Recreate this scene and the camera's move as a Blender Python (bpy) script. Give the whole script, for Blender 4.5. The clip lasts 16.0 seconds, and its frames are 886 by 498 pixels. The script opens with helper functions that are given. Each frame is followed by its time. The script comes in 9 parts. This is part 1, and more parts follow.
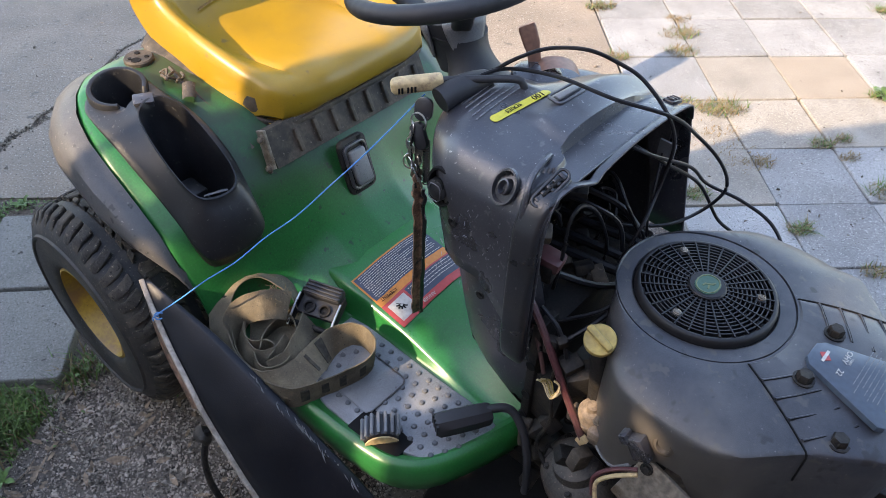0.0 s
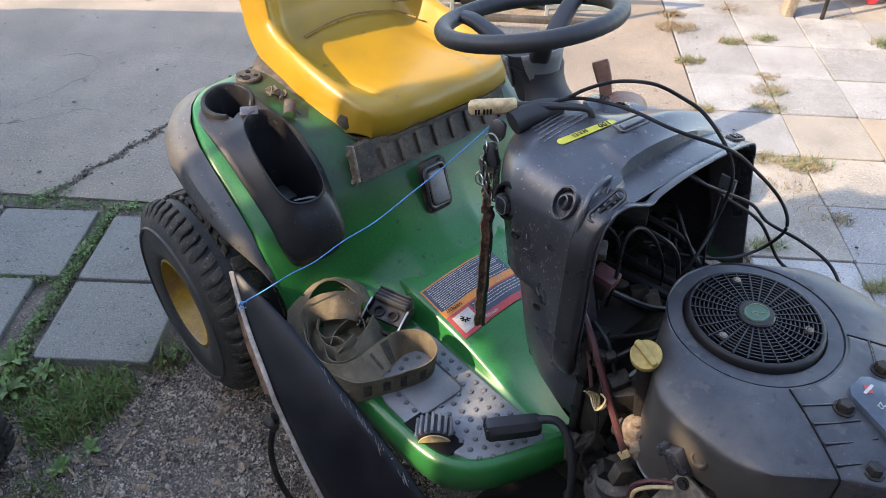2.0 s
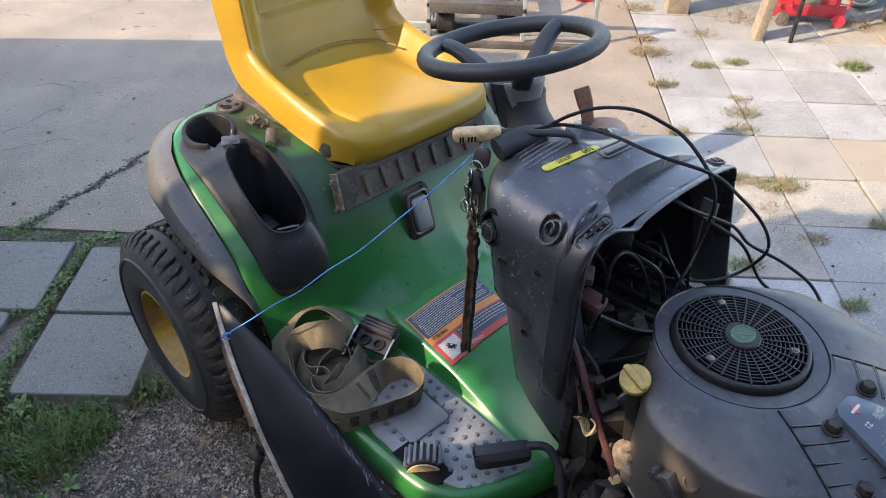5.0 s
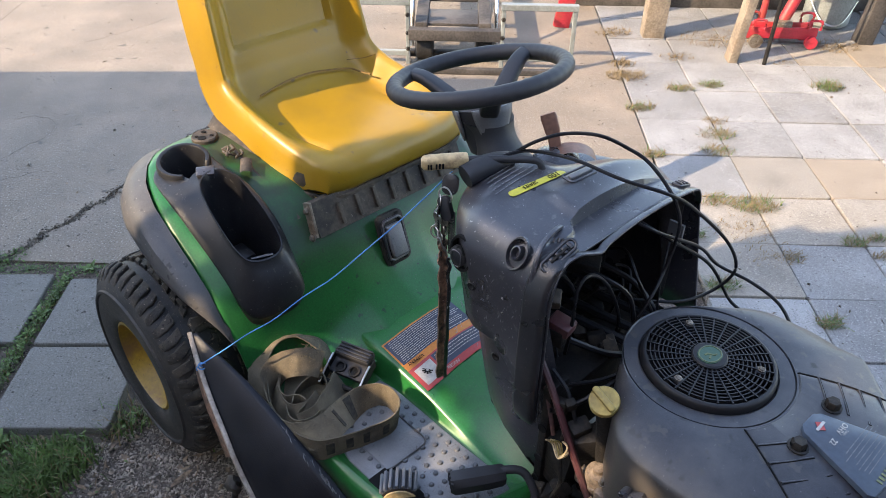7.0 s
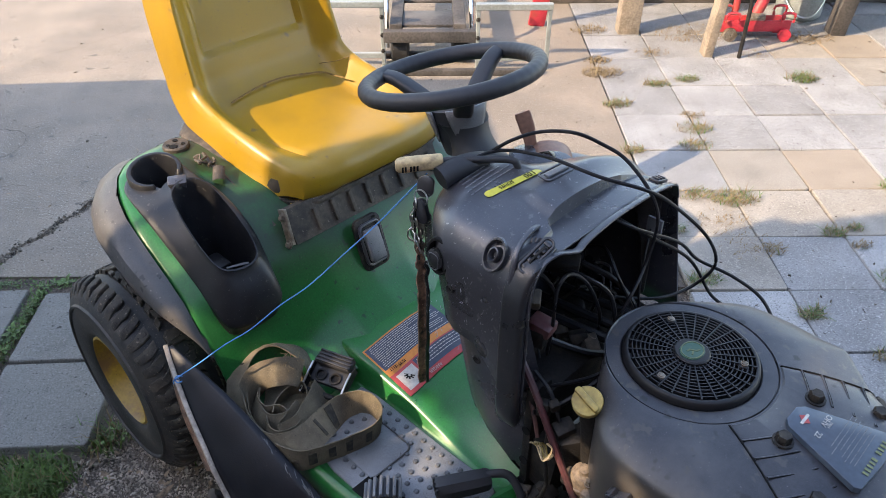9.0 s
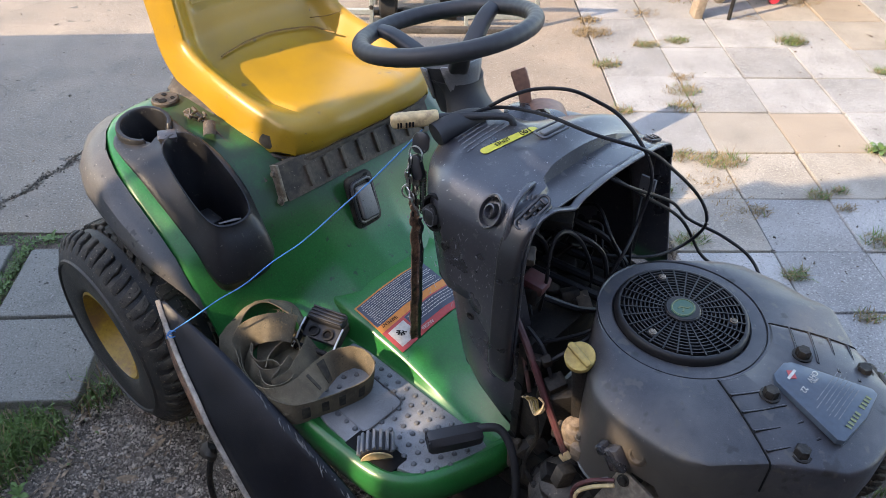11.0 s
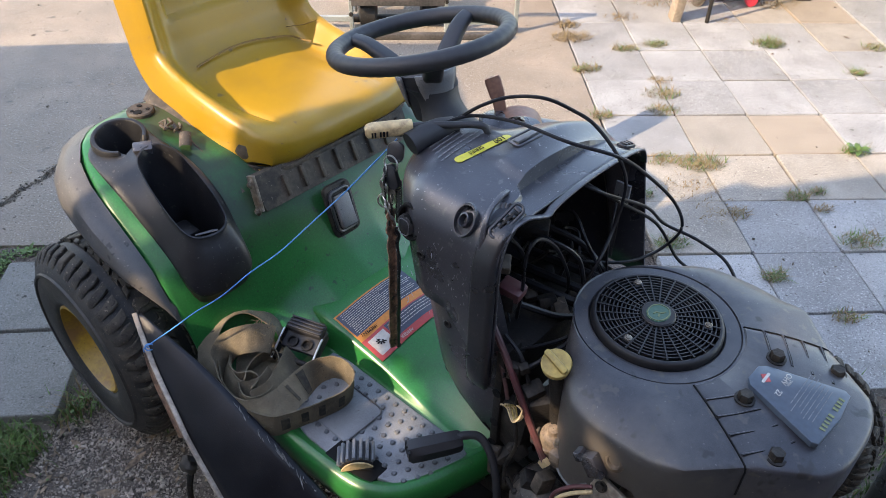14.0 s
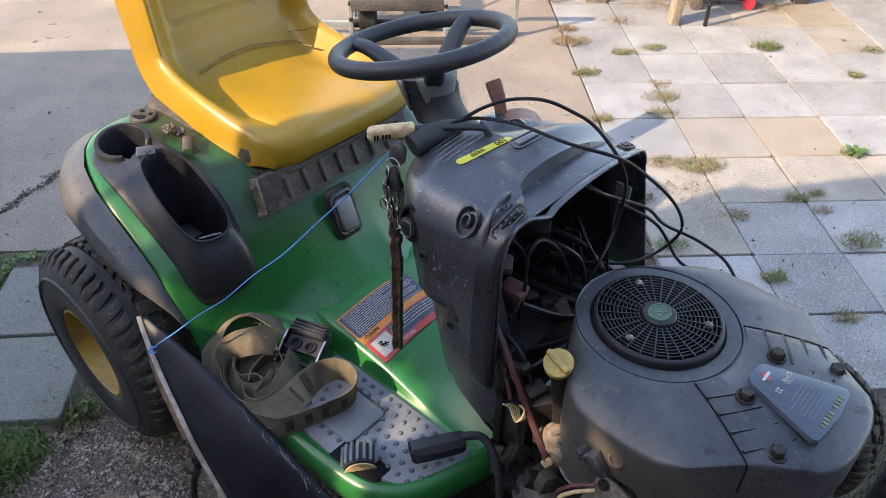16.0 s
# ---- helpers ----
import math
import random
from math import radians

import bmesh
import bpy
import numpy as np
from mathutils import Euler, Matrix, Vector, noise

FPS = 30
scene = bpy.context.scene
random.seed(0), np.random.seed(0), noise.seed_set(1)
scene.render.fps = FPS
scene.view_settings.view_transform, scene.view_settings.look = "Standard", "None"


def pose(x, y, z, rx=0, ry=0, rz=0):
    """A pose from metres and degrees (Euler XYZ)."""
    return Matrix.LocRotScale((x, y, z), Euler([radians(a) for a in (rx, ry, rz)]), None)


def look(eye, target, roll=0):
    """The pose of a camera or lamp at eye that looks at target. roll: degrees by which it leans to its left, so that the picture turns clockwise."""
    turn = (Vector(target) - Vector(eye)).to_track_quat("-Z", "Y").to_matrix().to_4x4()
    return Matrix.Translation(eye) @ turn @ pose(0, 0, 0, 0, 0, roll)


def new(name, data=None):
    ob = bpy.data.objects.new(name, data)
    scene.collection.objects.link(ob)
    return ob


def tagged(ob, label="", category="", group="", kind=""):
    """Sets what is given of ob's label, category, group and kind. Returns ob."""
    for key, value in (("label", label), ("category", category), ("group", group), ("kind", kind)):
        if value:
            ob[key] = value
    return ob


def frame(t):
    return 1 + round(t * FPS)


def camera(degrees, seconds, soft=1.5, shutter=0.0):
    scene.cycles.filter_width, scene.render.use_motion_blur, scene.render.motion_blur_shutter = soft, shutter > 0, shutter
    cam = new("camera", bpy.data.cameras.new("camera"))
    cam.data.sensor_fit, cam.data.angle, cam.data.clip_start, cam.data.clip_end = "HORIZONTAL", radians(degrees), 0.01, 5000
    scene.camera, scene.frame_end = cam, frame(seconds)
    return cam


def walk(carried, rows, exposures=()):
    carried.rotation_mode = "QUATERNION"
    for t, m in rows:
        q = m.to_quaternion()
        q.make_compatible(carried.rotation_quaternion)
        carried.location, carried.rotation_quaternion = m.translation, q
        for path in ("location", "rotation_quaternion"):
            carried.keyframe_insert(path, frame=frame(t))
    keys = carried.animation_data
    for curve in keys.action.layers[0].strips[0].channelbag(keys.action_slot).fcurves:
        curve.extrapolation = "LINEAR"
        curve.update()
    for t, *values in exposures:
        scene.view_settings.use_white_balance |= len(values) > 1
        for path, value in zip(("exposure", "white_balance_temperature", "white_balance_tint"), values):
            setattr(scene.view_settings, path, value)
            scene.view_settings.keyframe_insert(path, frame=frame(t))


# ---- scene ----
cam = camera(59.9, 16.0, soft=0.5)
PATH = [
    (0, (-0.472, -0.79, 1.534), (-0.36, 0.647, 0.147), 2.0),
    (0.5, (-0.491, -0.837, 1.533), (-0.491, 0.623, 0.167), 3.8),
    (1, (-0.477, -0.891, 1.535), (-0.53, 0.578, 0.179), 3.2),
    (1.5, (-0.471, -0.92, 1.545), (-0.564, 0.581, 0.226), 2.2),
    (2, (-0.443, -0.906, 1.551), (-0.545, 0.613, 0.254), 1.1),
    (2.5, (-0.44, -0.907, 1.558), (-0.538, 0.636, 0.289), 0.7),
    (3, (-0.445, -0.897, 1.554), (-0.528, 0.658, 0.299), 0.7),
    (3.2, (-0.46, -0.892, 1.549), (-0.522, 0.654, 0.282), 1.2),
    (5.5, (-0.46, -0.912, 1.556), (-0.498, 0.653, 0.31), 1.7),
    (6, (-0.47, -0.923, 1.555), (-0.498, 0.646, 0.315), 1.9),
    (6.5, (-0.447, -0.919, 1.569), (-0.474, 0.669, 0.353), 1.7),
    (7, (-0.425, -0.909, 1.567), (-0.447, 0.691, 0.368), 1.0),
    (7.5, (-0.417, -0.902, 1.569), (-0.426, 0.703, 0.376), 0.6),
    (8, (-0.406, -0.896, 1.561), (-0.407, 0.712, 0.372), 0.1),
    (8.5, (-0.411, -0.895, 1.559), (-0.402, 0.713, 0.369), 0.1),
    (9, (-0.413, -0.892, 1.557), (-0.394, 0.711, 0.362), 0.1),
    (9.5, (-0.41, -0.881, 1.551), (-0.376, 0.702, 0.329), -0.1),
    (9.7, (-0.415, -0.883, 1.553), (-0.374, 0.688, 0.316), -0.1),
    (12, (-0.435, -0.907, 1.55), (-0.361, 0.632, 0.275), 2.6),
    (12.5, (-0.426, -0.904, 1.547), (-0.35, 0.638, 0.276), 2.6),
    (13, (-0.428, -0.9, 1.549), (-0.352, 0.643, 0.279), 2.3),
    (13.5, (-0.416, -0.899, 1.563), (-0.332, 0.65, 0.3), 1.8),
    (14, (-0.414, -0.897, 1.56), (-0.318, 0.65, 0.296), 1.5),
    (14.5, (-0.416, -0.907, 1.561), (-0.316, 0.643, 0.301), 1.3),
    (15, (-0.416, -0.911, 1.563), (-0.319, 0.641, 0.306), 1.2),
    (15.5, (-0.42, -0.911, 1.568), (-0.327, 0.643, 0.312), 1.1),
    (16, (-0.419, -0.909, 1.562), (-0.322, 0.646, 0.308), 1.2),
]
walk(cam, [(t, look(eye, target, roll)) for t, eye, target, roll in PATH],
     exposures=[(0, 2.1, 7900, 15), (1.0, 2.16, 7900, 15), (3.0, 1.99, 7900, 15), (6.0, 1.96, 7900, 15), (7.5, 1.91, 7900, 15), (9.5, 1.91, 7900, 15), (12.0, 2.03, 7900, 15), (13.5, 1.99, 7900, 15), (16.0, 1.93, 7900, 15)])

# ---- light ----
SUN_AZ, SUN_EL = 208.0, 33.0   # degrees: where the sun stands, counted from +x towards +y
world = bpy.data.worlds.new("sky")
scene.world = world
world.use_nodes = True
wn, wl = world.node_tree.nodes, world.node_tree.links
sky = wn.new("ShaderNodeTexSky")
sky.sky_type = 'NISHITA'
sky.sun_disc = False
sky.ozone_density = 2.0
sky.sun_elevation = radians(SUN_EL)
sky.sun_rotation = radians(90 - SUN_AZ)
wl.new(sky.outputs[0], wn["Background"].inputs[0])
wn["Background"].inputs[1].default_value = 0.21
sun = new("sun", bpy.data.lights.new("sun", 'SUN'))
sun.data.energy = 2.45
sun.data.angle = radians(0.35)
sun.data.color = (1.0, 0.86, 0.68)
sdir = Vector((math.cos(radians(SUN_AZ)) * math.cos(radians(SUN_EL)), math.sin(radians(SUN_AZ)) * math.cos(radians(SUN_EL)), math.sin(radians(SUN_EL))))
sun.rotation_euler = sdir.to_track_quat("Z", "Y").to_euler()

# ---- materials ----
def mat(name, base, rough=0.5, metal=0.0, var=0.12, scale=8.0, grain=120.0, bump=0.15, second=None, second_amt=0.0,
        second_scale=5.0, spec=0.5, coat=0.0, rough_var=0.12, edge=0.08, detail=6.0, specks=(), rand=0.0):
    """Painted, moulded or worn surface: base colour varied at two scales, patches of a second colour, fine relief."""
    m = bpy.data.materials.new(name)
    m.use_nodes = True
    n, l = m.node_tree.nodes, m.node_tree.links
    b = n["Principled BSDF"]
    tc = n.new("ShaderNodeTexCoord")
    big = n.new("ShaderNodeTexNoise")
    big.inputs["Scale"].default_value = scale
    big.inputs["Detail"].default_value = detail
    fine = n.new("ShaderNodeTexNoise")
    fine.inputs["Scale"].default_value = grain
    fine.inputs["Detail"].default_value = 4
    l.new(tc.outputs["Object"], big.inputs["Vector"])
    l.new(tc.outputs["Object"], fine.inputs["Vector"])
    mixf = n.new("ShaderNodeMath"); mixf.operation = 'ADD'
    l.new(big.outputs["Fac"], mixf.inputs[0]); l.new(fine.outputs["Fac"], mixf.inputs[1])
    ramp = n.new("ShaderNodeMapRange")
    ramp.inputs["From Min"].default_value = 0.75; ramp.inputs["From Max"].default_value = 1.25
    ramp.inputs["To Min"].default_value = 1 - var; ramp.inputs["To Max"].default_value = 1 + var
    l.new(mixf.outputs[0], ramp.inputs["Value"])
    mul = n.new("ShaderNodeMix"); mul.data_type = 'RGBA'; mul.blend_type = 'MULTIPLY'
    mul.inputs["Factor"].default_value = 1.0
    mul.inputs["A"].default_value = (*base, 1)
    l.new(ramp.outputs["Result"], mul.inputs["B"])
    col = mul.outputs["Result"]
    if rand:
        oi = n.new("ShaderNodeObjectInfo")
        om = n.new("ShaderNodeMapRange"); om.inputs["To Min"].default_value = 1 - rand; om.inputs["To Max"].default_value = 1 + rand
        ox = n.new("ShaderNodeMix"); ox.data_type = 'RGBA'; ox.blend_type = 'MULTIPLY'; ox.inputs["Factor"].default_value = 1.0
        l.new(oi.outputs["Random"], om.inputs["Value"]); l.new(col, ox.inputs["A"]); l.new(om.outputs["Result"], ox.inputs["B"])
        col = ox.outputs["Result"]
    if second:
        sn = n.new("ShaderNodeTexNoise"); sn.inputs["Scale"].default_value = second_scale
        sn.inputs["Detail"].default_value = 8; sn.inputs["Roughness"].default_value = 0.65
        l.new(tc.outputs["Object"], sn.inputs["Vector"])
        sr = n.new("ShaderNodeMapRange")
        sr.inputs["From Min"].default_value = 0.62 - second_amt * 0.35
        sr.inputs["From Max"].default_value = 0.62 - second_amt * 0.35 + edge * 2
        l.new(sn.outputs["Fac"], sr.inputs["Value"])
        mx = n.new("ShaderNodeMix"); mx.data_type = 'RGBA'
        l.new(sr.outputs["Result"], mx.inputs["Factor"])
        l.new(col, mx.inputs["A"]); mx.inputs["B"].default_value = (*second, 1)
        col = mx.outputs["Result"]
    for tint, amount, size in specks:
        vo = n.new("ShaderNodeTexNoise"); vo.inputs["Scale"].default_value = size
        vo.inputs["Detail"].default_value = 2; vo.inputs["Roughness"].default_value = 0.7
        mp = n.new("ShaderNodeMapping"); mp.inputs["Location"].default_value = (tint[0] * 31, size * 0.37, 1.7)
        l.new(tc.outputs["Object"], mp.inputs["Vector"]); l.new(mp.outputs["Vector"], vo.inputs["Vector"])
        vr = n.new("ShaderNodeMapRange")
        vr.inputs["From Min"].default_value = 0.72 - 0.25 * amount; vr.inputs["From Max"].default_value = 0.78 - 0.25 * amount
        l.new(vo.outputs["Fac"], vr.inputs["Value"])
        sx = n.new("ShaderNodeMix"); sx.data_type = 'RGBA'
        l.new(vr.outputs["Result"], sx.inputs["Factor"]); l.new(col, sx.inputs["A"]); sx.inputs["B"].default_value = (*tint, 1)
        col = sx.outputs["Result"]
    l.new(col, b.inputs["Base Color"])
    rr = n.new("ShaderNodeMapRange")
    rr.inputs["To Min"].default_value = max(0.02, rough - rough_var); rr.inputs["To Max"].default_value = min(1, rough + rough_var)
    l.new(big.outputs["Fac"], rr.inputs["Value"]); l.new(rr.outputs["Result"], b.inputs["Roughness"])
    b.inputs["Metallic"].default_value = metal
    b.inputs["Specular IOR Level"].default_value = spec
    b.inputs["Coat Weight"].default_value = coat
    if bump:
        bp = n.new("ShaderNodeBump"); bp.inputs["Strength"].default_value = bump; bp.inputs["Distance"].default_value = 0.002
        l.new(mixf.outputs[0], bp.inputs["Height"]); l.new(bp.outputs["Normal"], b.inputs["Normal"])
    return m


LABELW = mat("slate_blue_label", (0.034, 0.046, 0.078), 0.45, var=0.15, bump=0.02, second=(0.10, 0.11, 0.13), second_amt=0.4, edge=0.3)
SEAMB = mat("brown_seam", (0.17, 0.095, 0.02), 0.7, var=0.3, bump=0.1)
GREEN = mat("green_plastic", (0.008, 0.135, 0.030), 0.30, var=0.18, scale=5, grain=260, bump=0.03, second=(0.024, 0.045, 0.024), second_amt=0.35, second_scale=4, edge=0.28, specks=(((0.10, 0.13, 0.08), 0.25, 420),))


def dusty_patch(m, colour, lo, hi, strength):
    """Lays dry dust on a material where object-space height and side lie past the given limits, broken up by noise."""
    n, l = m.node_tree.nodes, m.node_tree.links
    b = n["Principled BSDF"]
    src = b.inputs["Base Color"].links[0].from_socket
    tc = n.new("ShaderNodeTexCoord")
    sp = n.new("ShaderNodeSeparateXYZ"); l.new(tc.outputs["Object"], sp.inputs[0])
    fz = n.new("ShaderNodeMapRange"); fz.interpolation_type = 'SMOOTHSTEP'
    fz.inputs["From Min"].default_value, fz.inputs["From Max"].default_value = lo[1], hi[1]
    fy = n.new("ShaderNodeMapRange"); fy.interpolation_type = 'SMOOTHSTEP'
    fy.inputs["From Min"].default_value, fy.inputs["From Max"].default_value = lo[0], hi[0]
    l.new(sp.outputs["Z"], fz.inputs["Value"]); l.new(sp.outputs["Y"], fy.inputs["Value"])
    ns = n.new("ShaderNodeTexNoise"); ns.inputs["Scale"].default_value = 7; ns.inputs["Detail"].default_value = 9; ns.inputs["Roughness"].default_value = 0.7
    l.new(tc.outputs["Object"], ns.inputs["Vector"])
    nr = n.new("ShaderNodeMapRange"); nr.inputs["From Min"].default_value = 0.22; nr.inputs["From Max"].default_value = 0.52
    l.new(ns.outputs["Fac"], nr.inputs["Value"])
    m1 = n.new("ShaderNodeMath"); m1.operation = 'MULTIPLY'; l.new(fz.outputs["Result"], m1.inputs[0]); l.new(fy.outputs["Result"], m1.inputs[1])
    m2 = n.new("ShaderNodeMath"); m2.operation = 'MULTIPLY'; l.new(m1.outputs[0], m2.inputs[0]); l.new(nr.outputs["Result"], m2.inputs[1])
    m3 = n.new("ShaderNodeMath"); m3.operation = 'MULTIPLY'; l.new(m2.outputs[0], m3.inputs[0]); m3.inputs[1].default_value = strength
    mx = n.new("ShaderNodeMix"); mx.data_type = 'RGBA'
    l.new(m3.outputs[0], mx.inputs["Factor"]); l.new(src, mx.inputs["A"]); mx.inputs["B"].default_value = (*colour, 1)
    l.new(mx.outputs["Result"], b.inputs["Base Color"])
    return m


GREENBODY = dusty_patch(mat("green_body_plastic", (0.006, 0.112, 0.026), 0.34, spec=0.42, var=0.25, scale=5, grain=260, bump=0.04, second=(0.016, 0.040, 0.020), second_amt=0.34, second_scale=5, edge=0.24, specks=(((0.10, 0.11, 0.08), 0.20, 300), ((0.02, 0.05, 0.025), 0.3, 40))), (0.024, 0.032, 0.019), (-0.31, 0.44), (-0.24, 0.60), 0.85)
BLACKP = mat("black_plastic", (0.029, 0.030, 0.038), 0.30, spec=0.85, var=0.35, scale=9, grain=500, bump=0.12, second=(0.078, 0.080, 0.088), second_amt=0.50, second_scale=6, edge=0.26, specks=(((0.30, 0.295, 0.29), 0.16, 150), ((0.09, 0.088, 0.09), 0.36, 50), ((0.12, 0.118, 0.12), 0.25, 320)))
ENGINEP = dusty_patch(mat("engine_cover_plastic", (0.027, 0.029, 0.037), 0.38, spec=0.55, var=0.35, scale=7, grain=600, bump=0.14, rough_var=0.2, second=(0.080, 0.079, 0.080), second_amt=0.5, second_scale=8, edge=0.16, specks=(((0.16, 0.155, 0.145), 0.12, 180), ((0.062, 0.059, 0.054), 0.42, 42), ((0.016, 0.016, 0.018), 0.34, 26))), (0.082, 0.071, 0.058), (-0.11, 0.70), (-0.23, 0.58), 0.75)
TRAYP = mat("tray_black_plastic", (0.011, 0.0115, 0.0135), 0.40, var=0.4, scale=9, grain=700, bump=0.12, spec=0.40, second=(0.028, 0.028, 0.030), second_amt=0.42, second_scale=9, edge=0.2, specks=(((0.10, 0.098, 0.095), 0.14, 170), ((0.05, 0.047, 0.043), 0.3, 60)))
FENDERP = mat("faded_grey_plastic", (0.050, 0.050, 0.053), 0.48, var=0.3, scale=9, grain=400, bump=0.14, second=(0.135, 0.126, 0.115), second_amt=0.58, second_scale=5, edge=0.26, specks=(((0.26, 0.24, 0.21), 0.16, 110), ((0.03, 0.03, 0.032), 0.35, 40)))
YELLOW = mat("yellow_vinyl", (0.300, 0.174, 0.011), 0.36, var=0.10, scale=5, grain=400, bump=0.04, second=(0.205, 0.125, 0.030), second_amt=0.42, second_scale=6, edge=0.28, specks=(((0.17, 0.10, 0.035), 0.12, 110), ((0.16, 0.10, 0.04), 0.10, 18)))
RIMY = mat("yellow_wheel_paint", (0.34, 0.21, 0.025), 0.4, var=0.2, second=(0.22, 0.12, 0.04), second_amt=0.35, second_scale=12, specks=(((0.12, 0.08, 0.04), 0.2, 160),))
RUBBER = mat("tyre_rubber", (0.020, 0.020, 0.020), 0.62, var=0.4, scale=14, grain=260, bump=0.4, second=(0.06, 0.052, 0.042), second_amt=0.40, second_scale=11, edge=0.14, specks=(((0.20, 0.17, 0.13), 0.25, 240),))
TREADR = mat("soil_caked_tread", (0.024, 0.023, 0.021), 0.75, spec=0.35, var=0.5, scale=16, grain=300, bump=0.7, second=(0.105, 0.087, 0.066), second_amt=0.58, second_scale=13, edge=0.16, specks=(((0.20, 0.165, 0.125), 0.34, 160), ((0.012, 0.011, 0.010), 0.4, 90)))
FLANGEP = mat("glossy_black_flange", (0.015, 0.0155, 0.019), 0.30, spec=0.6, var=0.3, scale=14, grain=400, bump=0.12, second=(0.055, 0.05, 0.047), second_amt=0.3, second_scale=18, edge=0.2, specks=(((0.20, 0.19, 0.18), 0.10, 150),))
SCREENP = mat("matt_black_screen", (0.010, 0.010, 0.012), 0.5, var=0.2, bump=0.05, spec=0.35, second=(0.024, 0.023, 0.023), second_amt=0.3, edge=0.2)
CHUTEP = mat("dark_chute_plastic", (0.006, 0.007, 0.011), 0.40, spec=0.35, var=0.35, scale=12, grain=400, bump=0.15, second=(0.022, 0.021, 0.022), second_amt=0.25, second_scale=8, edge=0.2, specks=(((0.09, 0.085, 0.08), 0.08, 320),))
TREADP = mat("grey_tread_pad", (0.135, 0.142, 0.152), 0.5, var=0.25, scale=12, grain=500, bump=0.15, second=(0.21, 0.208, 0.20), second_amt=0.4, second_scale=9, edge=0.2, specks=(((0.06, 0.055, 0.05), 0.2, 130),))
STEEL = mat("dirty_steel", (0.22, 0.19, 0.155), 0.55, 0.4, var=0.4, scale=20, second=(0.10, 0.07, 0.045), second_amt=0.4, second_scale=16)
GREASE = mat("greasy_dark_metal", (0.012, 0.011, 0.0105), 0.6, 0.0, spec=0.3, var=0.5, scale=25, grain=200, bump=0.5, second=(0.05, 0.04, 0.03), second_amt=0.3, second_scale=18)
DUSTY = mat("dusty_seat_base", (0.064, 0.050, 0.037), 0.7, var=0.4, scale=25, bump=0.4, second=(0.022, 0.019, 0.016), second_amt=0.45, second_scale=14, specks=(((0.15, 0.125, 0.10), 0.25, 140),))
CHROME = mat("bright_metal", (0.55, 0.54, 0.52), 0.3, 1.0, var=0.1)
CABLE = mat("black_cable_sheath", (0.009, 0.0095, 0.012), 0.42, var=0.2, bump=0, spec=0.3)
RUBBERG = mat("black_rubber_grip", (0.019, 0.020, 0.024), 0.55, var=0.2, scale=20, grain=600, bump=0.1, second=(0.06, 0.058, 0.058), second_amt=0.2, second_scale=9, edge=0.3)
CREAM = mat("worn_cream_grip", (0.50, 0.37, 0.20), 0.55, var=0.2, scale=40, second=(0.2, 0.13, 0.08), second_amt=0.25, second_scale=40)
CAPY = mat("faded_yellow_cap", (0.40, 0.29, 0.085), 0.6, var=0.25, scale=30, second=(0.20, 0.15, 0.075), second_amt=0.45, second_scale=22, edge=0.2)
WEB = mat("dirty_webbing", (0.162, 0.132, 0.088), 0.9, var=0.4, scale=25, grain=900, bump=0.9, second=(0.060, 0.050, 0.036), second_amt=0.56, second_scale=14, edge=0.18, specks=(((0.28, 0.235, 0.165), 0.34, 420), ((0.035, 0.03, 0.024), 0.3, 300)))
REDP = mat("red_paint", (0.46, 0.032, 0.050), 0.4, var=0.2, second=(0.3, 0.06, 0.045), second_amt=0.3)
MAROON = mat("dusty_red_cover", (0.075, 0.02, 0.023), 0.5, var=0.3, second=(0.09, 0.06, 0.055), second_amt=0.4)
WOOD = mat("weathered_lumber", (0.25, 0.205, 0.155), 0.75, var=0.3, scale=14, grain=90, bump=0.3, second=(0.22, 0.165, 0.11), second_amt=0.35)
BARK = mat("rusty_leather_strip", (0.30, 0.170, 0.115), 0.5, var=0.5, scale=40, bump=0.8, second=(0.024, 0.019, 0.016), second_amt=0.5, second_scale=34, edge=0.1, specks=(((0.45, 0.32, 0.25), 0.25, 120),))
CLAY = mat("pinkish_brown_plastic", (0.20, 0.098, 0.066), 0.5, var=0.25, second=(0.12, 0.07, 0.05), second_amt=0.3)
CONCRETE = mat("concrete_driveway", (0.224, 0.186, 0.146), 0.92, var=0.32, scale=2.5, grain=170, bump=1.0, second=(0.150, 0.134, 0.115), second_amt=0.5, second_scale=2.6, edge=0.22, specks=(((0.44, 0.40, 0.35), 0.46, 150), ((0.062, 0.056, 0.05), 0.46, 130), ((0.07, 0.064, 0.056), 0.10, 36), ((0.12, 0.106, 0.092), 0.2, 14)))
DIRT = mat("bare_soil", (0.118, 0.096, 0.078), 0.95, var=0.5, scale=9, grain=140, bump=1.0, second=(0.058, 0.047, 0.038), second_amt=0.45, second_scale=7, edge=0.2, specks=(((0.34, 0.285, 0.235), 0.42, 170), ((0.018, 0.015, 0.012), 0.48, 120), ((0.03, 0.025, 0.021), 0.40, 26)))
PAVERMID = mat("pale_tan_paver", (0.268, 0.246, 0.212), 0.92, var=0.28, scale=5, grain=230, bump=0.8, second=(0.205, 0.185, 0.155), second_amt=0.5, second_scale=4, edge=0.22, rand=0.10, specks=(((0.42, 0.39, 0.34), 0.48, 190), ((0.12, 0.11, 0.10), 0.42, 180)))
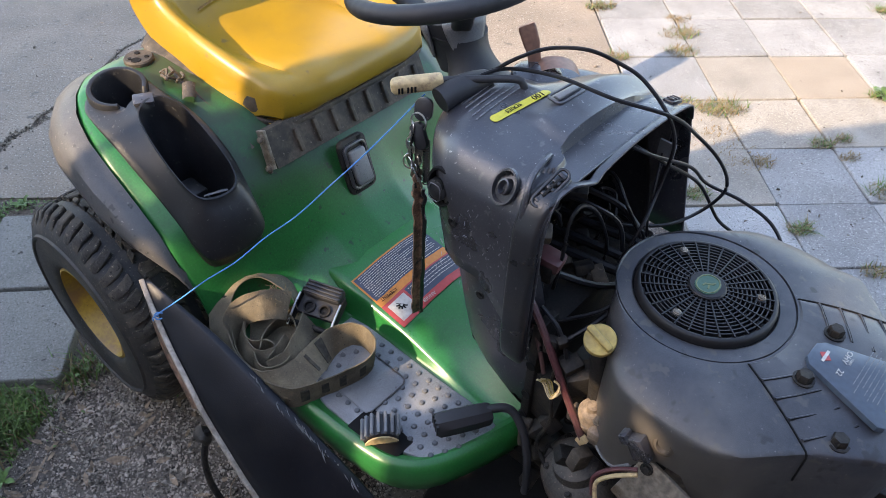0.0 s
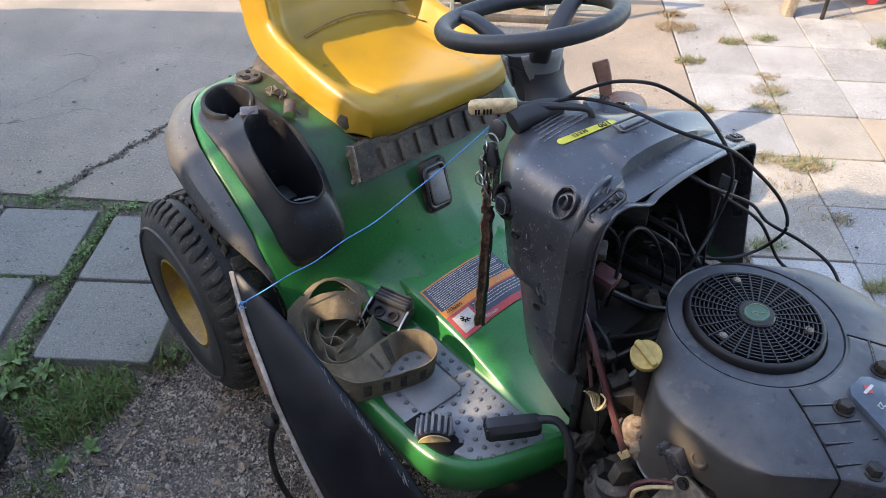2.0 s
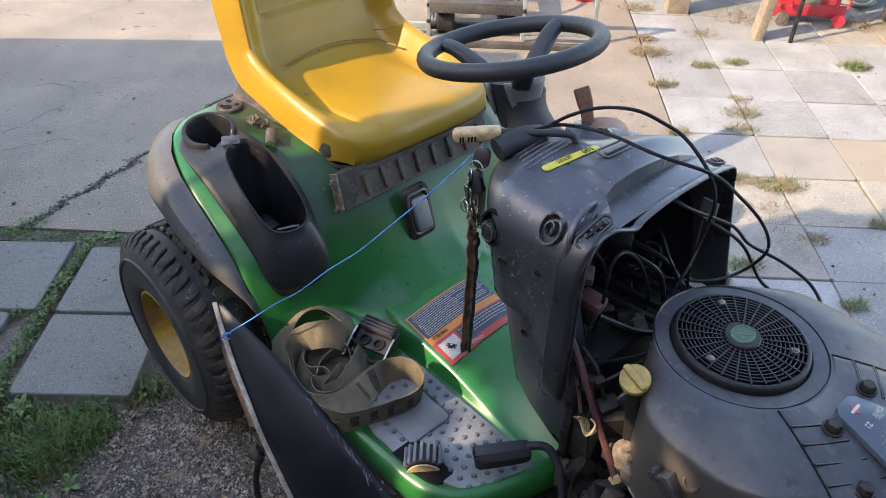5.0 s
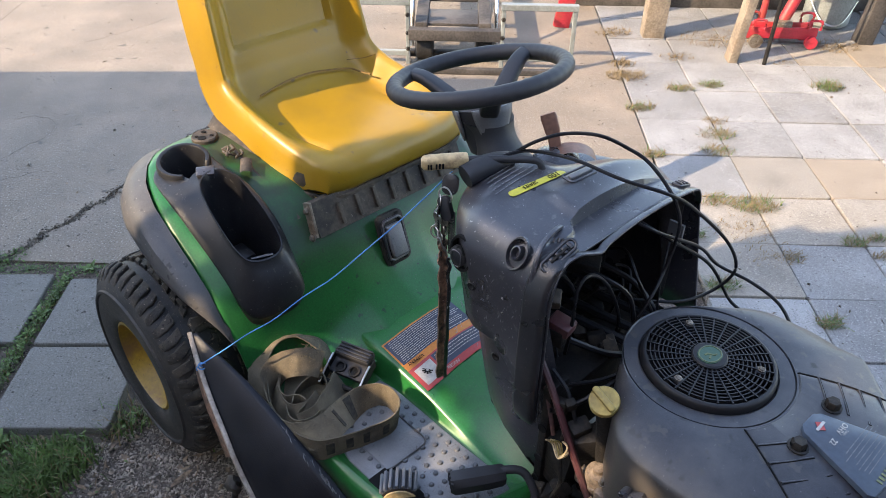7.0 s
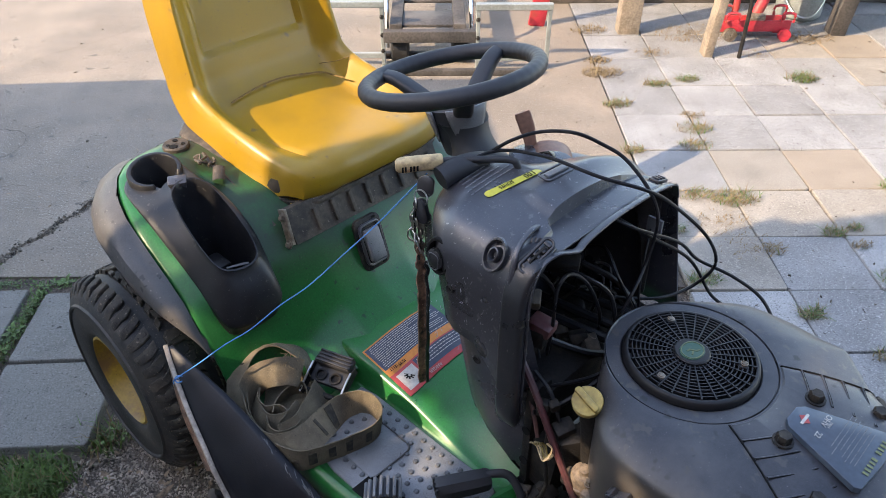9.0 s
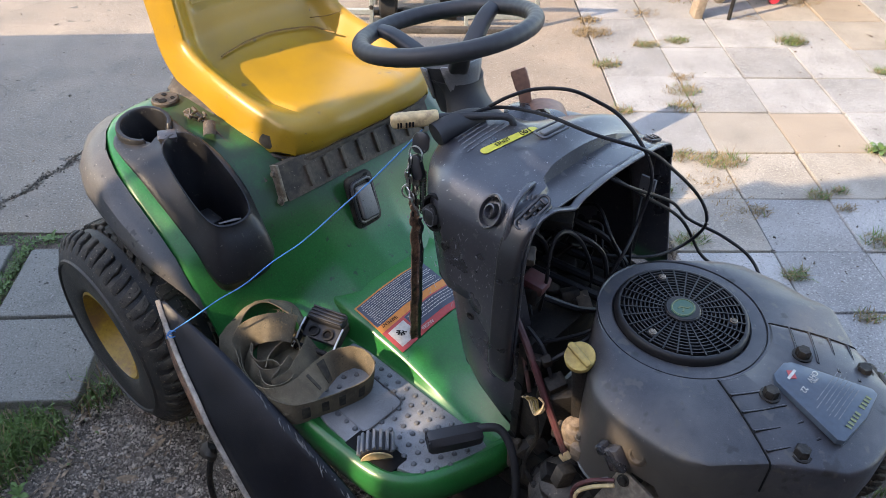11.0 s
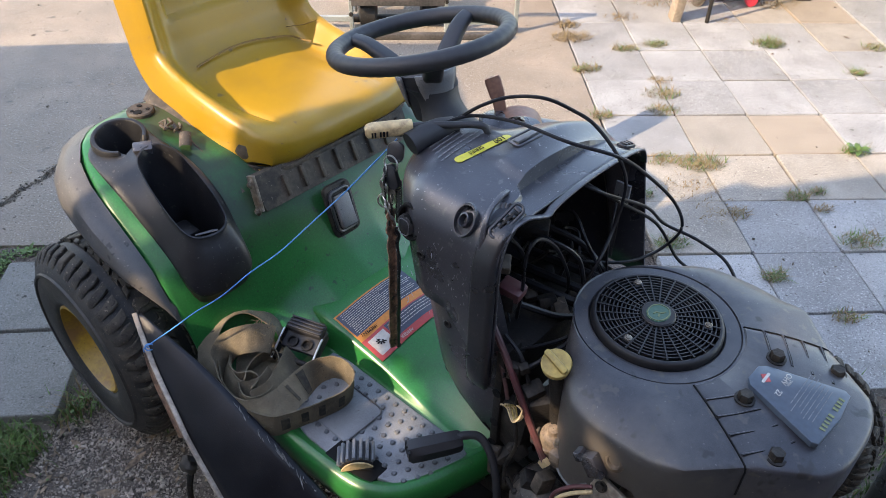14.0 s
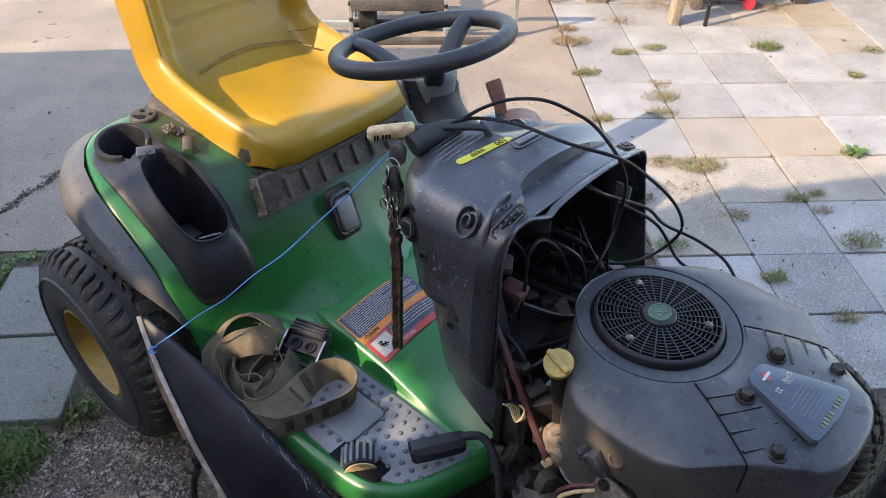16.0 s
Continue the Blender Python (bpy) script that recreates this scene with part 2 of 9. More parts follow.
PAVER = mat("washed_paver", (0.248, 0.251, 0.250), 0.92, rand=0.16, var=0.28, scale=5, grain=230, bump=0.8, second=(0.19, 0.187, 0.178), second_amt=0.5, second_scale=4, edge=0.22, specks=(((0.46, 0.455, 0.44), 0.48, 190), ((0.085, 0.082, 0.078), 0.46, 170), ((0.10, 0.098, 0.095), 0.18, 40)))
PAVERTAN = mat("tan_paver", (0.262, 0.222, 0.175), 0.92, var=0.22, scale=5, grain=200, bump=0.7, second=(0.235, 0.198, 0.158), second_amt=0.4, second_scale=5, edge=0.25, specks=(((0.42, 0.37, 0.31), 0.3, 210), ((0.14, 0.12, 0.10), 0.2, 180)))
SLAB = mat("grey_slab", (0.184, 0.181, 0.163), 0.92, var=0.3, scale=5, grain=220, bump=1.0, second=(0.115, 0.108, 0.096), second_amt=0.5, second_scale=5, edge=0.24, specks=(((0.27, 0.262, 0.246), 0.42, 180), ((0.08, 0.075, 0.068), 0.40, 150), ((0.05, 0.046, 0.04), 0.2, 34)))
GRASS = mat("grass_blade", (0.072, 0.135, 0.028), 0.6, var=0.5, scale=22, bump=0)
STRAW = mat("dry_straw", (0.20, 0.145, 0.075), 0.8, var=0.4, scale=22, bump=0)
LEAF = mat("dead_leaf", (0.225, 0.160, 0.108), 0.8, var=0.6, scale=18, bump=0.1)
STONE = mat("gravel_chip", (0.300, 0.255, 0.215), 0.9, var=0.85, scale=45)
BRICKM = mat("brown_block_wall", (0.14, 0.085, 0.06), 0.9, var=0.3, scale=6)
WALLM = mat("shade_wall_pale", (0.55, 0.53, 0.5), 0.8, var=0.06)
BLUE = mat("blue_cord", (0.045, 0.22, 0.50), 0.45, var=0.1, bump=0)
GREYMETAL = mat("grey_painted_steel", (0.25, 0.275, 0.262), 0.5, 0.2, var=0.2)
DARKWOOD = mat("dark_stained_boards", (0.058, 0.052, 0.047), 0.75, var=0.4, scale=10, grain=90, bump=0.3, second=(0.105, 0.095, 0.085), second_amt=0.28)
SCUFF = mat("pale_scuff", (0.30, 0.30, 0.31), 0.7, var=0.3, scale=40, bump=0)
TANMETAL = mat("dusty_tan_casting", (0.17, 0.13, 0.095), 0.7, 0.0, var=0.45, scale=30, grain=200, bump=0.5, second=(0.030, 0.025, 0.021), second_amt=0.5, second_scale=28, edge=0.15)
OILY = mat("oily_cast_housing", (0.040, 0.036, 0.033), 0.5, var=0.5, scale=22, grain=220, bump=0.5, second=(0.105, 0.088, 0.072), second_amt=0.45, second_scale=16, edge=0.18, specks=(((0.15, 0.125, 0.10), 0.3, 130), ((0.012, 0.011, 0.010), 0.4, 60)))
# paler than the dash: lens haze over the dark interior, put into the colour
HAZEP = mat("haze_lifted_plastic", (0.060, 0.055, 0.054), 0.6, var=0.4, scale=14, grain=300, bump=0.2, second=(0.10, 0.09, 0.082), second_amt=0.45, second_scale=9, edge=0.2, specks=(((0.20, 0.18, 0.16), 0.15, 140),))
KEYSTEEL = mat("worn_key_steel", (0.30, 0.28, 0.24), 0.35, 0.9, var=0.3, scale=60)
PADP = mat("grey_rubber_pad", (0.185, 0.195, 0.208), 0.48, var=0.3, scale=12, grain=500, bump=0.2, second=(0.115, 0.118, 0.122), second_amt=0.45, second_scale=10, edge=0.2, specks=(((0.06, 0.055, 0.05), 0.24, 130), ((0.27, 0.27, 0.265), 0.25, 220)))
CRUMB = mat("concrete_crumb", (0.155, 0.135, 0.112), 0.95, var=0.8, scale=50)
WEEDM = mat("leafy_weed", (0.085, 0.150, 0.045), 0.6, var=0.6, scale=30, bump=0)
STUDP = mat("grey_rubber_stud", (0.10, 0.106, 0.115), 0.38, var=0.2, scale=30, bump=0.05)
STENCIL = mat("black_stencil_ink", (0.030, 0.027, 0.022), 0.9, var=0.4, scale=30, bump=0.3, second=(0.11, 0.092, 0.062), second_amt=0.45, second_scale=60, edge=0.2)
EDGEP = mat("pale_worn_edge", (0.40, 0.345, 0.285), 0.6, var=0.3, scale=30, second=(0.15, 0.11, 0.085), second_amt=0.45, second_scale=25, edge=0.15)
LABELB = mat("dark_blue_label", (0.05, 0.072, 0.10), 0.4, var=0.15, bump=0.02, second=(0.09, 0.09, 0.095), second_amt=0.4, edge=0.3)
ORANGE = mat("orange_label", (0.55, 0.20, 0.035), 0.5, var=0.12, bump=0.02)
REDL = mat("red_label", (0.38, 0.05, 0.05), 0.5, var=0.12, bump=0.02)
WHITEL = mat("pale_label_ink", (0.42, 0.41, 0.38), 0.5, var=0.2, bump=0.02)
YELLOWL = mat("yellow_green_label", (0.50, 0.46, 0.055), 0.5, var=0.1, bump=0.02)
PALEINK = mat("faded_green_ink", (0.12, 0.14, 0.06), 0.5, var=0.2, bump=0)
# near-black: painted shade of recesses, also dark seams and print
SHADEINK = mat("shade_and_ink_black", (0.006, 0.006, 0.0065), 0.8, var=0.2, spec=0.2)

# ---- building helpers ----
def part(name, bm, material, parent, label="", smooth=True, kind=""):
    """Links a bmesh as one mesh object under a thing, or at top level."""
    me = bpy.data.meshes.new(name)
    bmesh.ops.recalc_face_normals(bm, faces=bm.faces)
    bm.to_mesh(me)
    bm.free()
    for m in (material if isinstance(material, (list, tuple)) else [material]):
        me.materials.append(m)
    if smooth:
        me.shade_smooth()
        me.set_sharp_from_angle(angle=radians(38))
    ob = new(name, me)
    ob.parent = parent
    if label or kind:
        tagged(ob, label, "", "", kind)
    return ob


def thing(name, label, category, m=None, group="", kind=""):
    ob = new(name)
    ob.empty_display_size = 0.05
    if m is not None:
        ob.matrix_basis = m
    return tagged(ob, label, category, group, kind)


def solo(name, bm, material, label, category, group="", kind="", smooth=True):
    return tagged(part(name, bm, material, None, "", smooth), label, category, group, kind)


def loft(bm, rings, closed=True, cap0=True, cap1=True, mi=0):
    """Bridges rings of equal length."""
    vs = [[bm.verts.new(p) for p in r] for r in rings]
    n = len(vs[0])
    for a, b in zip(vs, vs[1:]):
        for i in range(n if closed else n - 1):
            j = (i + 1) % n
            f = bm.faces.new((a[i], a[j], b[j], b[i]))
            f.material_index = mi
    if closed and cap0:
        bm.faces.new(vs[0][::-1]).material_index = mi
    if closed and cap1:
        bm.faces.new(vs[-1]).material_index = mi
    return vs


def smooth_path(pts, per=6):
    """Catmull-Rom through the points."""
    pts = [Vector(p) for p in pts]
    out = []
    for i in range(len(pts) - 1):
        p0, p1, p2, p3 = pts[max(i - 1, 0)], pts[i], pts[i + 1], pts[min(i + 2, len(pts) - 1)]
        for k in range(per):
            t = k / per
            out.append(0.5 * ((2 * p1) + (p2 - p0) * t + (2 * p0 - 5 * p1 + 4 * p2 - p3) * t * t + (3 * p1 - p0 - 3 * p2 + p3) * t ** 3))
    out.append(pts[-1])
    return out


def sweep(bm, path, section, up=(0, 0, 1), scales=None, mi=0, closed=False):
    """Sweeps a closed 2D section (side, up) along a path."""
    path = [Vector(p) for p in path]
    rings = []
    n = len(path)
    for i, p in enumerate(path):
        a, b = (path[i - 1] if i or closed else path[0]), (path[(i + 1) % n] if i < n - 1 or closed else path[-1])
        d = (b - a).normalized()
        u = Vector(up)
        s = d.cross(u)
        if s.length < 1e-3:
            s = d.cross(Vector((1, 0.3, 0)))
        s.normalize()
        u = s.cross(d).normalized()
        k = scales[i] if scales else 1
        rings.append([p + s * (x * k) + u * (y * k) for x, y in section])
    if closed:
        rings.append(rings[0])
        vs = [[bm.verts.new(q) for q in r] for r in rings[:-1]]
        vs.append(vs[0])
        m = len(section)
        for a, b in zip(vs, vs[1:]):
            for i in range(m):
                bm.faces.new((a[i], a[(i + 1) % m], b[(i + 1) % m], b[i])).material_index = mi
        return
    loft(bm, rings, mi=mi)


def circle2(r, n=10, squash=1.0):
    return [(r * math.cos(2 * math.pi * i / n), r * squash * math.sin(2 * math.pi * i / n)) for i in range(n)]


def tube(bm, pts, r, n=8, per=6, mi=0, scales=None):
    path = smooth_path(pts, per) if per else [Vector(p) for p in pts]
    sweep(bm, path, circle2(r, n), mi=mi, scales=scales)


def rrect2(w, h, r, n=4):
    """Rounded rectangle, counter-clockwise, centred."""
    out = []
    for cx, cy, a0 in ((w / 2 - r, h / 2 - r, 0), (-w / 2 + r, h / 2 - r, 90), (-w / 2 + r, -h / 2 + r, 180), (w / 2 - r, -h / 2 + r, 270)):
        for i in range(n + 1):
            a = radians(a0 + 90 * i / n)
            out.append((cx + r * math.cos(a), cy + r * math.sin(a)))
    return out


def slab_shape(bm, outline, z0, z1, bevel=0.004, mi=0):
    """A plate of the outline (x, y), with a softened top edge."""
    c = Vector((sum(p[0] for p in outline) / len(outline), sum(p[1] for p in outline) / len(outline)))
    def inset(k):
        out = []
        for p in outline:
            v = Vector((p[0], p[1])) - c
            out.append(c + v * max(0.0, 1 - k / max(v.length, 1e-6)))
        return out
    rings = [[(p[0], p[1], z0) for p in outline], [(p[0], p[1], z1 - bevel) for p in outline],
             [(p[0], p[1], z1 - bevel * 0.3) for p in inset(bevel * 0.35)], [(p[0], p[1], z1) for p in inset(bevel)]]
    loft(bm, rings, mi=mi)


def box(bm, x0, x1, y0, y1, z0, z1, bevel=0.004, m=None, mi=0, seg=2):
    r = bmesh.ops.create_cube(bm, size=1)
    M = Matrix.Translation(((x0 + x1) / 2, (y0 + y1) / 2, (z0 + z1) / 2)) @ Matrix.Diagonal((x1 - x0, y1 - y0, z1 - z0, 1))
    bmesh.ops.transform(bm, matrix=M, verts=r["verts"])
    vs = r["verts"]
    if bevel:
        es = list({e for v in vs for e in v.link_edges})
        res = bmesh.ops.bevel(bm, geom=es, offset=bevel, segments=seg, affect='EDGES', profile=0.5)
        vs = list({v for f in res["faces"] for v in f.verts} | {v for v in vs if v.is_valid})
    fs = {f for v in vs for f in v.link_faces}
    for f in fs:
        f.material_index = mi
    if m is not None:
        bmesh.ops.transform(bm, matrix=m, verts=list({v for f in fs for v in f.verts}))


def revolve(bm, profile, n=32, m=None, mi=0, cap=False):
    """Profile of (radius, height) turned about z."""
    rings = []
    for i in range(n):
        a = 2 * math.pi * i / n
        rings.append([Vector((r * math.cos(a), r * math.sin(a), h)) for r, h in profile])
    vs = [[bm.verts.new((m @ p) if m is not None else p) for p in r] for r in rings]
    for i in range(n):
        a, b = vs[i], vs[(i + 1) % n]
        for k in range(len(profile) - 1):
            bm.faces.new((a[k], b[k], b[k + 1], a[k + 1])).material_index = mi
    if cap:
        bm.faces.new([v[-1] for v in vs]).material_index = mi


def bolt(bm, m, r=0.011, h=0.009, washer=0.016, mi=0):
    revolve(bm, [(washer, 0), (washer, 0.002), (r * 1.05, 0.0025)], 18, m, mi)
    hexa = [(r * math.cos(radians(60 * i)), r * math.sin(radians(60 * i))) for i in range(6)]
    rings = [[m @ Vector((x, y, 0)) for x, y in hexa], [m @ Vector((x, y, h * 0.85)) for x, y in hexa], [m @ Vector((x * 0.85, y * 0.85, h)) for x, y in hexa]]
    loft(bm, rings, mi=mi)


def writing(text, size, material, m, parent=None, name="lettering", bold=0.0):
    """Letters of the built-in font as a thin mesh."""
    cu = bpy.data.curves.new(name, 'FONT')
    cu.body, cu.size, cu.extrude, cu.offset = text, 1.0, 0.02, bold
    cu.align_x, cu.align_y, cu.resolution_u = 'CENTER', 'CENTER', 2
    tmp = bpy.data.objects.new(name, cu)
    me = bpy.data.meshes.new_from_object(tmp)
    bpy.data.objects.remove(tmp)
    me.materials.append(material)
    me.transform(m @ Matrix.Diagonal((size, size, size, 1)))
    ob = new(name, me)
    ob.parent = parent
    return ob

# ---- ground ----
def ground_sheet():
    bm = bmesh.new()
    xs = [-400, -60, -12, -6] + [-4 + 0.1 * i for i in range(0, 22)] + [-1.88 + 0.03 * i for i in range(0, 26)] + [-1.1 + 0.1 * i for i in range(0, 52)] + [6, 12, 60, 400]
    ys = [-400, -60, -12, -6] + [-3 + 0.1 * i for i in range(0, 32)] + [0.14 + 0.03 * i for i in range(0, 33)] + [1.5, 3, 6, 12, 60, 400]
    vs = {}
    for i, x in enumerate(xs):
        for j, y in enumerate(ys):
            z = -0.035
            if abs(x) < 4.2 and -3.2 < y < 1.2:
                z += 0.019 * min(1, max(0, (-1.27 - x) / 0.06)) * min(1, max(0, (y - 0.345) / 0.04))
                z += 0.012 * noise.noise(Vector((x * 2.3, y * 2.3, 0))) + 0.006 * noise.noise(Vector((x * 9, y * 9, 3)))
            vs[i, j] = bm.verts.new((x, y, z))
    for i in range(len(xs) - 1):
        for j in range(len(ys) - 1):
            bm.faces.new((vs[i, j], vs[i + 1, j], vs[i + 1, j + 1], vs[i, j + 1]))
    return solo("ground", bm, DIRT, "bare dark soil with scattered leaves and gravel", "ground", kind="structure")


ground_sheet()


def driveway_slab(name, outline, label):
    bm = bmesh.new()
    loft(bm, [[(x, y, z) for x, y in outline] for z in (-0.12, -0.004, 0.0)])
    return solo(name, bm, CONCRETE, label, "driveway", kind="structure", smooth=False)


CRACK = [(-1.90, 1.06), (-1.87, 1.12), (-1.84, 1.16), (-1.83, 1.22), (-1.77, 1.29), (-1.75, 1.36), (-1.70, 1.43), (-1.69, 1.50), (-1.645, 1.57), (-1.63, 1.66), (-1.56, 1.78), (-1.53, 1.93), (-1.42, 2.08), (-1.36, 2.25), (-1.30, 2.36), (-1.27, 2.55), (-1.20, 2.72), (-1.16, 3.0), (-1.15, 9.0)]
cr = random.Random(61)
for _ in range(2):
    CRACK = [q for a, b in zip(CRACK, CRACK[1:]) for q in (a, ((a[0] + b[0]) / 2 + cr.uniform(-0.06, 0.06) * min(0.25, math.dist(a, b)), (a[1] + b[1]) / 2 + cr.uniform(-0.03, 0.03) * min(0.25, math.dist(a, b))))] + [CRACK[-1]]
left_side = [(x - cr.uniform(0.003, 0.016) * (1.15 if y < 1.5 else 0.7 if y < 2.2 else 0.45), y + cr.uniform(-0.003, 0.003)) for x, y in CRACK]
right_side = [(x + cr.uniform(0.003, 0.016) * (1.15 if y < 1.5 else 0.7 if y < 2.2 else 0.45), y + cr.uniform(-0.003, 0.003)) for x, y in CRACK]
left_side[0], right_side[0] = (-1.93, 1.06), (-1.87, 1.06)
drive_a = driveway_slab("driveway", [(-8, 1.07), (-3.5, 1.065), (-2.2, 1.06)] + left_side + [(-8, 9.0)], "sun-bleached concrete driveway, cracked and stained")
driveway_slab("driveway", [(0.375, 1.05), (0.38, 2.0), (0.383, 9.0)] + right_side[::-1] + [(-1.2, 1.055)], "sun-bleached concrete driveway beside a crack")

# ---- riding mower: placed with its nose turned 45 degrees ----
mower = thing("riding_mower", "green and yellow riding mower, hood removed, on bare soil", "riding mower", pose(0, 0, 0, 0, 0, -45))


def hairline(pts, width, slab):
    """A jagged hairline crack, filled with dark grit."""
    hr = random.Random(int(abs(pts[0][0]) * 1000))
    line = []
    for (x0, y0), (x1, y1) in zip(pts, pts[1:]):
        for k in range(6):
            line.append(Vector((x0 + (x1 - x0) * k / 6 + hr.uniform(-0.006, 0.006), y0 + (y1 - y0) * k / 6 + hr.uniform(-0.006, 0.006), 0.0004)))
    bm = bmesh.new()
    sweep_scales = [hr.uniform(0.4, 1.3) for _ in line]
    rows = []
    for i, p in enumerate(line):
        d = (line[min(i + 1, len(line) - 1)] - line[max(i - 1, 0)]).normalized()
        n = Vector((-d.y, d.x, 0)) * width * sweep_scales[i]
        rows.append([p - n - Vector((0, 0, 0.003)), p - n * 0.6, p + n * 0.6, p + n - Vector((0, 0, 0.003))])
    loft(bm, rows, closed=False)
    part("hairline_crack", bm, DIRT, slab)


hairline([(-2.30, 1.60), (-2.221, 1.696), (-2.176, 1.794), (-2.119, 1.901), (-2.127, 1.991), (-2.178, 2.051), (-2.257, 2.073), (-2.336, 2.032)], 0.0028, drive_a)
hairline([(-2.939, 3.10), (-2.943, 3.305), (-2.958, 3.511)], 0.006, drive_a)
hairline([(-2.45, 2.80), (-2.232, 3.025), (-2.123, 3.156), (-2.041, 3.29)], 0.0022, drive_a)
hairline([(-2.55, 1.30), (-2.35, 1.45), (-2.22, 1.50), (-2.02, 1.62), (-1.93, 1.60)], 0.0025, drive_a)

# ---- body ----
CV = -0.03   # the body's middle line


def mirror_ring(right):
    """A cross-section given from the right side to the middle, made whole."""
    return right + [(x, 2 * CV - y, z) for x, y, z in right[::-1]]


ST = [(-1.315, -0.270, 0.48, 0.50, 0.50, 0.38), (-1.305, -0.295, 0.56, 0.575, 0.58, 0.40), (-1.290, -0.310, 0.615, 0.63, 0.635, 0.43), (-1.268, -0.325, 0.650, 0.662, 0.664, 0.47), (-1.24, -0.352, 0.664, 0.675, 0.676, 0.50),
      (-1.205, -0.382, 0.668, 0.680, 0.68, 0.53), (-1.17, -0.402, 0.668, 0.680, 0.68, 0.55), (-1.10, -0.426, 0.658, 0.672, 0.672, 0.55), (-1.02, -0.441, 0.637, 0.656, 0.66, 0.53), (-0.94, -0.442, 0.592, 0.62, 0.645, 0.49),
      (-0.88, -0.441, 0.553, 0.585, 0.602, 0.44), (-0.84, -0.44, 0.52, 0.553, 0.562, 0.40), (-0.815, -0.437, 0.475, 0.515, 0.535, 0.35), (-0.795, -0.432, 0.425, 0.465, 0.502, 0.30),
      (-0.775, -0.43, 0.375, 0.41, 0.47, 0.26), (-0.745, -0.43, 0.337, 0.352, 0.430, 0.25), (-0.705, -0.43, 0.318, 0.318, 0.402, 0.25), (-0.665, -0.43, 0.311, 0.311, 0.384, 0.25), (-0.63, -0.43, 0.306, 0.306, 0.366, 0.25)]


def spline_rows(rows, per):
    out = []
    for i in range(len(rows) - 1):
        p0, p1, p2, p3 = rows[max(i - 1, 0)], rows[i], rows[i + 1], rows[min(i + 2, len(rows) - 1)]
        for k in range(per):
            t = k / per
            out.append(tuple(0.5 * (2 * b + (c - a) * t + (2 * a - 5 * b + 4 * c - d) * t * t + (3 * b - a - 3 * c + d) * t ** 3) for a, b, c, d in zip(p0, p1, p2, p3)))
    return out + [tuple(rows[-1])]


def body_section(row):
    u, ve, ze, zs, zm, zb = row
    pts = [(ve + 0.02, zb), (ve, ze - 0.035), (ve - 0.001, ze - 0.016), (ve + 0.004, ze - 0.005), (ve + 0.013, ze + 0.001), (ve + 0.03, ze + (zs - ze) * 0.4), (ve + 0.055, ze + (zs - ze) * 0.75),
           (ve + 0.10, zs), (-0.25, zs + (zm - zs) * 0.25), (-0.20, zs + (zm - zs) * 0.55), (-0.13, zs + (zm - zs) * 0.9), (CV - 0.005, zm)]
    fine = []
    for (a, b), (c, d), n in zip(pts, pts[1:], (2, 2, 2, 2, 2, 3, 6, 14, 8, 8, 8)):
        fine += [(a + (c - a) * i / n, b + (d - b) * i / n) for i in range(n)]
    fine.append(pts[-1])
    return [(u, v, z) for v, z in fine]


def body_height(u, v):
    """Height of the body's upper face."""
    r = ST
    for p, q in zip(r, r[1:]):
        if p[0] <= u <= q[0]:
            t = (u - p[0]) / (q[0] - p[0])
            row = [x + (y - x) * t for x, y in zip(p, q)]
            zs, zm = row[3], row[4]
            k = min(1, max(0, (v + 0.33) / 0.36))
            return zs + (zm - zs) * k
    return 0.4


CUP = (-1.130, -0.325, 0.053)


def in_tray(u, v):
    if (u - CUP[0]) ** 2 + (v - CUP[1]) ** 2 < (CUP[2] + 0.004) ** 2:
        return True
    return -1.065 < u < -0.81 and -0.385 < v < -0.258


def body_shell():
    bm = bmesh.new()
    rings = [mirror_ring(body_section(r)) for r in spline_rows(ST, 6)]
    loft(bm, rings, closed=False)
    gone = []
    for f in bm.faces:
        c = f.calc_center_median()
        if c.z > 0.45 and in_tray(c.x, c.y):
            gone.append(f)
    bmesh.ops.delete(bm, geom=gone, context='FACES')
    return part("body", bm, GREENBODY, mower, "glossy green moulded rear body, dusty under the seat")


body_shell()


def ring_curve(pts, n):
    """A closed smooth curve through the points, as n points at even steps."""
    k = len(pts)
    dense = []
    for i in range(k):
        p0, p1, p2, p3 = (Vector(pts[(i + d) % k]) for d in (-1, 0, 1, 2))
        for q in range(12):
            t = q / 12
            dense.append(0.5 * ((2 * p1) + (p2 - p0) * t + (2 * p0 - 5 * p1 + 4 * p2 - p3) * t * t + (3 * p1 - p0 - 3 * p2 + p3) * t ** 3))
    run = [0.0]
    for a, b in zip(dense, dense[1:] + dense[:1]):
        run.append(run[-1] + (b - a).length)
    out, i = [], 0
    for j in range(n):
        want = run[-1] * j / n
        while run[i + 1] < want:
            i += 1
        f = (want - run[i]) / max(1e-9, run[i + 1] - run[i])
        out.append(dense[i].lerp(dense[(i + 1) % len(dense)], f))
    return out


